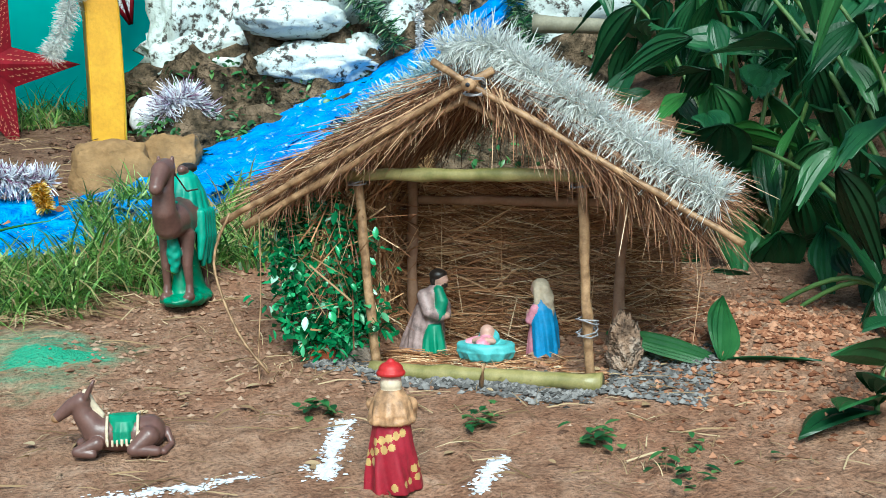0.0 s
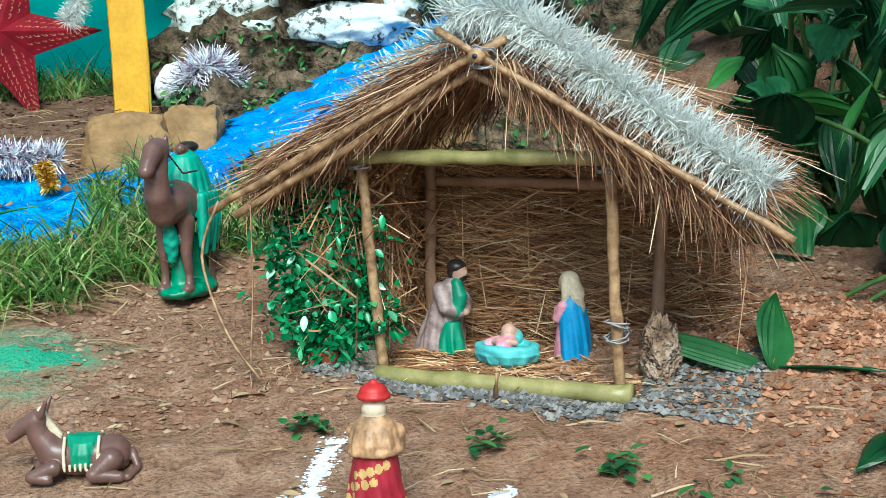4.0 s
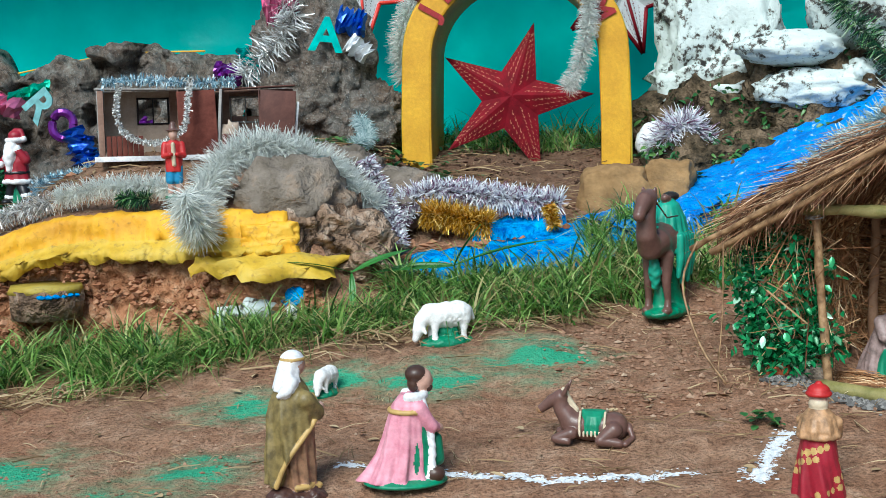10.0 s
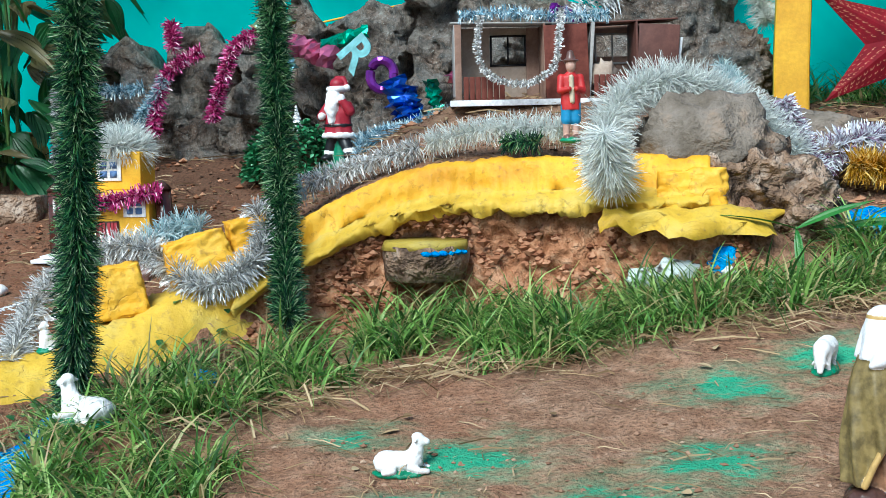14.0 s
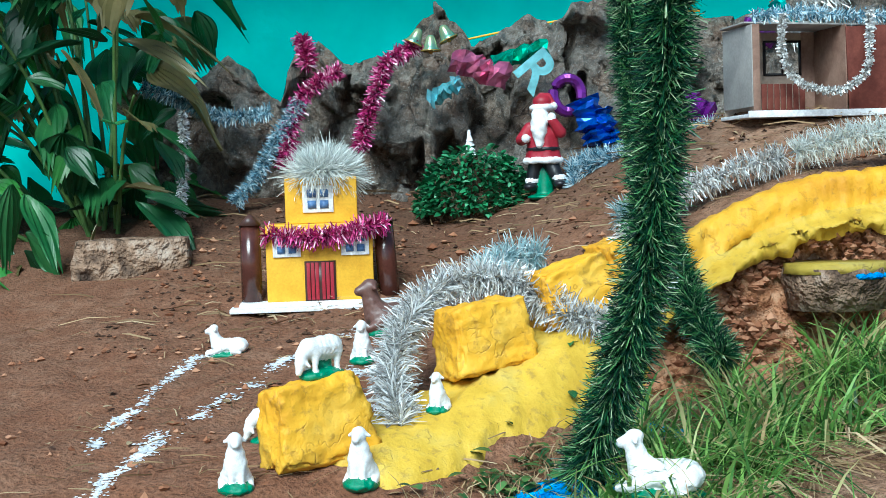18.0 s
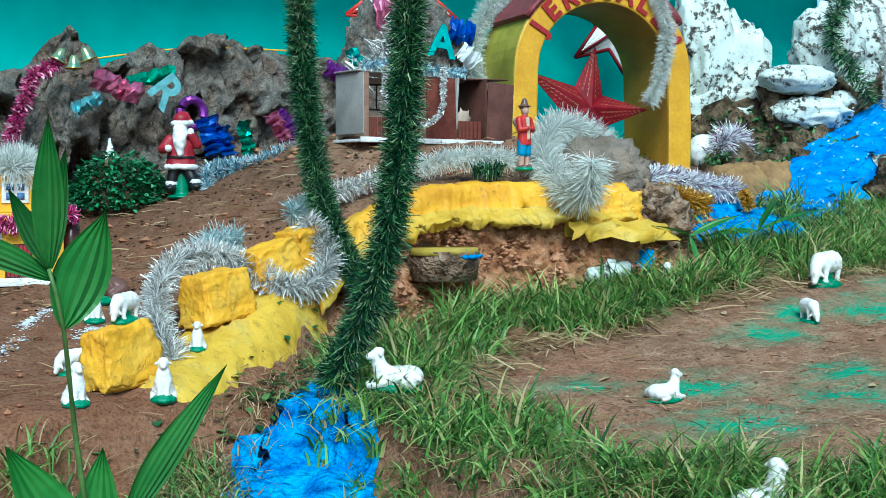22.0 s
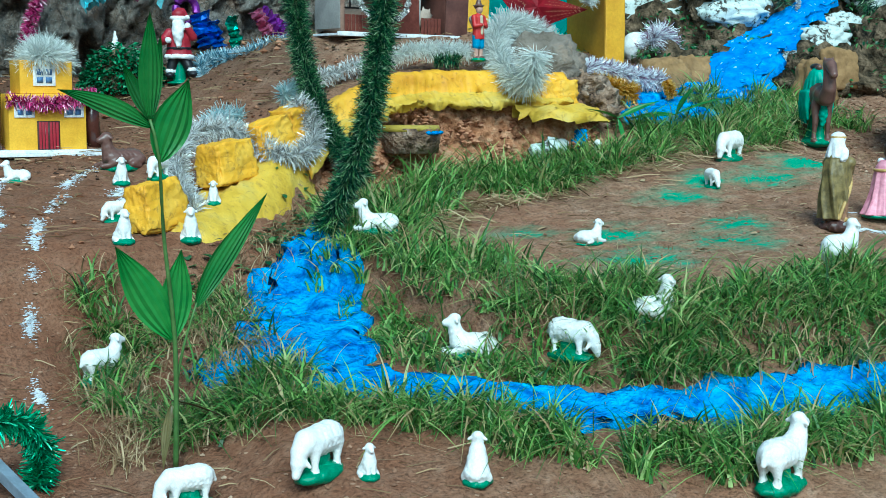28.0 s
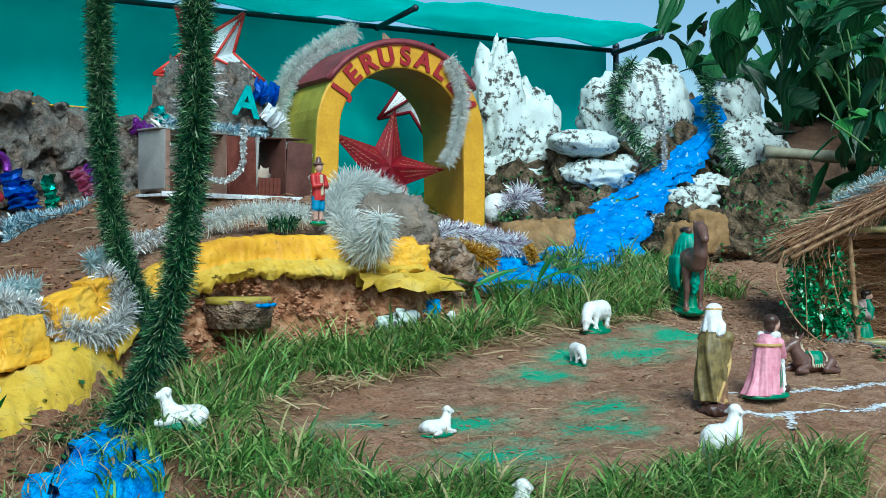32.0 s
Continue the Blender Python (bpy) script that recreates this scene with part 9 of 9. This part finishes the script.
# ---- white powder lines ----
def powder(pts, width, n, label, seed):
    rng = random.Random(seed)
    path = bezier_path([Vector((*p, 0)) for p in pts], 0.01)

    def place(r):
        k = r.randrange(len(path))
        p = path[k]
        if noise.noise(Vector((p.x * 11, p.y * 11, seed))) < r.uniform(-0.35, 0.3):
            return None
        return p.x + r.gauss(0, width * 0.34) * r.choice((0.4, 0.7, 1.2)), p.y + r.gauss(0, width * 0.34) * r.choice((0.4, 0.7, 1.2))
    return pebbles("powder_line", int(n * 4.0), place, 0.0052, POWDER, label, seed, "powder", 0.3)


L = "line of white powder strewn on the soil"
powder([(0.45, -1.82), (0.7, -1.90), (0.95, -1.95), (1.2, -1.96), (1.46, -1.94), (1.52, -1.98)], 0.030, 1900, L, 101)
powder([(1.52, -2.02), (1.56, -1.9), (1.62, -1.73)], 0.035, 900, L, 102)
powder([(0.43, -2.04), (0.65, -2.12), (0.87, -2.19), (1.02, -2.19), (1.16, -2.16), (1.28, -2.27), (1.4, -2.36)], 0.030, 1600, L, 103)
powder([(1.77, -2.24), (1.85, -2.12), (1.94, -2.02)], 0.032, 700, L, 104)
powder([(0.62, -2.12), (0.4, -2.35), (0.2, -2.55), (0.05, -2.78)], 0.025, 600, L, 105)
powder([(-2.54, -0.42), (-2.62, -0.55), (-2.66, -0.85), (-2.68, -1.23)], 0.032, 1000, L, 106)
powder([(-2.20, -0.30), (-2.32, -0.46), (-2.41, -0.80), (-2.56, -1.25), (-2.60, -1.53), (-2.66, -1.85), (-2.66, -2.1)], 0.040, 2400, L, 107)
powder([(-2.05, -0.62), (-2.2, -0.75), (-2.15, -1.0)], 0.045, 900, L, 108)

# ---- by the hut ----
BRICK = mottled("broken_red_brick", (0.30, 0.07, 0.03), (0.50, 0.14, 0.06), 30, 0.85, 0.5, 0.004, 0.2)
bm = bmesh.new()
add_box(bm, (0, 0, 0), (0.06, 0.05, 0.05), bevel=0.005)
tagged(mesh_object("brick", bm, BRICK, None, False, HUT @ pose(-0.40, -0.03, 0.015, 25, 20, 20)), "broken red brick lying beside the hut", "brick")
cut_rock("stone", tuple(HUT @ Vector((-0.33, 0.03, 0.0))), (0.13, 0.09, 0.07), GREYROCK, "flat grey stone beside the hut post", -20, 13)
rock("stone", [(tuple(HUT @ Vector((0.385, 0.10, 0.05))), (0.042, 0.04, 0.085))], ROCK, "upright brown stone beside the hut post", seed=71, roughness=0.3, scale=2.5)
bm = bmesh.new()
add_tube(bm, [(0, 0, 0), (0.02, -0.05, 0.05), (0.03, -0.06, 0.09)], 0.006, 6)
tagged(mesh_object("straw_stalk", bm, BAMBOO, None, True, HUT @ pose(0.06, -0.08, -0.05)), "split bamboo stalk leaning on the hut sill", "stalk")
rock("stone", [((0.04, -0.56, 0.13), (0.05, 0.04, 0.05)), ((0.10, -0.54, 0.10), (0.04, 0.035, 0.035))], BLUE, "blue painted stones in the grass below the ledge", seed=141, roughness=0.3, sub=3)
rock("stone", [((-0.10, -0.58, 0.10), (0.07, 0.04, 0.04)), ((-0.20, -0.6, 0.08), (0.05, 0.035, 0.035))], WHITEROCK, "white painted stones in the grass below the ledge", seed=145, roughness=0.3, sub=3)


# ---- rubble and twigs on the upper slope ----
def rubble_place(rng):
    u = rng.uniform(-3.2, 0.2)
    v = rng.uniform(0.35, 1.35)
    if u > -1.9 and rng.random() < 0.5:
        v = rng.uniform(-0.3, 1.3)
    return (u, v) if noise.noise(Vector((u * 4, v * 4, 5))) > 0.05 else None


def west_place(rng):
    u, v = rng.uniform(-3.4, -2.1), rng.uniform(-1.6, 0.9)
    return (u, v) if noise.noise(Vector((u * 3, v * 3, 15))) > 0.0 else None


pebbles("rubble", 800, rubble_place, 0.018, BANKCLOD, "broken stones and red earth lumps at the foot of the crags", 7, "stones", 0.8)
pebbles("rubble", 700, west_place, 0.012, BANKCLOD, "small red earth lumps on the soil shelf", 8, "stones", 0.8)


def twig(rng):
    u, v = rng.uniform(-3.2, 0.6), rng.uniform(-0.3, 1.3)
    a, ln = rng.uniform(0, 6.28), rng.uniform(0.08, 0.3)
    p = Vector((u, v, ground(u, v) + 0.012))
    d = Vector((math.cos(a), math.sin(a) * 0.6, rng.uniform(-.05, .12))) * ln / 2
    return p - d, p + d, (rng.uniform(-.02, .02), rng.uniform(-.02, .02), 0.01)


tagged(strands("twigs", 420, twig, DRYGRASS, None, 0.0026, 83), "dry twigs lying on the upper slope", "litter")
# ivy and moss leaves over the dark rocks
rng = random.Random(97)
items = []
for c, s in (((1.75, 1.30, 0.62), (0.45, 0.22, 0.30)), ((2.15, 1.2, 0.72), (0.35, 0.2, 0.3)), ((2.6, 1.32, 0.85), (0.45, 0.25, 0.4)), ((3.1, 1.4, 0.95), (0.5, 0.25, 0.4)), ((1.95, 0.95, 0.45), (0.35, 0.2, 0.2)), ((2.5, 0.95, 0.5), (0.5, 0.3, 0.28)), ((1.6, 1.0, 0.5), (0.3, 0.16, 0.16)), ((2.3, 0.4, 0.40), (0.3, 0.2, 0.24)), ((2.75, 0.4, 0.42), (0.4, 0.3, 0.3)), ((3.3, 0.75, 0.6), (0.5, 0.3, 0.36))):
    for _ in range(430):
        d = Vector((rng.gauss(0, 1), -abs(rng.gauss(0, 1)), rng.gauss(0.2, 0.8))).normalized()
        p = Vector(c) + Vector((d.x * s[0], d.y * s[1], d.z * s[2])) * rng.uniform(0.98, 1.12)
        if noise.noise(p * 6) < -0.2:
            continue
        items.append((rot_frame(p, rng.uniform(3.2, 6.2), rng.uniform(-0.9, 0.7), rng.uniform(-1, 1)), rng.uniform(.02, .05), rng.uniform(.006, .014), .3, .3))
scatter_leaves("ivy_leaves", items, LEAF, None, "stuff", "small dark green leaves growing over the rock bank", "weeds")


def arch_place(rng):
    u, v = rng.uniform(0.1, 1.5), rng.uniform(0.15, 1.9)
    return (u, v) if noise.noise(Vector((u * 4, v * 4, 25))) > -0.15 else None


def basin_place(rng):
    u = rng.uniform(0.35, 1.2)
    v = float(np.interp(u, [0.35, 0.7, 1.0, 1.2], [-0.30, -0.28, -0.12, 0.08])) + rng.choice((-0.2, 0.17, 0.02)) + rng.gauss(0, 0.05)
    return u, v


pebbles("soil_clods", 1500, arch_place, 0.013, DAMPSHADECLOD, "crumbled brown soil under the arch", 9, "soil", 0.85)
pebbles("soil_clods", 420, basin_place, 0.024, BANKCLOD, "red earth lumps round the blue basin", 10, "soil", 0.7)
grass("arch_grass", 1500, lambda r: (lambda u, v: (u, v) if clumpy(u, v, 6, 0.1) else None)(r.uniform(0.0, 1.4), r.uniform(1.25, 2.1)), 0.17, "rank green grass behind the arch", 8)


def arch_litter(rng):
    u, v = rng.uniform(0.1, 1.5), rng.uniform(0.1, 1.8)
    a, ln = rng.uniform(0, 6.28), rng.uniform(0.05, 0.2)
    p = Vector((u, v, ground(u, v) + 0.012))
    d = Vector((math.cos(a), math.sin(a) * 0.6, rng.uniform(-.05, .12))) * ln / 2
    return p - d, p + d, (rng.uniform(-.02, .02), rng.uniform(-.02, .02), 0.01)


tagged(strands("dry_litter", 500, arch_litter, DRYGRASS, None, 0.002, 85), "dry stalks lying on the soil by the arch", "litter")


def bank_litter(rng):
    u = rng.uniform(-1.5, 1.2)
    v = float(np.interp(u, FRONT_U, FRONT_V)) + rng.gauss(-0.03, 0.07)
    a, ln = rng.uniform(0, 6.28), rng.uniform(0.06, 0.22)
    p = Vector((u, v, ground(u, v) + 0.015))
    d = Vector((math.cos(a), math.sin(a), rng.uniform(-.05, .2))) * ln / 2
    return p - d, p + d, (rng.uniform(-.02, .02), rng.uniform(-.02, .02), rng.uniform(0, 0.03))


tagged(strands("dead_grass", 900, bank_litter, DRYGRASS, None, 0.0022, 87), "dead grass stalks trailing at the edge of the bank grass", "litter")
